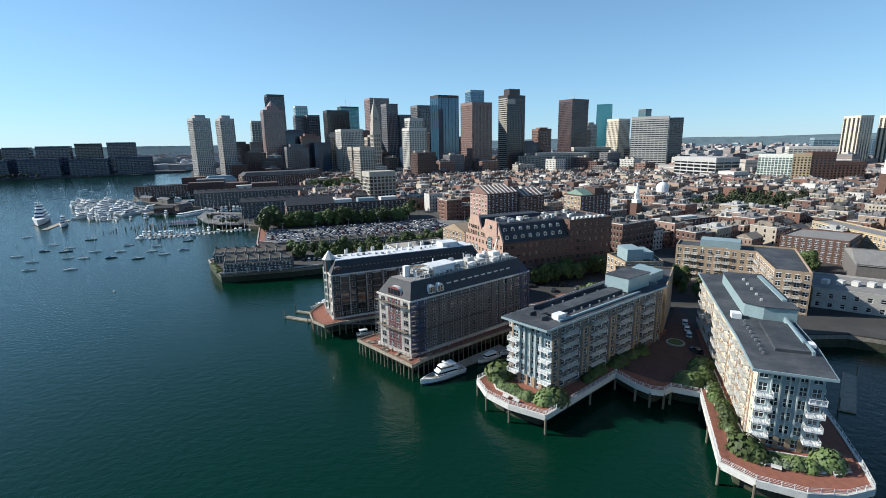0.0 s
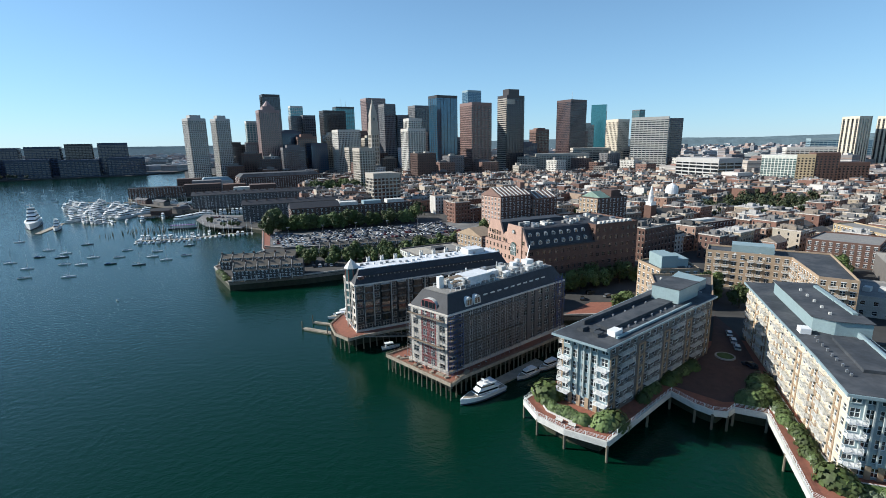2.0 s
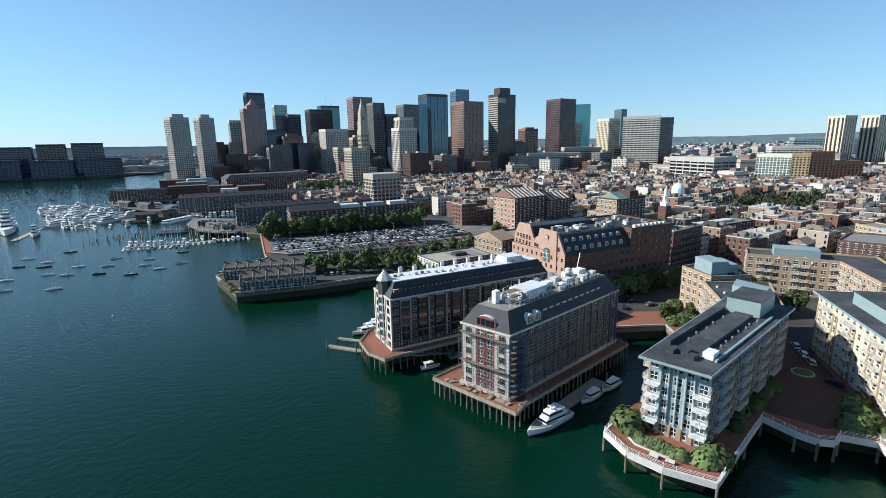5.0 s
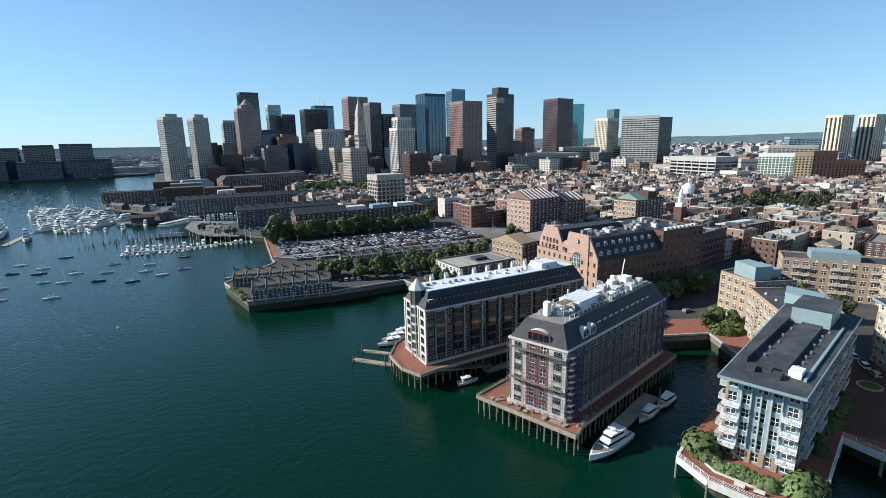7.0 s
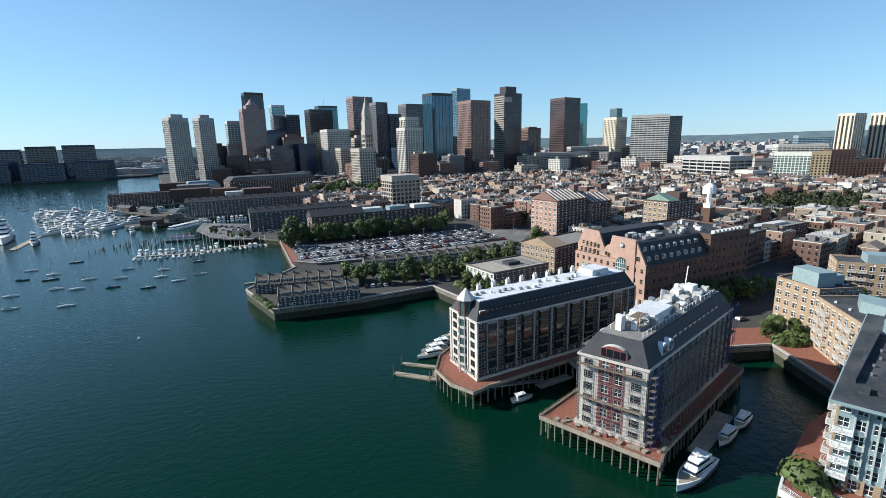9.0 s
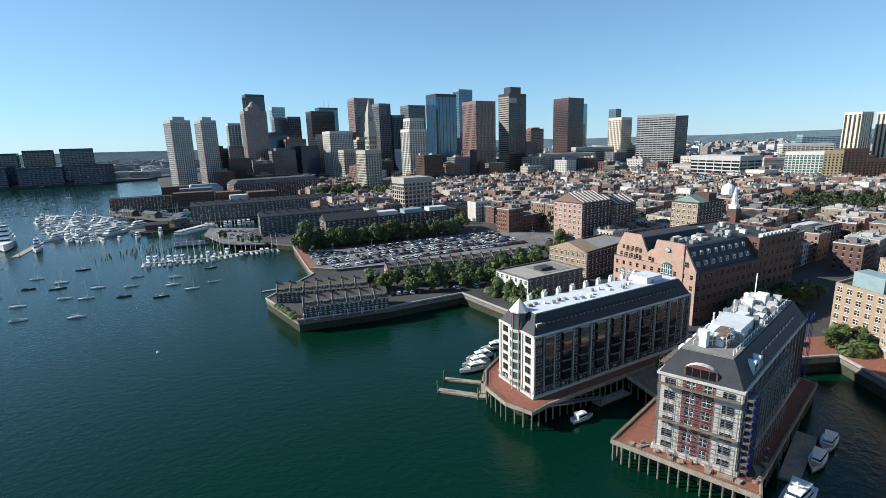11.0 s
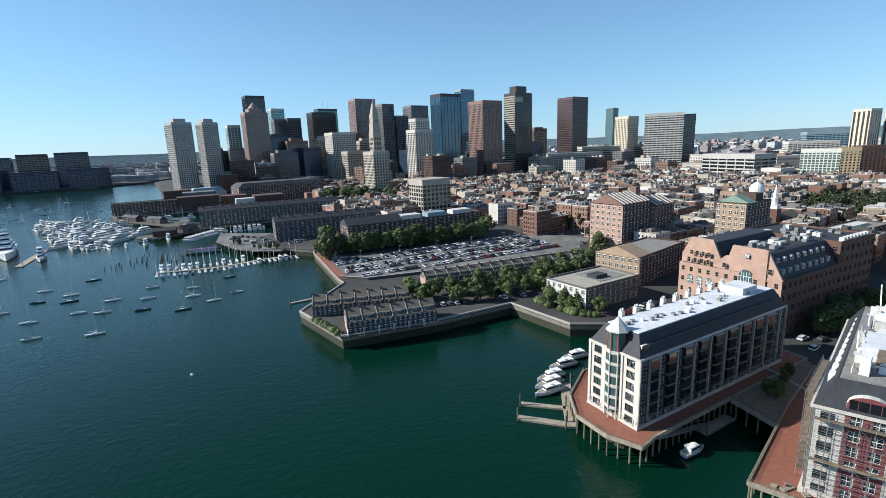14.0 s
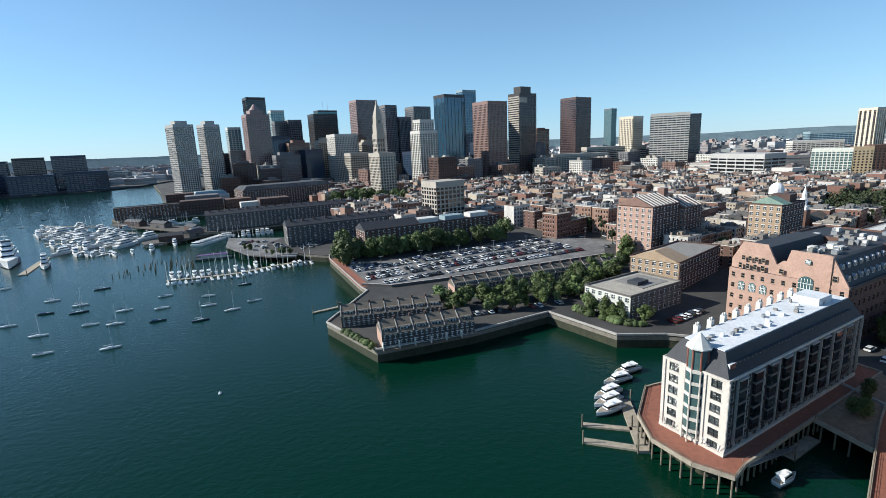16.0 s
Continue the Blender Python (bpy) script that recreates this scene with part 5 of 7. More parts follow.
box_on(o4, "pale_roof_strip", [(140, 289), (190, 308), (188, 313), (138, 294)], hh + 0.05, hh + 1.4, OFFWHITE)
BRN = [(217, 221), (242, 240), (223, 260), (198, 243)]
block("apartment_block", "brown brick apartment block with pale window heads", BRN, 4.75, 4, 3.0, BRICK, ROOFGREY, 3.0, sides={0: None, 3: None}, joined=True)
YEL = [(242, 226), (256, 228), (264, 284), (249, 282)]
block("apartment_row", "buff brick apartment row", YEL, 4.75, 4, 3.1, YELLOWB, ROOFGREY, 3.0, sides={0: None, 3: None}, joined=True)
HANG = [(190, 188), (238, 150), (262, 178), (214, 220)]
o5, _, hh = block("industrial_shed", "big grey metal industrial shed with a low pitched roof", HANG, 4.75, 3, 3.2, GREYSTONE, ROOFGREY, 6.0, sides={})
pitched(o5, HANG, hh + 0.3, 3.4, ROOFGREY)
GAR = [(152, 166), (176, 148), (190, 170), (166, 190)]
o6, _, hh = block("service_building", "low grey concrete service building", GAR, 4.75, 2, 3.6, CONCRETE, ROOFGREY, 4.0, sides={0: dict(glass=GLASS_DARK)})
for k in range(5):
    small_box(o6, "roof_unit", 162 + k * 4.5, 172 - k * 2, hh, 3.0, 2.2, 1.8, 30, OFFWHITE)
LEW = [(-104, 391), (-8, 424), (-13.5, 440), (-110, 407)]
# Shaded long wall coloured darker than the sunlit end wall.
o7, _, hh = block("granite_warehouse", "long granite wharf warehouse darkened for shade, with a pitched roof", LEW, 4.75, 5, 3.2, BRICK_DARK, SLATE, 3.6, sides={0: None, 3: dict(wall=BRICK)}, joined=True)
pitched(o7, [LEW[0], between(LEW[0], LEW[1], 0.38), between(LEW[3], LEW[2], 0.38), LEW[3]], hh, 4.5, SLATE)
for k in range(3):
    a = between(LEW[0], LEW[1], 0.42 + 0.2 * k); small_box(o7, "roof_storey", a[0] + 3 - 2, a[1] + 9, hh, 15, 9, 3.0, 19, OFFWHITE if k != 1 else STEELBLUE, "pale set-back roof storey")
CW2 = [(-160, 446), (-30, 492), (-35, 507), (-165, 461)]
o8, _, hh = block("granite_warehouse", "long blue-grey granite wharf terrace with a slate roof", CW2, 4.75, 4, 3.4, GRANITE_DARK, SLATE, 3.6, sides={0: None, 3: None}, joined=True)
pitched(o8, CW2, hh + 0.5, 3.5, SLATE)
CW1 = [(-246, 545), (-122, 587), (-127, 603), (-251, 561)]
o9, _, hh = block("granite_warehouse", "long dark granite wharf terrace with dormers", CW1, 4.75, 4, 3.4, GRANITE_DARK, SLATE, 3.6, sides={0: None, 3: None}, joined=True)
pitched(o9, CW1, hh + 0.5, 3.5, SLATE)
for root, pts, hh2 in ((o8, CW2, hh), (o9, CW1, hh)):
    for k in range(16):
        a = between(pts[0], pts[1], (k + 0.5) / 16); small_box(root, "chimney", a[0] - 2, a[1] + 6, hh2 + 1.5, 1.4, 1.0, 3.6, 19, BRICK_DARK)
LONG = [(-382, 672), (-318, 698), (-325, 716), (-389, 690)]
block("brick_warehouse", "red brick warehouse on the long wharf", LONG, 4.75, 4, 3.2, BRICK, SLATE, 3.6, sides={0: None, 3: None}, joined=True)
MAR = [(-258, 735), (-150, 790), (-172, 835), (-280, 780)]
o10, lo, hh = block("wharf_hotel", "long dark brick hotel with stepped window strips", MAR, 4.75, 6, 3.4, BRICK_DARK, ROOFDARK, 3.6, sides={0: dict(style="pair"), 3: None}, joined=True)
b = Build(); b.prism(lo, hh + 0.1, hh + 5.5, grow=-7); part("sloped_roof", b, ROOFDARK, o10)
AQ = [(-340, 800), (-298, 822), (-312, 850), (-354, 828)]
o11, lo, hh = block("exhibition_hall", "pale concrete exhibition hall with slanted roof", AQ, 4.75, 3, 4.0, PALECONC, ROOFGREY, 8.0, sides={})
b = Build(); b.prism(lo, hh, hh + 6, grow=-6); part("slanted_roof", b, STEELBLUE, o11)


def terrace(label, x, y, yaw, n, w, d, hgt, rise, front_deck):
    """A row of pitched wharf houses; each house is a thing."""
    root = thing("row_house", label, "house", pose(x, y, 4.75, 0, 0, yaw), "wharf row houses")
    add_facade(root, (0, -d / 2), (w, -d / 2), 0, 2, hgt / 2, w / 3, CLAPBOARD, WHITE, GLASS, 0.9, 1.3, 0.6, "sash", 0.3, joined=True)
    add_facade(root, (w, d / 2), (0, d / 2), 0, 2, hgt / 2, w / 3, GREYSTONE, WHITE, GLASS, 1.0, 1.6, 0.7, "sash", 0.3, windows=False)
    b = Build(); b.box(0.02, 0.3, -d / 2 + 0.3, d / 2 - 0.3, 0, hgt); part("party_wall", b, BRICK_PINK, root)
    b = Build(); b.box(w - 0.3, w - 0.02, -d / 2 + 0.3, d / 2 - 0.3, 0, hgt); part("party_wall", b, GREYSTONE, root)
    # The house's core is dark too, in place of unlit rooms.
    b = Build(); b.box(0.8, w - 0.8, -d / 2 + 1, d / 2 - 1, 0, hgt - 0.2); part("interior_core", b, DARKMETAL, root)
    b = Build(); b.gable(0.0, w, -d / 2 - 0.4, d / 2 + 0.4, hgt, hgt + rise); part("shingle_roof", b, SHINGLE, root)
    b = Build(); b.hexa([(-0.15, -d / 2 - 0.3, hgt), (0.15, -d / 2 - 0.3, hgt), (0.15, 0.3, hgt + rise - 0.3), (-0.15, 0.3, hgt + rise - 0.3)], [(-0.15, -d / 2 - 0.3, hgt + 0.5), (0.15, -d / 2 - 0.3, hgt + 0.5), (0.15, 0.3, hgt + rise + 0.35), (-0.15, 0.3, hgt + rise + 0.35)]); part("fire_wall", b, CONCRETE, root)
    b = Build(); b.box(-0.35, 0.35, -0.45, 0.45, hgt + rise - 0.8, hgt + rise + 1.0); part("chimney", b, BRICK_DARK, root)
    b = Build(); b.box(0.7, w - 0.7, -d / 2 + 0.9, -d / 2 + 3.0, hgt - 0.1, hgt + 1.75); dm = part("dormer", b, SHINGLE, root)
    for q in (0.2, 0.5, 0.8):
        g = Build(); x0 = 0.8 + (w - 1.6) * q; g.box(x0 - 0.5, x0 + 0.5, -d / 2 + 0.8, -d / 2 + 0.88, hgt + 0.35, hgt + 1.6); fr = part("window_frame", g, WHITE, dm)
    for q in (0.2, 0.5, 0.8):
        g = Build(); x0 = 0.8 + (w - 1.6) * q; g.box(x0 - 0.36, x0 + 0.36, -d / 2 + 0.76, -d / 2 + 0.79, hgt + 0.5, hgt + 1.45); part("pane", g, GLASS_DARK, dm)
    if front_deck:
        b = Build(); b.box(0.2, w - 0.2, -d / 2 - 2.2, -d / 2, -0.2, 0.1); part("terrace_deck", b, TIMBER, root)
        b = Build(); b.box(0.2, w - 0.2, -d / 2 - 2.2, -d / 2 - 2.1, 0.92, 1.05); part("terrace_rail", b, OFFWHITE, root)
        b = Build(); b.box(-0.15, 0.15, -d / 2 - 2.2, -d / 2, 0, 2.4); part("screen_wall", b, OFFWHITE, root)
    c, s = math.cos(radians(yaw)), math.sin(radians(yaw))
    for k in range(1, n):
        copy_thing(root, pose(x + c * w * k, y + s * w * k, 4.75, 0, 0, yaw))


terrace("grey clapboard wharf house with a shingle roof and terrace", -99.9, 249.3, 9.0, 6, 5.6, 10.0, 4.9, 3.6, True)
terrace("grey clapboard wharf house with a shingle roof", -114, 272.5, 3.0, 7, 5.6, 10.0, 4.4, 3.4, False)
terrace("grey shingle-roofed wharf house among trees", -66, 297, 11.0, 15, 5.8, 9.0, 4.6, 3.2, False)


# ---- the low city: row houses ----
def inside(p, poly):
    x, y = p
    hit = False
    for (x0, y0), (x1, y1) in zip(poly, poly[1:] + poly[:1]):
        if (y0 > y) != (y1 > y) and x < (x1 - x0) * (y - y0) / (y1 - y0) + x0:
            hit = not hit
    return hit


PARK_A = [(214, 372), (290, 362), (345, 395), (395, 432), (335, 470), (262, 430), (240, 404)]
PARK_B = [(-150, 640), (-60, 640), (-30, 760), (-130, 780)]
LOT = [(-126, 388), (-106, 325), (-92, 318), (-66, 322), (34, 346), (44, 366), (62, 380), (30, 408), (-8, 404), (-96, 372)]
KEEP = [offset(p, 4.0) for p in (BW1, BW2, WING, MB, PB, B1P, B2P, LWP, LW2P, WHB, GAB, SERP, SER2, BK2, RED, BRN, YEL, HANG, GAR, LEW, CW2, CW1, LONG, MAR, AQ)] + [PARK_A, PARK_B, LOT]
KEEP.append([(-120, 240), (14, 220), (20, 310), (60, 345), (60, 330), (-110, 320)])
KEEP.append([(20, 170), (118, 130), (190, 100), (250, 140), (200, 200), (120, 262), (20, 240)])
TOWERS = [(-366, 863, 34), (-337, 900, 30), (-318, 1160, 34), (-300, 1068, 34), (-188, 1210, 44), (-143, 1087, 42), (-98, 1325, 44), (-52, 1063, 30), (20, 1173, 36), (0, 917, 34), (63, 1015, 38), (117, 923, 40), (197, 988, 36), (376, 1150, 44), (417, 985, 30), (438, 905, 48), (500, 930, 44), (289, 950, 64), (389, 1000, 66), (790, 835, 36), (858, 835, 36), (-37, 497, 26), (-78, 758, 24), (-75, 954, 24), (443, 716, 46), (490, 622, 30), (506, 600, 24), (535, 580, 34)]


def free(x, y, r=0.0):
    if not inside((x, y), COAST):
        return False
    for k in KEEP:
        if inside((x, y), k):
            return False
    return all((x - a) ** 2 + (y - c) ** 2 > (q + r) ** 2 for a, c, q in TOWERS)


def house_kind(seed, w, d, floors, pitched_roof=False):
    """A brick row house with windows in all its walls; the roof is its part."""
    rnd = random.Random(seed)
    b = Build(); hgt = floors * 3.0 + 0.8
    b.box(-w / 2, w / 2, -d / 2, d / 2, 0, hgt, 0)
    for length, other, turn in ((w, d, 0), (d, w, 1)):
        n = max(2, round(length / 2.9)); bw = length / n
        for i in range(n):
            if turn and i % 2 and rnd.random() < 0.5:
                continue
            u = -length / 2 + (i + 0.5) * bw
            for k in range(floors):
                z = k * 3.0 + 1.0
                for s in (-1, 1):
                    e = s * other / 2
                    lo, hi = min(e, e + s * 0.05), max(e, e + s * 0.05)
                    l2, h2_ = min(e, e + s * 0.14), max(e, e + s * 0.14)
                    if turn:
                        b.box(lo, hi, u - 0.5, u + 0.5, z, z + 1.6, 1); b.box(l2, h2_, u - 0.6, u + 0.6, z - 0.16, z, 2)
                    else:
                        b.box(u - 0.5, u + 0.5, lo, hi, z, z + 1.6, 1); b.box(u - 0.6, u + 0.6, l2, h2_, z - 0.16, z, 2)
    b.box(-w / 2 - 0.18, w / 2 + 0.18, -d / 2 - 0.18, d / 2 + 0.18, hgt, hgt + 0.4, 2)
    r = Build()
    if pitched_roof:
        r.gable(-w / 2 - 0.2, w / 2 + 0.2, -d / 2 - 0.2, d / 2 + 0.2, hgt + 0.38, hgt + 3.2)
    else:
        r.box(-w / 2 + 0.3, w / 2 - 0.3, -d / 2 + 0.3, d / 2 - 0.3, hgt + 0.36, hgt + 0.46)
        r.box(rnd.uniform(-w / 3, 0), rnd.uniform(0.8, w / 3), rnd.uniform(-d / 3, 0), rnd.uniform(0.8, d / 3), hgt + 0.44, hgt + 2.6)
        for k in range(4):
            x, y = rnd.uniform(-w / 2 + 0.8, w / 2 - 0.8), rnd.uniform(-d / 2 + 0.8, d / 2 - 0.8)
            r.box(x - 0.4, x + 0.4, y - 0.5, y + 0.5, hgt + 0.4, hgt + rnd.uniform(1.0, 2.4))
        x = rnd.uniform(-w / 2 + 1.6, w / 2 - 1.6)
        r.box(x - 1.2, x + 1.2, -d / 2 + 0.8, -d / 2 + 3.4, hgt + 0.44, hgt + 0.6); r.box(x - 1.2, x + 1.2, -d / 2 + 0.75, -d / 2 + 0.8, hgt + 0.5, hgt + 1.5)
    for s in (-1, 1):
        r.box(s * w / 2 - 0.35 * (1 + s), s * w / 2 + 0.35 * (1 - s), 0.2 * d - 0.6, 0.2 * d + 0.6, hgt, hgt + 2.2)
    root = thing("row_house", "brick row house with sash windows and a roof deck", "house", pose(0, 0, -200), "city row houses", data=b, mats=[HOUSEWALL, GLASS_DARK, LIME])
    part("roof", r, HOUSEROOF, root)
    return root, hgt


KINDS = [house_kind(k, w, d, f, p)[0] for k, (w, d, f, p) in enumerate(((9, 13, 4, 0), (11, 14, 4, 0), (8, 12, 3, 0), (13, 15, 5, 0), (10, 16, 4, 0), (12, 12, 3, 1), (15, 16, 5, 0), (9, 14, 5, 0)))]
WIDTHS = [9, 11, 8, 13, 10, 12, 15, 9]
used = [0] * len(KINDS)


def houses(x0, x1, y0, y1, yaw, street, depth, seed, test, grow=1.0):
    """Rows of houses back to back along parallel streets."""
    rnd = random.Random(seed)
    c, s = math.cos(radians(yaw)), math.sin(radians(yaw))
    v = -900.0
    row = 0
    while v < 1500:
        u = -600.0 + rnd.uniform(0, 8)
        while u < 1600:
            k = rnd.randrange(len(KINDS)); w = WIDTHS[k] * grow
            u += w / 2
            x, y = c * u - s * v, s * u + c * v
            if x0 < x < x1 and y0 < y < y1 and test(x, y) and free(x, y, 3):
                m = pose(x, y, 4.7, 0, 0, yaw + (180 if row % 2 else 0) + rnd.uniform(-1.5, 1.5)) @ Matrix.Diagonal((grow, grow * rnd.uniform(0.85, 1.0), rnd.uniform(0.8, 1.12), 1))
                if used[k] == 0:
                    KINDS[k].matrix_basis = m
                else:
                    copy_thing(KINDS[k], m)
                used[k] += 1
            u += w / 2 + (rnd.uniform(5, 9) if rnd.random() < 0.14 else 0.05)
        v += depth * grow + (street if row % 2 else 0.6)
        row += 1


houses(20, 560, 250, 462, 27, 7, 15.5, 1, lambda x, y: x < 0.98 * y + 40 and x > (58 if y < 409 else -4) and y > 255 + max(0, (120 - x)) * 0.6)


# ---- mid-rise blocks between the towers ----
def far_city(name, label, n, seed, place, sizes, heights, mats, joined=True):
    rnd = random.Random(seed)
    b = Build()
    for k in range(n):
        x, y = place(rnd)
        w, d, hgt = rnd.uniform(*sizes), rnd.uniform(*sizes), rnd.uniform(*heights) * rnd.choice((0.6, 0.8, 1, 1, 1.4))
        a = rect(x, y, w, d, rnd.choice((27, 12, -15)) + rnd.uniform(-4, 4))
        if not inside((x, y), COAST) and not inside((x, y), FARSHORE):
            continue
        b.prism(a, 3.0, 4.8 + hgt)
        if hgt > 14 and y < 2200:
            fl = int(hgt / 3.8)
            for f in range(1, fl):
                b.prism(offset(a, 0.25), 4.8 + f * 3.8, 4.8 + f * 3.8 + 1.1)
        b.prism(rect(x + rnd.uniform(-3, 3), y, w * 0.4, d * 0.3, 20), 4.8 + hgt, 4.8 + hgt + rnd.uniform(1.5, 4))
    thing(name, label, "city blocks", kind="stuff", data=b, mats=mats)


def island(name, cols, rough=0.85):
    m = mat(name, (0.3, 0.3, 0.3), rough, 0.15, 0.1, palette=cols)
    n, l = m.node_tree.nodes, m.node_tree.links
    geo = n.new("ShaderNodeNewGeometry")
    for k in list(l):
        if k.from_socket.name == "Random" and k.to_node.type == "VALTORGB":
            l.new(geo.outputs["Random Per Island"], k.to_node.inputs[0])
    return m


CITYMIX = island("mixed_city_walls", [(0.24, 0.13, 0.10), (0.40, 0.36, 0.31), (0.16, 0.12, 0.11), (0.30, 0.28, 0.26), (0.50, 0.47, 0.43), (0.12, 0.12, 0.13), (0.33, 0.22, 0.16), (0.2, 0.19, 0.185)])
# Greyer wall tones for far blocks: the haze is in the palette.
FARMIX = island("haze_tinted_city_walls", [(0.26, 0.22, 0.21), (0.42, 0.42, 0.42), (0.20, 0.20, 0.21), (0.34, 0.32, 0.30), (0.55, 0.55, 0.54), (0.17, 0.19, 0.19), (0.30, 0.22, 0.19)])


def in_downtown(r):
    while True:
        x, y = r.uniform(-420, 480), r.uniform(800, 1320)
        if all((x - a) ** 2 + (y - c) ** 2 > (q * 0.7) ** 2 for a, c, q in TOWERS):
            return x, y


def mid_block(x, y, w, d, h, yaw, wall, glass, rnd):
    """A mid-rise with a gridded wall over a glass core, a parapet and a roof hut."""
    root = thing("office_block", "mid-rise downtown block with a gridded wall and roof huts", "office building", pose(x, y, 4.8, 0, 0, yaw), "downtown mid-rises")
    p = 0.35
    b = Build(); b.box(-w / 2 + p, w / 2 - p, -d / 2 + p, d / 2 - p, 0, h - 0.3)
    part("glass_wall", b, glass, root)
    b = Build()
    fl = max(2, int(h / 3.7)); fh = h / fl
    for k in range(fl):
        b.box(-w / 2 + 0.1, w / 2 - 0.1, -d / 2 + 0.1, d / 2 - 0.1, k * fh, k * fh + fh * 0.48, 0)
    for length, other, turn in ((w, d, 0), (d, w, 1)):
        n = max(2, round(length / rnd.choice((3.4, 4.2, 5.4)))); bw = length / n
        for i in range(n + 1):
            u = -length / 2 + i * bw; lo, hi = max(-length / 2, u - bw * 0.24), min(length / 2, u + bw * 0.24)
            for e in (-other / 2, other / 2 - 0.5):
                b.box(*((e, e + 0.5, lo, hi) if turn else (lo, hi, e, e + 0.5)), 0, h, 0)
    b.box(-w / 2 - 0.05, w / 2 + 0.05, -d / 2 - 0.05, d / 2 + 0.05, h - 0.9, h + 0.5, 0)
    b.box(-w / 2 + 0.5, w / 2 - 0.5, -d / 2 + 0.5, d / 2 - 0.5, h + 0.5, h + 0.56, 1)
    part("wall_grid", b, [wall, HOUSEROOF], root, kind="stuff")
    b = Build()
    for k in range(3):
        u, v = rnd.uniform(-0.3, 0.3) * w, rnd.uniform(-0.3, 0.3) * d
        b.box(u - w * 0.12, u + w * 0.12, v - d * 0.1, v + d * 0.1, h + 0.5, h + rnd.uniform(2, 5))
    part("roof_hut", b, rnd.choice((ROOFGREY, DARKCONC, TANCONC)), root)


rd = random.Random(11)
for k in range(128):
    x, y = in_downtown(rd)
    w, d, h_ = rd.uniform(18, 38), rd.uniform(18, 34), rd.uniform(16, 44) * rd.choice((0.6, 0.8, 1, 1.2))
    if inside((x, y), COAST):
        mid_block(x, y, w, d, h_, rd.choice((27, 12, 20)) + rd.uniform(-4, 4), rd.choice((BRICK, BRICK_DARK, TERRACOTTA, TANCONC, DARKCONC, GREYSTONE, BRICK, PALECONC, DARKTOWER)), rd.choice((GLASS_DARK, GLASS_NAVY)), rd)
far_city("west_city_blocks", "low city blocks towards the hills, tinted for haze", 900, 12, lambda r: (r.uniform(250, 3600), r.uniform(980, 3700)), (16, 48), (9, 26), FARMIX)
far_city("west_end_blocks", "brick and concrete blocks beyond the row houses", 170, 13, lambda r: (r.uniform(430, 1100), r.uniform(620, 1050)), (18, 44), (12, 27), CITYMIX)
far_city("south_city_blocks", "low city blocks beyond the channel, tinted for haze", 900, 14, lambda r: (r.uniform(-3400, -250), r.uniform(1480, 3900)), (20, 60), (9, 24), FARMIX)

def far_rows(seed, yaw, x0, x1, y0, y1, test):
    """Back-to-back rows of distant houses with roof huts and chimneys, too small to pick apart."""
    rnd = random.Random(seed)
    b, r, g = Build(), Build(), Build()
    c, s = math.cos(radians(yaw)), math.sin(radians(yaw))
    v, row = -900.0, 0
    while v < 1500:
        u = -800.0
        while u < 1700:
            w, d, hgt = rnd.uniform(8, 17), rnd.uniform(12, 16), rnd.uniform(9.5, 17.5)
            u += w / 2
            x, y = c * u - s * v, s * u + c * v
            if x0 < x < x1 and y0 < y < y1 and test(x, y) and free(x, y, 2):
                b.prism(rect(x, y, w - 0.1, d, yaw), 4.7, 4.7 + hgt)
                r.prism(rect(x, y, w - 0.8, d - 0.8, yaw), 4.7 + hgt, 4.85 + hgt)
                for k in range(rnd.randrange(2, 5)):
                    hx, hy = x + rnd.uniform(-w, w) * 0.36, y + rnd.uniform(-d, d) * 0.36
                    r.prism(rect(hx, hy, rnd.uniform(0.8, 3.4), rnd.uniform(0.8, 3.0), yaw), 4.7 + hgt, 4.7 + hgt + rnd.uniform(1, 3))
                for k in range(int(hgt / 3.1)):
                    for i in range(int(w / 2.8)):
                        q = (i + 0.5) * w / int(w / 2.8) - w / 2
                        for t in (-1, 1):
                            g.prism(rect(x + c * q - s * t * d / 2, y + s * q + c * t * d / 2, 1.1, 0.12, yaw), 5.8 + k * 3.1, 7.4 + k * 3.1)
            u += w / 2 + (rnd.uniform(5, 9) if rnd.random() < 0.16 else 0.0)
        v += 15 + (8 if row % 2 else 0.5); row += 1
    thing("distant_row_houses", "dense brick row houses filling the old quarter", "houses", kind="stuff", data=b, mats=ROWMIX)
    thing("distant_roofs", "pale and dark flat roofs with huts and chimneys", "roofs", kind="stuff", data=r, mats=ROOFMIX)
    thing("distant_windows", "dark sash windows of the distant row houses", "windows", kind="stuff", data=g, mats=GLASS_DARK)


ROWMIX = island("old_brick_walls", [(0.17, 0.09, 0.066), (0.24, 0.145, 0.105), (0.30, 0.22, 0.16), (0.12, 0.068, 0.052), (0.38, 0.33, 0.26), (0.19, 0.10, 0.075), (0.50, 0.48, 0.44), (0.26, 0.17, 0.13)])
ROOFMIX = island("old_flat_roofs", [(0.20, 0.19, 0.175), (0.09, 0.09, 0.088), (0.34, 0.32, 0.29), (0.14, 0.135, 0.13), (0.46, 0.45, 0.43), (0.11, 0.105, 0.10), (0.24, 0.17, 0.13)])
far_rows(21, 22, -260, 860, 462, 900, lambda x, y: -0.2 * y - 20 < x < 0.98 * y + 40)

# named blocks on the right and across the channel
tower("garage_block", "white concrete terraced office block with deep ledges", 443, 716, 88, 40, 37, -81, HARBCONC, GLASS_DARK, 5.2, 14, 0.1, 0.36, group="inland blocks")
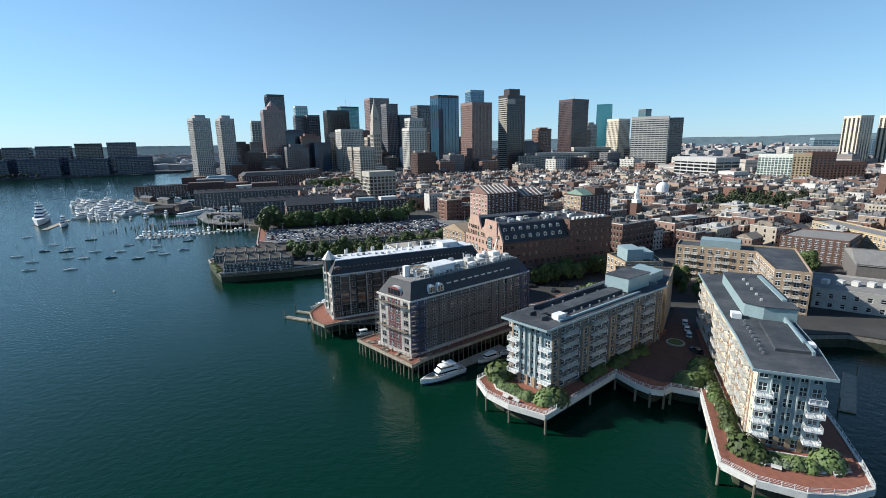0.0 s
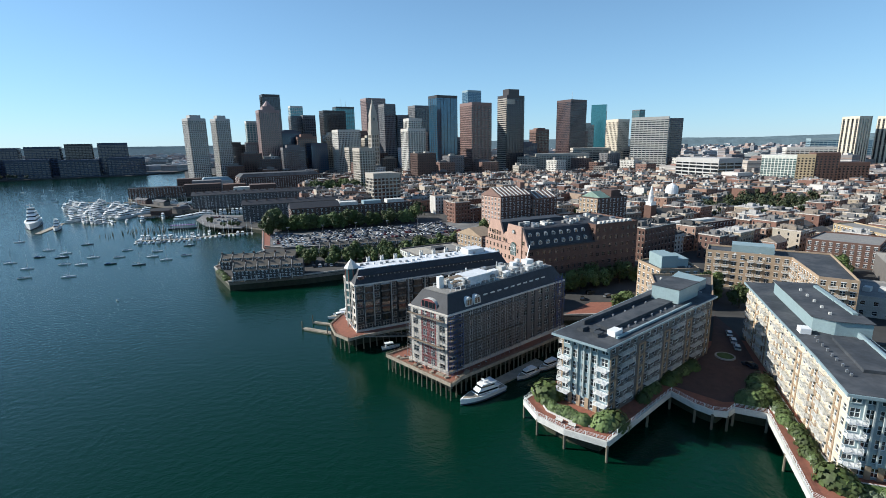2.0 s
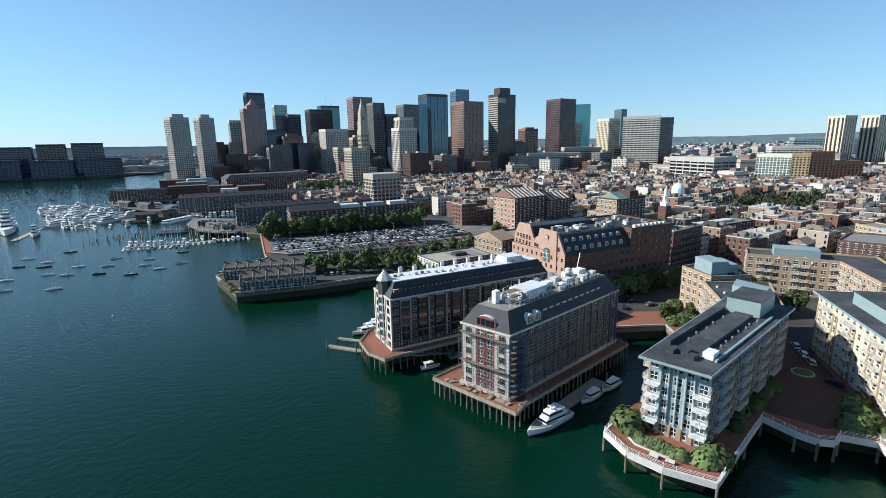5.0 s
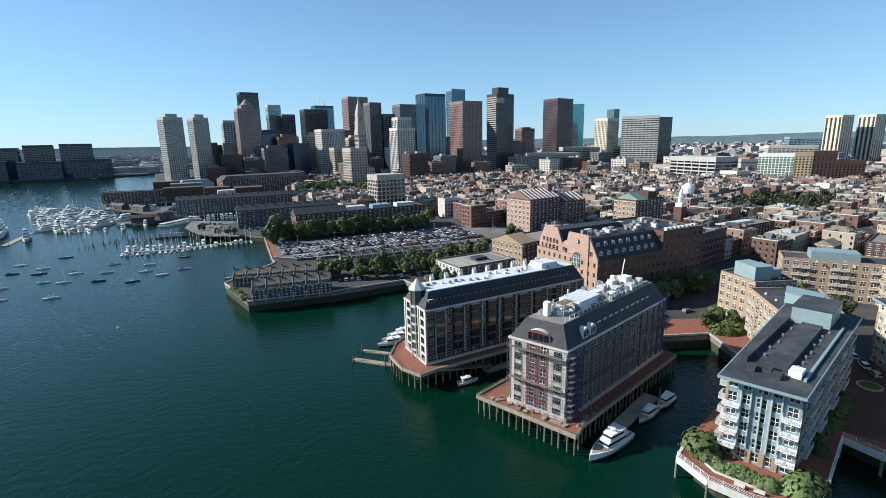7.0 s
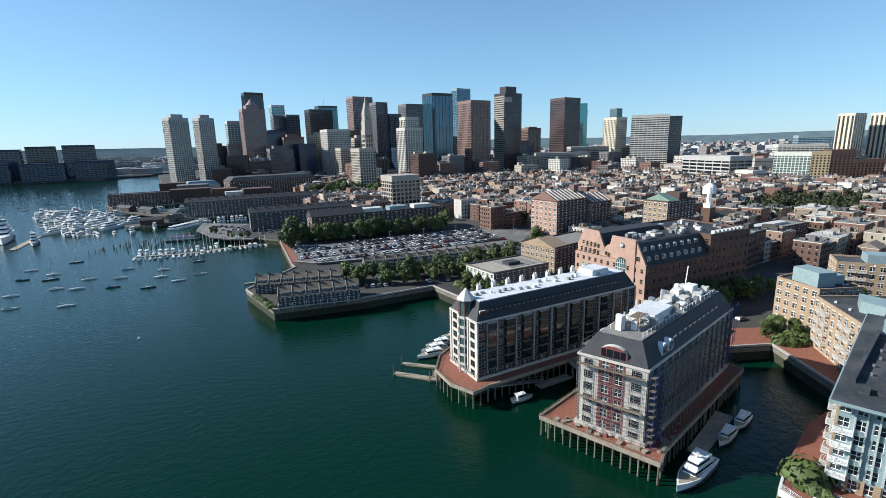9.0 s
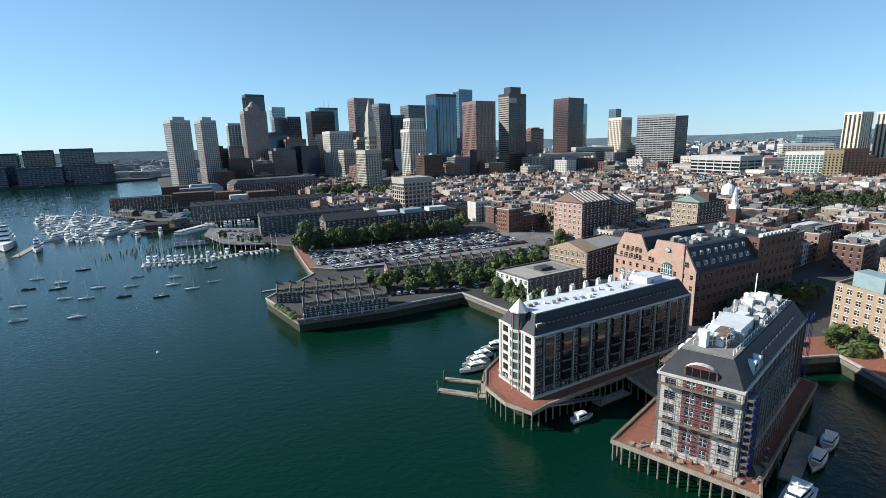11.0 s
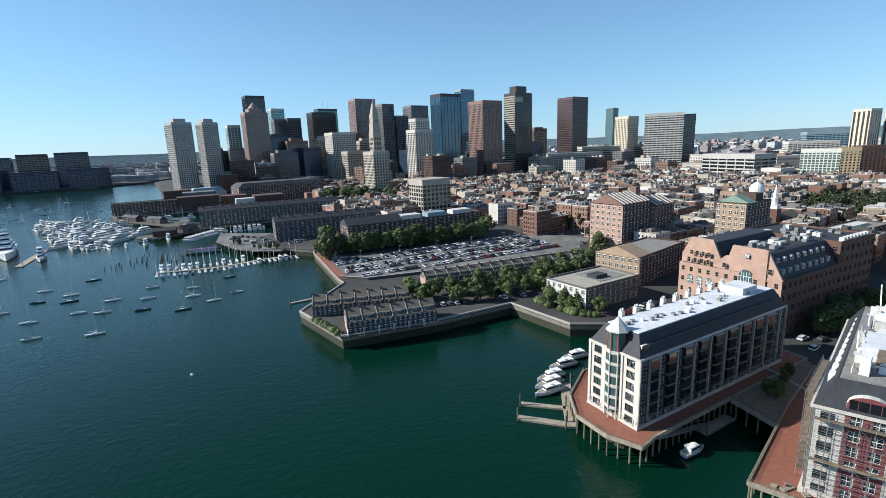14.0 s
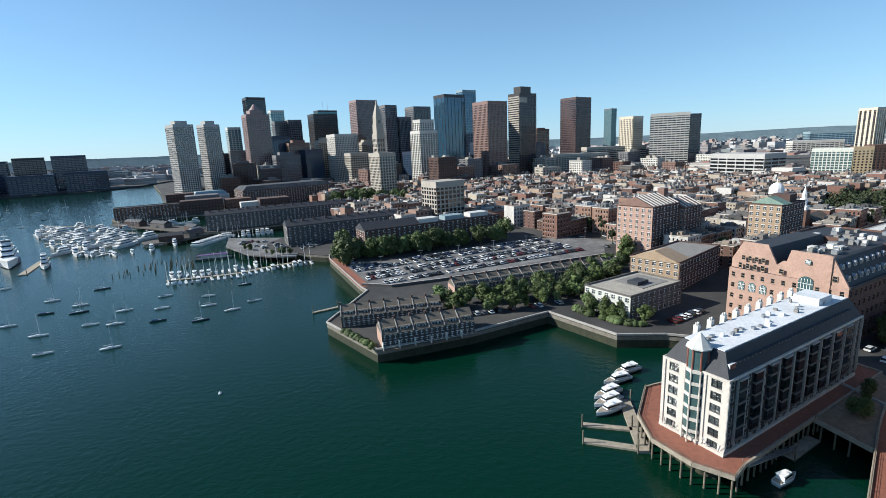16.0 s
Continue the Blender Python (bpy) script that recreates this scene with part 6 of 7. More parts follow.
tower("apartment_block", "pale green gridded apartment block", 488, 623, 43, 22, 42, -65, STUCCO, GLASS_GREEN, 3.2, 4.4, 0.22, 0.24, group="inland blocks")
tower("apartment_block", "red brick apartment block with regular windows", 518, 592, 26, 22, 45, -22, BRICK, GLASS_DARK, 3.2, 4, 0.5, 0.45, group="inland blocks")
tower("apartment_block", "lower red brick apartment block beside the taller one", 544, 581, 32, 22, 33, -22, BRICK, GLASS_DARK, 3.2, 4, 0.5, 0.45, group="inland blocks")
tower("apartment_block", "yellow brick apartment block", 501.5, 601, 19, 22, 43, -39, YELLOWB, GLASS_DARK, 3.2, 4, 0.5, 0.45, group="inland blocks")
tower("office_block", "long dark glass hospital block", 1000, 1080, 130, 50, 62, -30, STEELBLUE, GLASS_BLUE, 4.0, 8, 0.1, 0.35, group="inland blocks")
tower("office_block", "white concrete office block", 860, 1010, 90, 50, 44, -30, PALECONC, GLASS_DARK, 4.0, 8, 0.2, 0.5, group="inland blocks")
for k, (w, hh, lab, fm, gm) in enumerate(((78, 70, "navy glass waterfront office block with pale frame", DARKCONC, GLASS_NAVY), (54, 74, "dark grey waterfront office block", DARKBLUE, GLASS_NAVY), (74, 76, "grey banded waterfront office block", DARKBLUE, GLASS_NAVY), (60, 82, "dark bronze waterfront office block", DARKTOWER, GLASS_NAVY), (70, 84, "blue glass waterfront office block", DARKBLUE, GLASS_NAVY))):
    t = k / 4.0
    tower("waterfront_office", lab, -1130 + 285 * t, 1330 + 130 * t, w, 60, hh, 29, fm, gm, 4.2, 8, 0.15, 0.35, z0=2.9, group="offices across the channel")
for k in range(4):
    tower("waterfront_office", "low dark waterfront block by the shore", -1040 + 92 * k, 1238 + 44 * k, 84, 40, 42 + 3 * (k % 2), 27, DARKBLUE, GLASS_NAVY, 4.2, 8, 0.25, 0.5, z0=2.9, group="offices across the channel")
tower("waterfront_office", "brown brick block by the channel", -860, 1480, 60, 40, 66, 27, BRICK_TAN, GLASS_DARK, 4.0, 6, 0.4, 0.4, z0=2.9, group="offices across the channel")

# crowns and spires of the skyline
def crown(name, label, x, y, mats, fn, z=4.7, yaw=27.0):
    b = Build(); fn(b)
    return thing(name, label, "skyscraper", pose(x, y, z, 0, 0, yaw), "downtown skyline", data=b, mats=mats)


def clock_tower(b):
    b.box(-8, 8, -8, 8, 0, 92); b.box(-7, 7, -7, 7, 92, 108)
    b.box(-6, 6, -6, 6, 108, 120)
    b.hexa([(-6, -6, 120), (6, -6, 120), (6, 6, 120), (-6, 6, 120)], [(-2, -2, 140), (2, -2, 140), (2, 2, 140), (-2, 2, 140)])
    b.lathe(0, 0, [(2, 140), (1.4, 145), (0.2, 150)], 8)
    for s in (-1, 1):
        for z in range(6, 84, 8):
            for u in (-4.6, 0, 4.6):
                b.box(u - 1.2, u + 1.2, s * 8 - 0.2, s * 8 + 0.2, z, z + 5, 1); b.box(s * 8 - 0.2, s * 8 + 0.2, u - 1.2, u + 1.2, z, z + 5, 1)
        b.box(-2.4, 2.4, s * 6 - 0.3, s * 6 + 0.3, 110, 115, 1)


crown("clock_tower", "pale granite clock tower with a pyramid spire", -75, 954, [TANCONC, GLASS_DARK], clock_tower)
def crown_part(root, name, mats, label, fn):
    b = Build(); fn(b)
    part(name, b, mats, root, label)


crown_part(pointed, "cone_cap", GRANITE_PINK, "small pale cone", lambda b: (b.box(-12, 12, -12, 12, 138, 146), b.cyl(0, 0, 146, 158, 11, 12, 1.0)))
crown_part(masted, "mast", OFFWHITE, "thin white mast", lambda b: (b.cyl(0, 0, 158.4, 162, 3, 8), b.cyl(0, 0, 162, 178, 0.5, 6, 0.2)))
for k in range(37):
    crown_part(striped, "pale_band", TANCONC, "", lambda b: b.box(-22.5, -22.02, -14.2, 14.2, 3 + k * 4, 5.2 + k * 4))
crown_part(striped, "crown_block", TANCONC, "pale stepped crown", lambda b: b.box(-22.6, -3, -15.35, -15.02, 138, 147))
crown("glass_tower", "flat teal glass tower far behind", 900, 2300, [GLASS_TEAL], lambda b: (b.box(-34, 34, -14, 14, 0, 232),), 4.7, -30)
crown_part(teal_t, "mast", STEEL, "two thin masts", lambda b: (b.cyl(-6, 0, 180, 204, 0.5, 6, 0.2), b.cyl(8, 0, 180, 200, 0.5, 6, 0.2)))


# ---- landmarks among the houses ----
def white_church(x, y, label, hgt, dome):
    root = thing("church", label, "church", pose(x, y, 4.7, 0, 0, 24))
    b = Build(); b.box(-3, 3, -3, 3, 0, hgt * 0.55); part("tower_base", b, BRICK_TAN if dome else BRICK, root)
    b = Build()
    if dome:
        b.lathe(0, 0, [(5.5, hgt * 0.55), (5.5, hgt * 0.68), (5.2, hgt * 0.74), (4.2, hgt * 0.8), (2.4, hgt * 0.85), (0.5, hgt * 0.88), (0.4, hgt * 0.94), (0.1, hgt)], 16)
    else:
        b.box(-2.4, 2.4, -2.4, 2.4, hgt * 0.5, hgt * 0.62); b.box(-2.7, 2.7, -2.7, 2.7, hgt * 0.62, hgt * 0.63); b.cyl(0, 0, hgt * 0.63, hgt * 0.74, 1.8, 8); b.cyl(0, 0, hgt * 0.74, hgt * 0.76, 2.1, 8); b.cyl(0, 0, hgt * 0.76, hgt * 0.84, 1.4, 8); b.cyl(0, 0, hgt * 0.84, hgt, 1.3, 8, 0.05)
    part("dome" if dome else "spire", b, WHITE, root, "white painted")
    b = Build(); b.box(4, 26, -8, 8, 0, hgt * 0.3); part("nave", b, BRICK, root)
    b = Build(); b.gable(4, 26.4, -8.4, 8.4, hgt * 0.3, hgt * 0.3 + 5); part("nave_roof", b, SHINGLE, root)


white_church(233, 439, "brick church with a white dome", 29, True)
white_church(166, 348, "small church with a white steeple", 33, False)
white_church(418, 405, "old brick church with a tall white steeple", 57, False)


# ---- trees ----
def tree_kind(seed, hgt, r, leaf, label, size):
    rnd = random.Random(seed)
    root = thing("tree", label, "tree", pose(0, 0, -300), "waterfront trees")
    b = Build(); b.cyl(0, 0, 0, hgt * 0.4, 0.26, 7, 0.16)
    for k in range(6):
        a = k * 1.05 + rnd.uniform(-0.3, 0.3)
        p = Vector((0, 0, hgt * rnd.uniform(0.3, 0.42))); q = Vector((math.cos(a) * r * 0.6, math.sin(a) * r * 0.6, hgt * rnd.uniform(0.6, 0.8)))
        b.beam(p, q, 0.16, 0.14)
    part("trunk", b, BARK, root)
    c = Build()
    blobs = []
    for k in range(14):
        a, t = rnd.uniform(0, 6.3), rnd.uniform(0.0, 0.75)
        blobs.append((Vector((math.cos(a) * r * t, math.sin(a) * r * t, hgt * (0.26 + 0.56 * rnd.random()) * (1 - 0.12 * t))), r * rnd.uniform(0.3, 0.5)))
    blobs.append((Vector((0, 0, hgt * 0.8)), r * 0.45))
    for p, q in blobs:
        for k in range(95):
            d = Vector((rnd.gauss(0, 1), rnd.gauss(0, 1), rnd.gauss(0, 0.8))).normalized()
            o = p + d * q * (0.55 + 0.5 * rnd.random() ** 0.5)
            n = (d + Vector((rnd.uniform(-0.7, 0.7), rnd.uniform(-0.7, 0.7), rnd.uniform(-0.2, 0.9)))).normalized()
            s1 = n.orthogonal().normalized() * size * rnd.uniform(0.6, 1.2); s2 = n.cross(s1).normalized() * size * rnd.uniform(0.5, 1.0)
            c.face([o - s1, o - s2 * 0.8, o + s1, o + s2], 0)
    part("crown", c, leaf, root)
    return root


TREES = [tree_kind(1, 9.5, 3.6, LEAF, "broad green street tree", 0.42), tree_kind(2, 11.5, 4.4, LEAF, "tall green street tree", 0.46), tree_kind(3, 8.0, 3.2, LEAF_LIGHT, "light green street tree", 0.4), tree_kind(4, 10, 4.6, LEAF, "broad spreading dark green tree", 0.5)]
tused = [0] * 4
rt = random.Random(8)


def plant(x, y, z=4.75, scale=1.0, k=None):
    k = rt.randrange(4) if k is None else k
    s = scale * rt.uniform(0.8, 1.2)
    m = pose(x, y, z, 0, 0, rt.uniform(0, 360)) @ Matrix.Diagonal((s, s, s * rt.uniform(0.85, 1.1), 1))
    if tused[k] == 0:
        TREES[k].matrix_basis = m
    else:
        copy_thing(TREES[k], m)
    tused[k] += 1


def grove(n, line, spread, scale=1.0, z=4.75):
    for i in range(n):
        t = (i + rt.random()) / n * (len(line) - 1); a = int(min(t, len(line) - 1.001)); p = between(line[a], line[a + 1], t - a)
        plant(p[0] + rt.uniform(-spread, spread), p[1] + rt.uniform(-spread, spread), z, scale)


grove(46, [(-118, 392), (-96, 386), (-60, 396), (-4, 412)], 4.5, 1.15)
grove(8, [(-122, 400), (-112, 360)], 4.0, 1.35)
grove(44, [(-70, 277), (-40, 281), (-10, 290), (18, 302)], 5.0, 0.78)
plant(-74, 281, 4.75, 1.15, 2)
grove(10, [(-6, 303), (34, 320)], 4, 0.8)
grove(18, [(54, 206), (66, 212), (84, 216), (104, 224)], 3.5, 0.8)
grove(5, [(70, 186), (80, 182)], 3, 0.7)
grove(5, [(6, 174.5), (22, 184)], 1.5, 0.45, 4.86)
grove(13, [(-57, 270), (-30, 274), (-8, 281)], 2.5, 0.72)
grove(4, [(73, 183), (80, 180)], 2, 0.6)
grove(6, [(-20, 262), (-2, 243)], 2.0, 0.7)
grove(8, [(114, 178), (118, 206)], 3, 0.8)
grove(7, [(176, 196), (196, 226)], 4, 0.9)
for i in range(64):
    x, y = rt.uniform(-150, -30), rt.uniform(640, 780)
    if inside((x, y), PARK_B):
        plant(x, y, 4.75, 1.45)
grove(16, [(-70, 560), (-30, 600), (10, 640)], 12, 1.1)
grove(8, [(300, 500), (460, 560)], 20, 1.1)
grove(10, [(560, 700), (450, 800)], 20, 1.2)
n = 0
while n < 26:
    x, y = rt.uniform(40, 480), rt.uniform(300, 620)
    if free(x, y) and x < y * 0.95:
        plant(x, y, 4.75, 1.0); n += 1


def woods(label, spots, seed, leaf):
    """Far tree crowns as clumps of leaves, too small to pick apart; spots: x, y, height, radius."""
    rnd = random.Random(seed)
    c = Build()
    for x, y, hgt, r in spots:
        for j in range(7):
            a, t = rnd.uniform(0, 6.3), rnd.uniform(0, 0.7)
            p = Vector((x + math.cos(a) * r * t, y + math.sin(a) * r * t, 4.8 + hgt * rnd.uniform(0.45, 0.85)))
            q = r * rnd.uniform(0.35, 0.55)
            for k in range(24):
                d = Vector((rnd.gauss(0, 1), rnd.gauss(0, 1), rnd.gauss(0, 0.8))).normalized()
                o = p + d * q * rnd.uniform(0.6, 1.05)
                n = (d + Vector((rnd.uniform(-0.6, 0.6), rnd.uniform(-0.6, 0.6), rnd.uniform(-0.2, 0.8)))).normalized()
                s1 = n.orthogonal().normalized() * rnd.uniform(0.5, 1.0); s2 = n.cross(s1).normalized() * rnd.uniform(0.4, 0.9)
                c.face([o - s1, o - s2, o + s1, o + s2])
        c.cyl(x, y, 4.7, 4.8 + hgt * 0.6, 0.3, 5, 0.15)
    thing("woods", label, "trees", kind="stuff", data=c, mats=leaf)


rw = random.Random(31)
spots = []
while len(spots) < 95:
    p = (rw.uniform(214, 395), rw.uniform(362, 470))
    if inside(p, PARK_A):
        spots.append((*p, rw.uniform(12, 17), rw.uniform(4, 6)))
woods("dense dark green park trees among the row houses", spots, 32, LEAF_DARK)
spots = []
while len(spots) < 130:
    p = (rw.uniform(-40, 780), rw.uniform(300, 860))
    if p[0] < 0.95 * p[1] and p[0] > 60 - 0.15 * p[1] and free(*p):
        spots.append((*p, rw.uniform(11, 18), rw.uniform(2.5, 4.5)))
woods("scattered green street trees between the distant houses", spots, 33, LEAF_DARK)
spots = [(-1150 + k * 6 + rw.uniform(-4, 4), 1140 + k * 2.2 + rw.uniform(-5, 5), rw.uniform(6, 11), rw.uniform(4, 7)) for k in range(66)]
spots = [p for p in spots if inside(p[:2], FARSHORE)]
woods("low dark trees along the far shore", spots, 34, LEAF_DARK)


# shrubs of the promenade beds
def shrub_kind(seed, leaf, label):
    rnd = random.Random(seed)
    c = Build()
    for k in range(420):
        d = Vector((rnd.gauss(0, 1), rnd.gauss(0, 1), abs(rnd.gauss(0, 0.8)))).normalized()
        o = Vector((d.x * 1.15, d.y * 1.15, d.z * 1.15)) * (0.6 + 0.5 * rnd.random())
        s1 = d.orthogonal().normalized() * rnd.uniform(0.1, 0.24); s2 = d.cross(s1).normalized() * rnd.uniform(0.1, 0.2)
        c.face([o - s1, o - s2, o + s1, o + s2])
    c.cyl(0, 0, -0.3, 0.6, 0.08, 6)
    root = thing("shrub", label, "shrub", pose(0, 0, -300), "promenade planting", data=c, mats=leaf)
    return root


SHRUBS = [shrub_kind(1, LEAF, "dark green shrub in a promenade bed"), shrub_kind(2, LEAF_LIGHT, "bright green shrub in a promenade bed"), shrub_kind(3, LEAF_GREY, "grey-green shrub in a promenade bed")]
sused = [0] * 3


def bushes(n, line, spread, weights, scale):
    for i in range(n):
        t = (i + rt.random()) / n * (len(line) - 1); a = int(min(t, len(line) - 1.001)); p = between(line[a], line[a + 1], t - a)
        k = rt.choice(weights); s = scale * rt.uniform(0.7, 1.35)
        m = pose(p[0] + rt.uniform(-spread, spread), p[1] + rt.uniform(-spread, spread), 5.2, 0, 0, rt.uniform(0, 360)) @ Matrix.Diagonal((s, s, s, 1))
        if sused[k] == 0:
            SHRUBS[k].matrix_basis = m
        else:
            copy_thing(SHRUBS[k], m)
        sused[k] += 1


def bed(pts):
    b = Build(); b.prism(pts, 4.95, 5.25)
    r = thing("planting_bed", "raised planting bed with a pale kerb", "planter", data=b, mats=GRASS)
    k = Build()
    for p, q in zip(pts, pts[1:] + pts[:1]):
        k.beam((p[0], p[1], 4.96), (q[0], q[1], 4.96), 0.3, 0.42)
    part("kerb", k, OFFWHITE, r)


BED1 = [(20.6, 119.8), (21.0, 113.5), (25.0, 108.6), (30.6, 104.9), (34.5, 106.5), (31.5, 107.6), (23.6, 117.0), (23, 121)]
bed(BED1)
BED2 = [(66.6, 84.6), (67.6, 81.2), (71, 78.0), (78.6, 75.6), (83.2, 76.4), (82.6, 78.8), (70, 84.0), (75.4, 99.3), (83.6, 118.6), (79.5, 121), (75.5, 110), (72.6, 100)]
bed(BED2)
bushes(28, [(21.8, 118.5), (22.8, 114.2), (26.4, 109.8), (31.4, 106.4)], 0.9, (1, 1, 2, 2), 1.05)
bushes(3, [(22.6, 120.8), (23.8, 119.8)], 0.5, (0,), 1.9)
bushes(4, [(32, 106), (35.2, 106.4)], 0.5, (0, 1), 1.6)
bushes(18, [(71, 79.4), (75, 77.6), (80.5, 76.6)], 0.8, (2, 2, 1, 2), 1.0)
bushes(5, [(67.6, 84), (69.6, 81.0)], 0.6, (0, 0, 1), 1.7)
bushes(3, [(80.4, 78), (82, 77.6)], 0.4, (1,), 1.7)
bushes(24, [(67.6, 86), (72.4, 96), (74.6, 103), (77, 109)], 0.7, (0, 0, 1, 2), 1.0)
bushes(18, [(76, 110), (80, 119.5)], 1.6, (1, 2, 0), 1.5)
bushes(9, [(70, 112), (75, 113)], 1.0, (1, 2, 1), 1.5)
bushes(14, [(69, 177), (76, 178), (82, 180)], 1.4, (0, 1), 1.6)
bushes(14, [(44, 115.5), (62, 128), (70, 133)], 1.2, (0, 0, 1), 1.3)


# ---- cars ----
def car_kind():
    b = Build()
    b.hexa([(-2.2, -0.86, 0.3), (2.2, -0.86, 0.3), (2.2, 0.86, 0.3), (-2.2, 0.86, 0.3)], [(-2.15, -0.84, 0.85), (2.1, -0.82, 0.8), (2.1, 0.82, 0.8), (-2.15, 0.84, 0.85)])
    b.hexa([(-1.75, -0.7, 1.38), (0.55, -0.7, 1.38), (0.55, 0.7, 1.38), (-1.75, 0.7, 1.38)], [(-1.5, -0.62, 1.47), (0.35, -0.62, 1.47), (0.35, 0.62, 1.47), (-1.5, 0.62, 1.47)])
    root = thing("car", "parked car with dark windows", "car", pose(0, 0, -300), "parked cars", data=b, mats=CARPAINT)
    g = Build(); g.hexa([(-2.05, -0.8, 0.84), (1.2, -0.8, 0.81), (1.2, 0.8, 0.81), (-2.05, 0.8, 0.84)], [(-1.76, -0.69, 1.385), (0.56, -0.69, 1.385), (0.56, 0.69, 1.385), (-1.76, 0.69, 1.385)])
    part("window_glass", g, GLASS_DARK, root)
    w = Build(); n = 10
    w.hexa([(0.32 * math.cos(2 * math.pi * k / n), -0.1, 0.32 * math.sin(2 * math.pi * k / n)) for k in range(n)], [(0.32 * math.cos(2 * math.pi * k / n), 0.1, 0.32 * math.sin(2 * math.pi * k / n)) for k in range(n)])
    wm = w.mesh("wheel", [RUBBER])
    for x in (-1.35, 1.4):
        for y in (-0.8, 0.8):
            part("wheel", wm, None, root, m=pose(x, y, 0.32))
    return root


CAR = car_kind()
cars = 0


def park(x, y, z, yaw):
    global cars
    m = pose(x, y, z, 0, 0, yaw)
    if cars == 0:
        CAR.matrix_basis = m
    else:
        copy_thing(CAR, m)
    cars += 1


b = Build(); b.prism(LOT, 4.79, 4.84)
thing("parking_lot", "big grey asphalt parking lot", "parking lot", kind="structure", data=b, mats=ASPHALT)
EDGE = [(-106.5, 324), (-92, 316.6), (-66, 320.6), (34.5, 344.6)]
b = Build()
for p, q in zip(EDGE, EDGE[1:]):
    b.beam((p[0], p[1], 4.75), (q[0], q[1], 4.75), 0.5, 1.3, 0); b.beam((p[0], p[1], 6.05), (q[0], q[1], 6.05), 0.75, 0.2, 1)
thing("lot_wall", "dark stone parapet with a pale coping round the lot", "wall", kind="structure", data=b, mats=[GRANITE_DARK, CONCRETE])
rc = random.Random(4)
taken = set()
CARMIX = island('mixed_car_paint', [(0.62, 0.63, 0.64), (0.02, 0.02, 0.024), (0.33, 0.34, 0.36), (0.04, 0.045, 0.055), (0.70, 0.70, 0.69), (0.12, 0.13, 0.14), (0.03, 0.05, 0.12), (0.5, 0.5, 0.49)], 0.3)
cy_, sy_ = math.cos(radians(17)), math.sin(radians(17))
for row in range(-1, 7):
    for i in range(52):
        u, v = -4 + i * 2.75, 12 + row * 8.6 + (row // 2) * 3.2
        x, y = -104 + cy_ * u - sy_ * v, 322 + sy_ * u + cy_ * v
        if inside((x, y), offset(LOT, -5)) and rc.random() < 0.62 and cars < 70:
            taken.add((row, i))
            park(x, y, 4.84, 17 + 90 + (180 if rc.random() < 0.5 else 0) + rc.uniform(-2, 2))
fb_, fg_ = Build(), Build()
for row in range(-1, 7):
    for i in range(52):
        u, v = -4 + i * 2.75, 12 + row * 8.6 + (row // 2) * 3.2
        x, y = -104 + cy_ * u - sy_ * v, 322 + sy_ * u + cy_ * v
        if inside((x, y), offset(LOT, -5)) and (row, i) not in taken and rc.random() < 0.85:
            fb_.prism(rect(x, y, 1.75, 4.3, 17), 5.1, 5.7); fb_.prism(rect(x, y - 0.2, 1.3, 1.9, 17), 6.2, 6.32); fg_.prism(rect(x, y - 0.2, 1.6, 2.9, 17), 5.7, 6.2, grow=-0.2); fg_.prism(rect(x, y, 1.7, 3.6, 17), 4.84, 5.1)
for i in range(60):
    p = between(between((-176, 450), (-150, 470), rc.random()), between((-150, 425), (-120, 440), rc.random()), rc.random())
    if inside(p, offset(COAST, -4)) and free(*p):
        fb_.prism(rect(p[0], p[1], 1.75, 4.3, 17), 5.1, 5.7); fg_.prism(rect(p[0], p[1] - 0.2, 1.6, 2.9, 17), 5.7, 6.25, grow=-0.2); fg_.prism(rect(p[0], p[1], 1.7, 3.6, 17), 4.8, 5.1)
for i in range(90):
    p = (rc.uniform(20, 120), rc.uniform(330, 402))
    if free(*p) and not inside(p, LOT):
        fb_.prism(rect(p[0], p[1], 1.75, 4.3, 17), 5.1, 5.7); fg_.prism(rect(p[0], p[1] - 0.2, 1.6, 2.9, 17), 5.7, 6.25, grow=-0.2); fg_.prism(rect(p[0], p[1], 1.7, 3.6, 17), 4.8, 5.1)
thing("parked_cars", "closely parked cars further into the lot", "cars", kind="stuff", data=fb_, mats=CARMIX)
thing("parked_car_windows", "dark windows and tyres of closely parked cars", "cars", kind="stuff", data=fg_, mats=GLASS_DARK)
for i in range(14):
    if rc.random() < 0.8:
        p = between((-64, 268), (-22, 272), i / 14); park(p[0], p[1], 4.8, 100)
for i in range(7):
    p = between((6, 241), (24, 249), i / 7); park(p[0], p[1], 4.8, 110)
for x, y, a in ((90.2, 142.6, 62), (85.6, 130.6, 100), (92.4, 147.6, 62), (95, 153.4, 62), (30, 225, 30), (47, 205, 20), (52, 203, 20), (60, 196, 70), (72, 198, 20), (66, 203, 20), (44, 198, 25)):
    park(x, y, 5.03 if x > 80 else 4.8, a)
for k in range(7):
    p = between((-96, 345), (40, 385), k / 6); st = thing("lamp_post", "tall grey parking lot lamp post", "lamp post", pose(p[0], p[1], 4.8), "lot lamp posts")
    c = Build(); c.cyl(0, 0, 0, 9.5, 0.13, 8, 0.08); part("pole", c, STEEL, st)
    c = Build(); c.box(-1.1, 1.1, -0.18, 0.18, 9.4, 9.6); part("lamp_head", c, STEEL, st)


AWNING = mat("purple_awning", (0.10, 0.05, 0.16), 0.8, 0.15, 0.5)


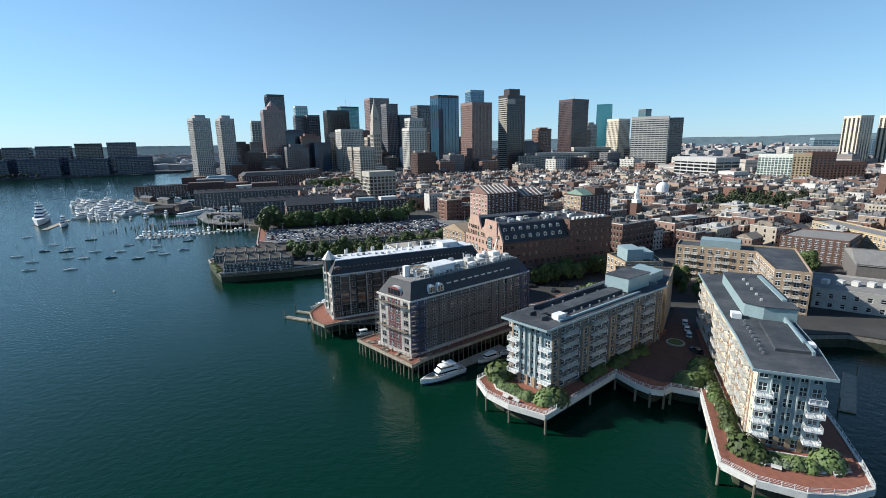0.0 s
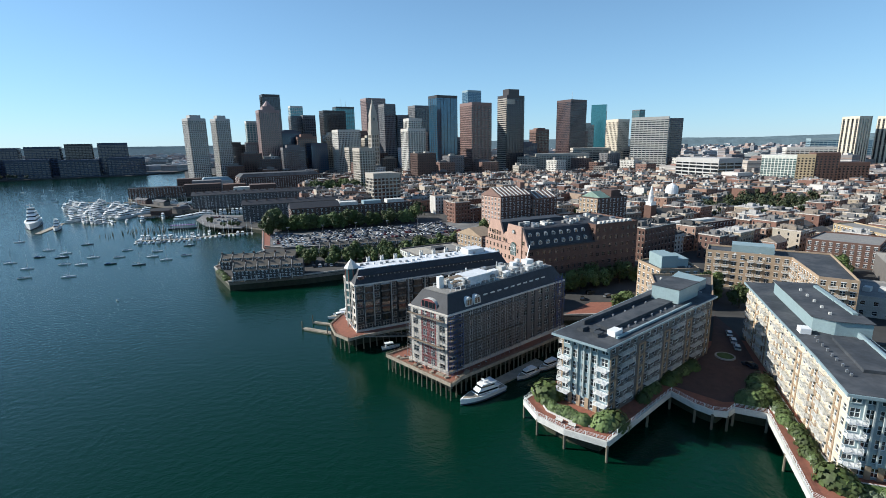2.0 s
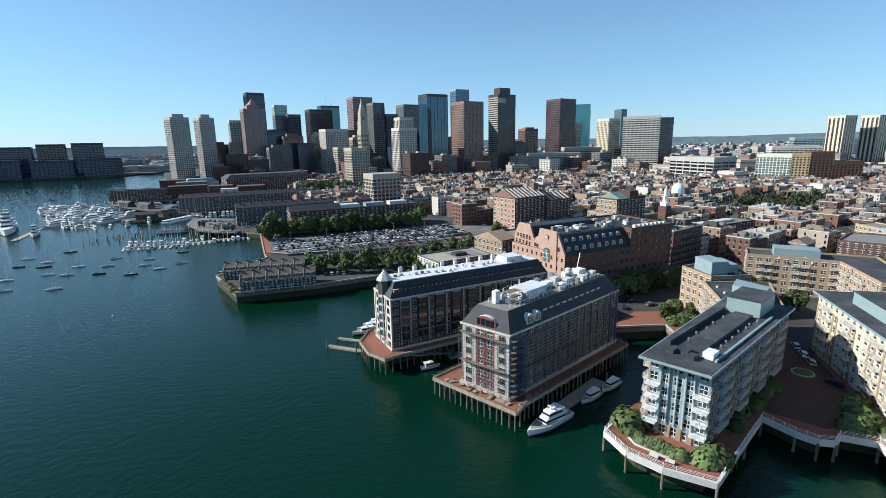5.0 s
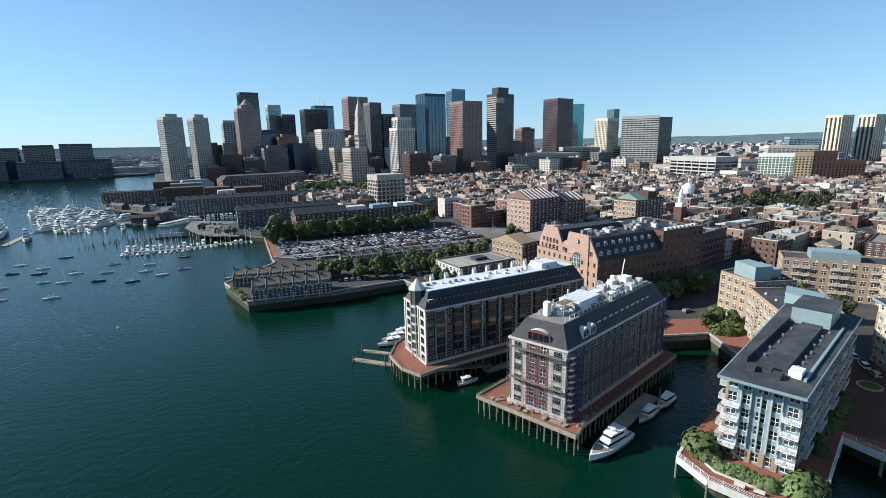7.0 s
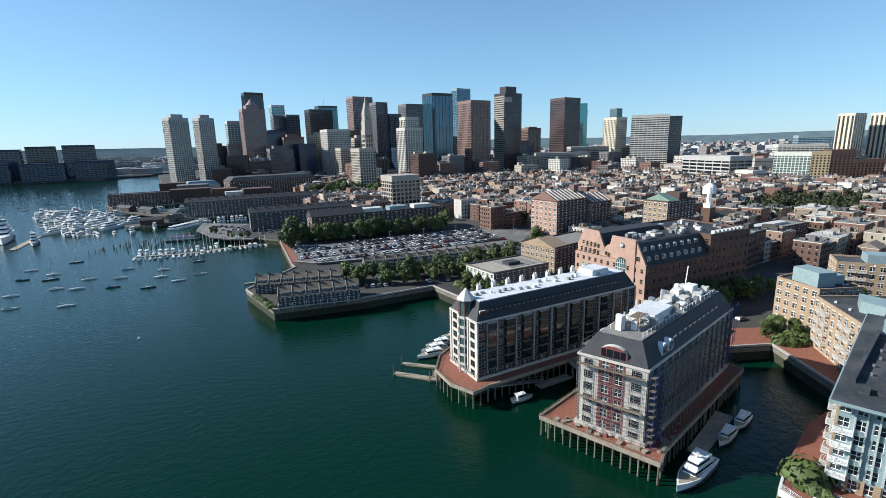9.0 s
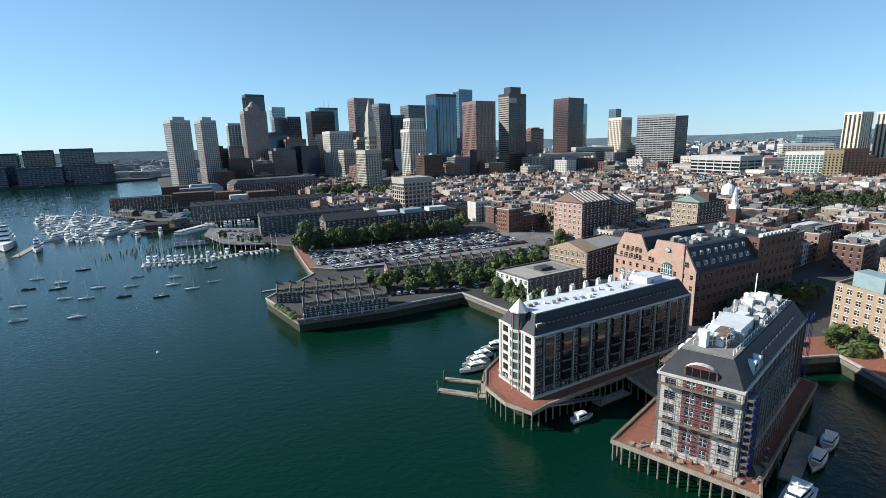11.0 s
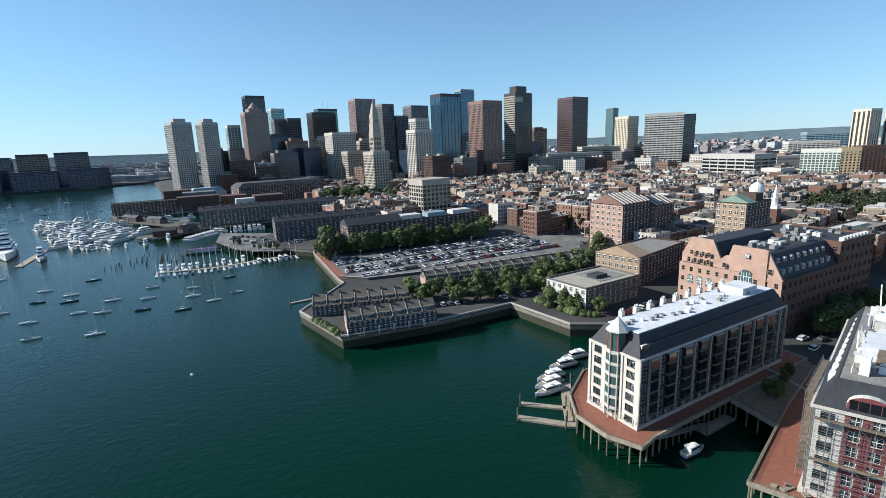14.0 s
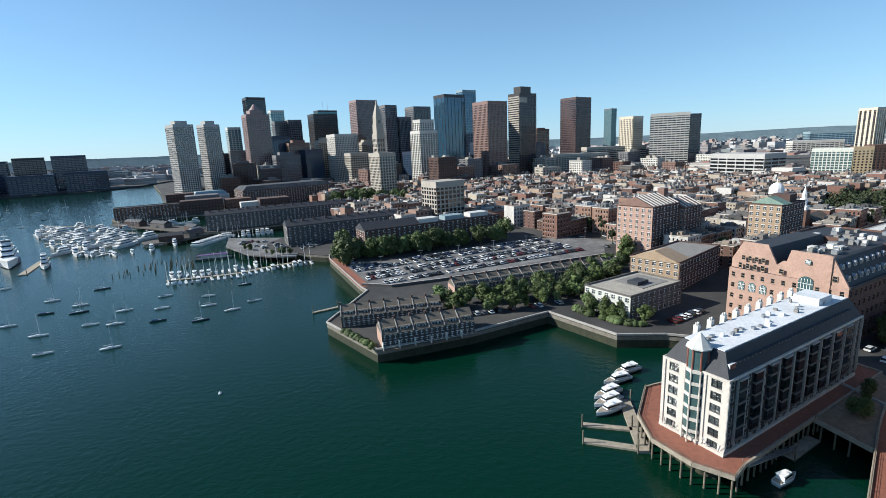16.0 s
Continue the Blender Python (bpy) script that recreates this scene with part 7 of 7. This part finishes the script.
# ---- boats ----
def hull(b, l, w, h0, bow=0.35, mi=0, n=7):
    """A pointed boat hull along x, bow forward, with its deck at h0."""
    ring, low = [], []
    for k in range(n + 1):
        t = k / n; x = -l / 2 + l * t
        f = 1 - max(0, (t - (1 - bow * 1.6)) / (bow * 1.6)) ** 2
        ring.append((x, w / 2 * max(0.02, f) * (0.86 + 0.14 * min(1, t * 4)), h0 * (1 + 0.25 * t * t))); low.append((x * 0.96, w / 2 * max(0.02, f) * 0.7, -0.3))
    top = [(x, -y, z) for x, y, z in ring] + ring[::-1]; bot = [(x, -y, z) for x, y, z in low] + low[::-1]
    b.hexa(bot, top, mi)


def sailboat(l, mast, label, cover=True):
    b = Build(); hull(b, l, l * 0.18, 0.55)
    root = thing("sailboat", label, "sailboat", pose(0, 0, -300), "moored boats", data=b, mats=HULL)
    c = Build(); c.hexa([(-l * 0.16, -l * 0.055, 0.56), (l * 0.2, -l * 0.035, 0.6), (l * 0.2, l * 0.035, 0.6), (-l * 0.16, l * 0.055, 0.56)], [(-l * 0.14, -l * 0.045, 0.9), (l * 0.14, -l * 0.03, 0.82), (l * 0.14, l * 0.03, 0.82), (-l * 0.14, l * 0.045, 0.9)]); part("cabin", c, WHITE, root)
    if mast:
        c = Build(); c.cyl(l * 0.08, 0, 0.6, mast, 0.13, 6, 0.09); part("mast", c, WHITE, root)
        c = Build(); c.beam((-l * 0.34, 0, 1.4), (l * 0.08, 0, 1.4), 0.24, 0.28); part("boom", c, CANVAS, root)
    else:
        c = Build(); c.hexa([(-l * 0.36, -l * 0.055, 0.57), (l * 0.02, -l * 0.07, 0.6), (l * 0.02, l * 0.07, 0.6), (-l * 0.36, l * 0.055, 0.57)], [(-l * 0.34, -0.1, 1.05), (0, -0.1, 1.1), (0, 0.1, 1.1), (-l * 0.34, 0.1, 1.05)]); part("cover", c, CANVAS, root)
    return root


def motor_yacht(l, w, decks, label, name="motor_yacht"):
    b = Build(); hull(b, l, w, l * 0.07 + 0.5)
    root = thing(name, label, "yacht", pose(0, 0, -300), "moored boats", data=b, mats=WHITE if l > 14 else HULL)
    z = l * 0.07 + 0.5
    c = Build(); c.hexa([(-l * 0.48, -w * 0.36, z), (l * 0.2, -w * 0.36, z * 1.1), (l * 0.44, -0.1, z * 1.2), (l * 0.44, 0.1, z * 1.2), (l * 0.2, w * 0.36, z * 1.1), (-l * 0.48, w * 0.36, z)], [(-l * 0.48, -w * 0.36, z + 0.06), (l * 0.2, -w * 0.36, z * 1.1 + 0.12), (l * 0.44, -0.1, z * 1.2 + 0.1), (l * 0.44, 0.1, z * 1.2 + 0.1), (l * 0.2, w * 0.36, z * 1.1 + 0.12), (-l * 0.48, w * 0.36, z + 0.06)]); part("deck", c, TIMBER_PALE, root, "pale teak deck")
    c = Build(); hull(c, l * 0.985, w * 1.02, 0.35); part("boot_stripe", c, DARKBLUE, root, "dark waterline stripe")
    a0, a1 = -0.30, 0.18
    hh = 2.9 if l > 40 else 2.1 if l > 20 else 1.2
    for k in range(decks):
        ww = w * (0.40 - 0.05 * k)
        c = Build(); c.hexa([(l * a0, -ww, z), (l * a1, -ww * 0.7, z), (l * a1, ww * 0.7, z), (l * a0, ww, z)], [(l * a0, -ww * 0.95, z + hh), (l * (a1 - 0.05), -ww * 0.6, z + hh), (l * (a1 - 0.05), ww * 0.6, z + hh), (l * a0, ww * 0.95, z + hh)])
        dk = part("deckhouse", c, WHITE, root)
        c = Build(); c.hexa([(l * a0 + 0.3, -ww - 0.03, z + hh * 0.45), (l * (a1 - 0.02), -ww * 0.7 - 0.03, z + hh * 0.45), (l * (a1 - 0.02), ww * 0.7 + 0.03, z + hh * 0.45), (l * a0 + 0.3, ww + 0.03, z + hh * 0.45)], [(l * a0 + 0.3, -ww, z + hh * 0.8), (l * (a1 - 0.035), -ww * 0.66, z + hh * 0.8), (l * (a1 - 0.035), ww * 0.66, z + hh * 0.8), (l * a0 + 0.3, ww, z + hh * 0.8)]); part("window_band", c, GLASS_DARK, dk)
        c = Build(); c.hexa([(l * (a0 - 0.05), -ww, z + hh), (l * (a1 - 0.05), -ww * 0.7, z + hh), (l * (a1 - 0.05), ww * 0.7, z + hh), (l * (a0 - 0.05), ww, z + hh)], [(l * (a0 - 0.05), -ww, z + hh + 0.12), (l * (a1 - 0.06), -ww * 0.68, z + hh + 0.12), (l * (a1 - 0.06), ww * 0.68, z + hh + 0.12), (l * (a0 - 0.05), ww, z + hh + 0.12)]); part("upper_deck", c, WHITE, dk)
        z += hh + 0.12; a0 += 0.07; a1 -= 0.08
    c = Build(); c.cyl(-l * 0.05, 0, z, z + l * 0.09, 0.12 + l * 0.003, 6, 0.06); c.box(-l * 0.07, -l * 0.03, -w * 0.2, w * 0.2, z + l * 0.045, z + l * 0.05); part("mast", c, WHITE, root)
    return root


def small_yacht(l, w, decks, label, name="motor_yacht"):
    """A plainer moored yacht: hull, stacked deckhouses, dark window bands and a radar mast."""
    z = l * 0.075 + 0.5
    b = Build(); hull(b, l, w, z)
    root = thing(name, label, "yacht", pose(0, 0, -300), "moored boats", data=b, mats=WHITE)
    c, g = Build(), Build()
    a0, a1, hh = -0.34, 0.2, 1.3 + l * 0.03
    for k in range(decks):
        ww = w * (0.42 - 0.05 * k)
        for m, lo, hi, e in ((c, 0, hh, 0.0), (g, hh * 0.42, hh * 0.78, 0.05)):
            m.hexa([(l * a0, -ww - e, z + lo), (l * a1, -ww * 0.6 - e, z + lo), (l * a1, ww * 0.6 + e, z + lo), (l * a0, ww + e, z + lo)], [(l * a0, -ww * 0.95 - e, z + hi), (l * (a1 - 0.05), -ww * 0.5 - e, z + hi), (l * (a1 - 0.05), ww * 0.5 + e, z + hi), (l * a0, ww * 0.95 + e, z + hi)])
        c.box(l * (a0 - 0.07), l * (a1 - 0.07), -ww, ww, z + hh, z + hh + 0.12)
        z += hh + 0.1; a0 += 0.07; a1 -= 0.09
    dk = part("deckhouse", c, WHITE, root); part("window_band", g, GLASS_DARK, dk)
    c = Build(); c.cyl(-l * 0.06, 0, z, z + l * 0.13, 0.16, 6, 0.1); c.box(-l * 0.08, -l * 0.04, -w * 0.22, w * 0.22, z + l * 0.05, z + l * 0.06); part("mast", c, WHITE, root)
    return root


def fleet(kinds, spots):
    seen = set()
    for k, x, y, a in spots:
        m = pose(x, y, 0.0, 0, 0, a)
        if k not in seen:
            kinds[k].matrix_basis = m; seen.add(k)
        else:
            copy_thing(kinds[k], m)
    for i, k in enumerate(kinds):
        if i not in seen:
            for o in (*k.children_recursive, k):
                bpy.data.objects.remove(o)


rb = random.Random(6)
spots = []
for x, y in ((-267.8, 360.7), (-257.7, 337.9), (-247.6, 347.9), (-241.7, 335.2), (-226.0, 314.2), (-214.8, 312.0), (-219.8, 331.8), (-252.7, 378.7), (-241.4, 305.1), (-226.7, 283.1), (-202.7, 282.4), (-209.2, 352.1), (-202.5, 330.5), (-197.0, 311.3), (-177.5, 306.5), (-185.7, 345.4), (-180.4, 328.3), (-166.9, 317.8), (-159.6, 329.8), (-172.0, 363.0), (-314.1, 396.6), (-264.2, 322.4)):
    spots.append((rb.choice((0, 0, 1, 2)), x, y, 14 + rb.uniform(-7, 7)))
for i in range(24):
    spots.append((rb.choice((0, 1, 2)), rb.uniform(-720, -430), rb.uniform(640, 980), 20 + rb.uniform(-10, 10)))
fleet([sailboat(7.2, 9.5, "moored day sailer with a bare mast"), sailboat(6.8, 0, "moored open keelboat under a grey cover"), sailboat(8.0, 11, "moored sloop with a furled sail")], spots)
spots = []
# the marina fingers
ROW = [(-218, 379), (-205, 379), (-195, 382), (-181, 384), (-166, 396), (-154, 401), (-137, 406)]
for x, y, a in along(ROW, 3.6):
    spots.append((rb.choice((0, 0, 0, 1)), x, y, 108 + rb.uniform(-4, 4)))
for x, y, a in along([(-222, 396), (-204, 394), (-186, 401), (-172, 411)], 4.2):
    spots.append((rb.choice((0, 1)), x, y, 288 + rb.uniform(-4, 4)))
for x, y in ((-371, 542), (-365, 547), (-359, 556), (-424, 612), (-449, 660), (-408, 606), (-328, 495), (-335, 522), (-418, 632), (-436, 648), (-430, 622)):
    spots.append((3, x, y, rb.choice((-60, -62, 120)) + rb.uniform(-5, 5)))
for x, y in ((-309, 494), (-312, 486), (-296, 484), (-284, 487), (-293, 480), (-262, 512), (-345, 532), (-350, 540), (-318, 490), (-340, 515), (-400, 596), (-392, 588), (-384, 580), (-376, 572), (-300, 488), (-272, 492)):
    spots.append((rb.choice((1, 2, 2)), x, y, -65 + rb.uniform(-12, 12)))
for i in range(30):
    spots.append((rb.choice((0, 0, 0, 2)), rb.uniform(-358, -284), rb.uniform(622, 660), rb.choice((20, 200)) + rb.uniform(-5, 5)))
for i in range(12):
    p = between((-232, 528), (-190, 542), i / 11); spots.append((rb.choice((0, 1, 2)), p[0], p[1], 110 + rb.uniform(-6, 6)))
fleet([sailboat(9, 13.5, "marina sloop with a bare mast"), small_yacht(8, 2.8, 1, "small white cabin cruiser", "cabin_cruiser"), small_yacht(12, 3.8, 2, "white flybridge motor cruiser"), small_yacht(18, 4.8, 2, "large white motor yacht by a dock")], spots)
# crowded yacht slips round the big pier
spots = []
SLIPS = [((-298, 494), (-352, 515)), ((-296, 528), (-392, 566)), ((-300, 560), (-412, 604)), ((-330, 600), (-436, 640)), ((-392, 668), (-470, 698))]
for p, q in SLIPS:
    for x, y, a in along([p, q], 8.8):
        if rb.random() < 0.66:
            spots.append((rb.choice((0, 0, 1, 3, 3, 2)), x + rb.uniform(-1, 1), y - 9 + rb.uniform(-2, 2), rb.choice((66, 246)) + rb.uniform(-8, 8)))
for i in range(10):
    p = between((-246, 505), (-232, 545), i / 9); spots.append((rb.choice((0, 3)), p[0] + 6, p[1] - 6, -20 + rb.uniform(-6, 6)))
fleet([small_yacht(12, 3.8, 1, "white flybridge yacht in a marina slip"), small_yacht(17, 4.8, 2, "tall white motor yacht in a marina slip"), small_yacht(24, 5.8, 2, "long white motor yacht in a marina slip"), sailboat(13, 19, "big white sloop with a tall mast in a slip")], spots)
fleet([motor_yacht(60, 12.5, 4, "big white four-decked superyacht at its dock")], [(0, -366, 482, -58)])
fleet([motor_yacht(24, 5.8, 3, "white three-decked motor yacht at a dock")], [(0, -327, 456, -62)])
fleet([motor_yacht(15.5, 4.8, 2, "white motor yacht with rails moored by the wharf")], [(0, 7.5, 130.5, 212)])
fleet([motor_yacht(9, 3.0, 1, "open motor launch at a float", "launch"), motor_yacht(6.5, 2.3, 1, "small white runabout at a gangway", "runabout")], [(0, 31, 146, 215), (0, 23, 141, 215), (1, -19, 166.2, 15)])
fleet([motor_yacht(10, 3.1, 1, "sleek white motor cruiser on the float")], [(0, -41, 198.5, 200), (0, -39.5, 202.5, 200), (0, -37.5, 206.5, 200), (0, -31, 213, 195), (0, -25, 218, 195)])


def float_dock(label, pts, top=0.5):
    b = Build(); b.prism(pts, -0.3, top)
    r = thing("float_dock", label, "dock", data=b, mats=TIMBER_PALE)
    for x, y in pts[::2]:
        c = Build(); c.cyl(x, y, -3, 3.6, 0.2, 8); part("guide_pile", c, PILE, r)


float_dock("grey timber finger float beside the pier", [(-53.8, 187), (-43, 181.5), (-42, 183.2), (-53, 188.8)])
float_dock("grey timber finger float beside the pier", [(-51, 193.5), (-40, 188.8), (-39.4, 190.2), (-50.4, 195)])
float_dock("grey timber main float beside the pier", [(-43.2, 181), (-40.4, 180.2), (-33, 202), (-36, 203)])
float_dock("long grey float below the scaffolded block", [(11.4, 138.5), (13.9, 136), (31, 148.5), (28.5, 152)])
float_dock("timber finger float by the far wharf", [(-118, 308), (-129, 303), (-128.4, 301.6), (-117.4, 306.4)])
float_dock("long marina float with slips", [(-222, 387), (-221, 385), (-196, 386.5), (-182, 389.5), (-160, 404), (-132, 412), (-132, 415), (-161, 407), (-183, 392), (-197, 389)])
float_dock("long dock for big yachts", [(-349, 492), (-345, 494), (-325, 434), (-330, 433)])
DOCKWOOD = mat("dark_dock_timber", (0.085, 0.075, 0.062), 0.95, 0.3, 0.5, 0.4)
for p, q in SLIPS:
    float_dock("grey timber float between crowded yacht slips", [(p[0], p[1] - 1.2), (p[0], p[1] + 1.2), (q[0], q[1] + 1.2), (q[0], q[1] - 1.2)])
MPIER = [(-284, 508), (-255, 518), (-238, 545), (-262, 592), (-372, 664), (-380, 656), (-282, 572), (-268, 545), (-292, 522)]
dp = deck("marina_pier", "dark timber marina pier with sheds", MPIER, 2.6, DOCKWOOD, 0.7)
piles(dp, MPIER, 2.2, 14.0, True, 0.4, 0.25)
for x, y, w, d, hh, a, fm, lab in ((-268, 522, 18, 9, 4.5, 15, BRICK_DARK, "dark timber marina shed"), (-255, 537, 16, 8, 4, 60, GREYSTONE, "grey marina shed"), (-266, 570, 20, 9, 4.5, -50, BRICK_DARK, "dark timber marina shed"), (-310, 610, 24, 8, 4.5, -38, GREYSTONE, "grey marina shed"), (-345, 636, 26, 8, 4.5, -36, BRICK_DARK, "dark timber marina shed"), (-258, 552, 10, 7, 3.6, 60, OFFWHITE, "white marina tent")):
    sh = thing("marina_shed", lab + " with a pitched roof", "shed", pose(x, y, 2.6, 0, 0, a), "marina sheds")
    c = Build(); c.box(-w / 2, w / 2, -d / 2, d / 2, 0, hh); part("wall", c, fm, sh)
    c = Build(); c.gable(-w / 2 - 0.4, w / 2 + 0.4, -d / 2 - 0.4, d / 2 + 0.4, hh, hh + 2.4); part("roof", c, fm if fm is OFFWHITE else SLATE, sh)
    c = Build(); c.box(-w * 0.1, w * 0.1, -d / 2 - 0.05, -d / 2, 0, 2.6); part("door", c, DARKMETAL, sh)
WPIER = [(-216, 500), (-208, 462), (-184, 425), (-167, 413), (-150, 409), (-149, 431), (-168, 484)]
dq = deck("wharf_apron", "grey asphalt wharf apron beside the marina", WPIER, 4.6, ASPHALT, 0.8)
piles(dq, WPIER, 4.0, 8.0, True, 0.4, 0.25)
b = Build(); b.hexa([(-222, 437, -0.3), (-199, 441, -0.3), (-200, 447, -0.3), (-223, 443, -0.3)], [(-222, 437, 1.0), (-199, 441, 1.0), (-200, 447, 1.0), (-223, 443, 1.0)])
bg = thing("barge", "low dark barge with a purple awning", "barge", data=b, mats=DARKMETAL)
b = Build(); b.prism([(-221, 438.2), (-201, 441.8), (-201.8, 446), (-221.8, 442.4)], 3.2, 3.6, grow=-0.6); part("awning", b, AWNING, bg)
b = Build(); b.prism([(-219, 439.4), (-203, 442.3), (-203.5, 445), (-219.5, 442)], 1.0, 3.2); part("cabin", b, OFFWHITE, bg)
float_dock("dark timber float in the side basin", [(108, 104), (111, 102), (128, 120), (126, 122.5)])
ga, gb2 = b2_at(1.5, -4.0), b2_at(21, -4.0)
b = Build(); b.beam((*ga, 4.5), (*gb2, 0.9), 1.6, 0.25)
g = thing("gangway", "pale metal gangway down to the water", "gangway", data=b, mats=STEEL)
for v in (-3.3, -4.7):
    p, q = b2_at(1.5, v), b2_at(21, v)
    rl = Build(); rl.beam((*p, 5.6), (*q, 2.0), 0.08, 0.08); part("handrail", rl, STEEL, g)
    for k in range(9):
        t = between(p, q, k / 8); rl = Build(); rl.cyl(t[0], t[1], 4.6 - 3.6 * k / 8, 5.65 - 3.6 * k / 8, 0.05, 6); part("rail_post", rl, STEEL, g)
float_dock("grey timber landing float below the gangway", [b2_at(18, -6), b2_at(30, -6), b2_at(30, -3.2), b2_at(18, -3.2)])
# old pilings in the marina
root = thing("old_pilings", "field of dark rotten timber pilings", "pilings", pose(-238, 432, -2))
pb2 = Build(); pb2.cyl(0, 0, 0, 4.4, 0.22, 6); pm2 = pb2.mesh("piling", [PILE])
for i in range(100):
    u, v = rb.randrange(0, 15), rb.randrange(0, 8)
    part("piling", pm2, None, root, m=pose(-22 + u * 3.0 + v * 1.2 + rb.uniform(-0.6, 0.6), -26 + v * 6.2 + u * 1.0 + rb.uniform(-0.8, 0.8), rb.uniform(-1, 0.4)))
b = Build(); b.lathe(0, 0, [(0.02, -0.4), (0.5, -0.2), (0.55, 0.2), (0.3, 0.6), (0.05, 0.75)], 12)
thing("mooring_buoy", "round white mooring buoy on the water", "buoy", pose(-149.2, 234.2, 0), data=b, mats=WHITE)
# Brick drive; the courtyard's shade is put into its dark colour.
b = Build(); b.prism([(58, 122), (66, 113), (76, 113.5), (83, 120), (98, 153), (102, 172), (84, 146), (70, 133)], 5.004, 5.03)
thing("courtyard", "brick courtyard drive darkened for the shade between the apartments", "pavement", kind="structure", data=b, mats=mat("shade_darkened_brick_paving", (0.075, 0.042, 0.034), 0.9, 0.25, 0.7, 0.2))
b = Build(); b.cyl(82.8, 137.4, 5.0, 5.45, 2.8, 24)
rp = thing("round_planter", "round stone planter in the courtyard", "planter", data=b, mats=CONCRETE)
b = Build(); b.cyl(82.8, 137.4, 5.4, 5.6, 2.4, 24, 2.0); part("planting", b, GRASS, rp)
# walkway along the lot pier, seawall coping and paving
b = Build(); b.prism([(-127.5, 390), (-107.5, 320.5), (-102.5, 322), (-122, 391.5)], 4.81, 4.95)
thing("brick_walk", "red brick harbour walk by the parking lot", "pavement", kind="structure", data=b, mats=BOARDWALK)
b = Build()
for p, q in zip(COAST[15:31], COAST[16:32]):
    b.beam((p[0], p[1], 4.7), (q[0], q[1], 4.7), 0.6, 0.7)
thing("seawall_coping", "pale granite coping along the seawall", "seawall", kind="structure", data=b, mats=CONCRETE)
b = Build(); b.prism([(46, 178.5), (66.5, 177.5), (62, 150), (70, 152), (79, 177), (76, 190), (62, 192)], 4.81, 4.9)
thing("brick_plaza", "red brick plaza at the head of the basin", "pavement", kind="structure", data=b, mats=BOARDWALK)
b = Build(); b.prism([(170, 150), (200, 110), (300, 60), (330, 100), (240, 148), (190, 186)], 4.81, 4.86)
thing("gravel_yard", "bare tan gravel service yard", "ground", kind="structure", data=b, mats=SAND)
for x, y, a in ((22.5, 108.8, -48), (24.8, 106.6, -44), (33.0, 103.6, 35), (35, 105, 35), (68.4, 79.2, -40), (70.4, 77.4, -35), (80.8, 74.8, 6), (83.0, 75.2, 10)):
    s = thing("bench", "pale slatted promenade bench", "bench", pose(x, y, 5.0, 0, 0, a), "promenade benches")
    c = Build(); c.box(-0.9, 0.9, -0.25, 0.25, 0.4, 0.48); part("seat", c, OFFWHITE, s)
    c = Build(); c.box(-0.9, 0.9, 0.22, 0.3, 0.5, 0.95); part("backrest", c, OFFWHITE, s)
    for q in (-0.75, 0.75):
        c = Build(); c.box(q - 0.05, q + 0.05, -0.22, 0.25, 0, 0.4); part("leg", c, STEEL, s)
for i in range(16):
    p = between((-199, 476), (-170, 440), rb.random()); park(p[0] + rb.uniform(-4, 12), p[1] + rb.uniform(-6, 6), 4.62, 30 + rb.choice((0, 90)))
grove(7, [(-192, 446), (-166, 418), (-154, 414)], 3.0, 0.45, 4.6)
bushes(14, [(-113, 263), (-107.5, 254), (-102, 245)], 0.8, (0, 1, 1), 1.0)
# builders' clutter on the scaffolded block's deck
rk = random.Random(12)
for i in range(20):
    u, v = (rk.uniform(-9.5, -3.5), rk.uniform(-1, 13)) if i < 13 else (rk.uniform(0, 26), rk.uniform(-4.2, -2.6))
    if i < 13:
        p = between((-16.5, 149.2), (-2.2, 132.6), (i + rk.random()) / 13); p = (p[0] + rk.uniform(-0.4, 1.6), p[1] + rk.uniform(-0.3, 1.2))
    else:
        p = b1_at(u, v)
    if i % 3 == 0:
        r = thing("pallet", "stack of pale timber pallets on the pier deck", "pallet", pose(p[0], p[1], 4.92, 0, 0, rk.uniform(0, 90)), "builders' clutter")
        for k in range(3):
            c = Build(); c.box(-0.6, 0.6, -0.5, 0.5, k * 0.16, k * 0.16 + 0.1); part("pallet_board", c, TIMBER_PALE, r)
    elif i % 3 == 1:
        r = thing("barrel", "dull red steel barrel on the pier deck", "barrel", pose(p[0], p[1], 4.92), "builders' clutter")
        c = Build(); c.cyl(0, 0, 0, 0.9, 0.3, 12); part("drum", c, COPPER, r)
        c = Build(); c.cyl(0, 0, 0.9, 0.94, 0.31, 12); part("lid", c, STEEL, r)
    else:
        r = thing("building_material", "bundle of tan planks on the pier deck", "planks", pose(p[0], p[1], 4.92, 0, 0, rk.uniform(0, 180)), "builders' clutter")
        for k in range(4):
            c = Build(); c.box(-1.4, 1.4, -0.5 + 0.26 * k, -0.27 + 0.26 * k, 0, 0.35 + 0.05 * (k % 2)); part("plank", c, TIMBER_PALE, r)
b = Build(); b.prism([(2, 254.5), (17, 261), (11.5, 273.5), (-3.5, 267)], 13.75, 13.95)
thing("roof_patch", "dark square of roofing felt on the stucco building", "roofing", data=b, mats=ROOFGREY)
grove(5, [(-17, 257), (-10, 246)], 1.2, 0.55)
bushes(12, [(-22, 262), (-14, 246), (-6, 239)], 1.0, (0, 1, 1), 1.2)
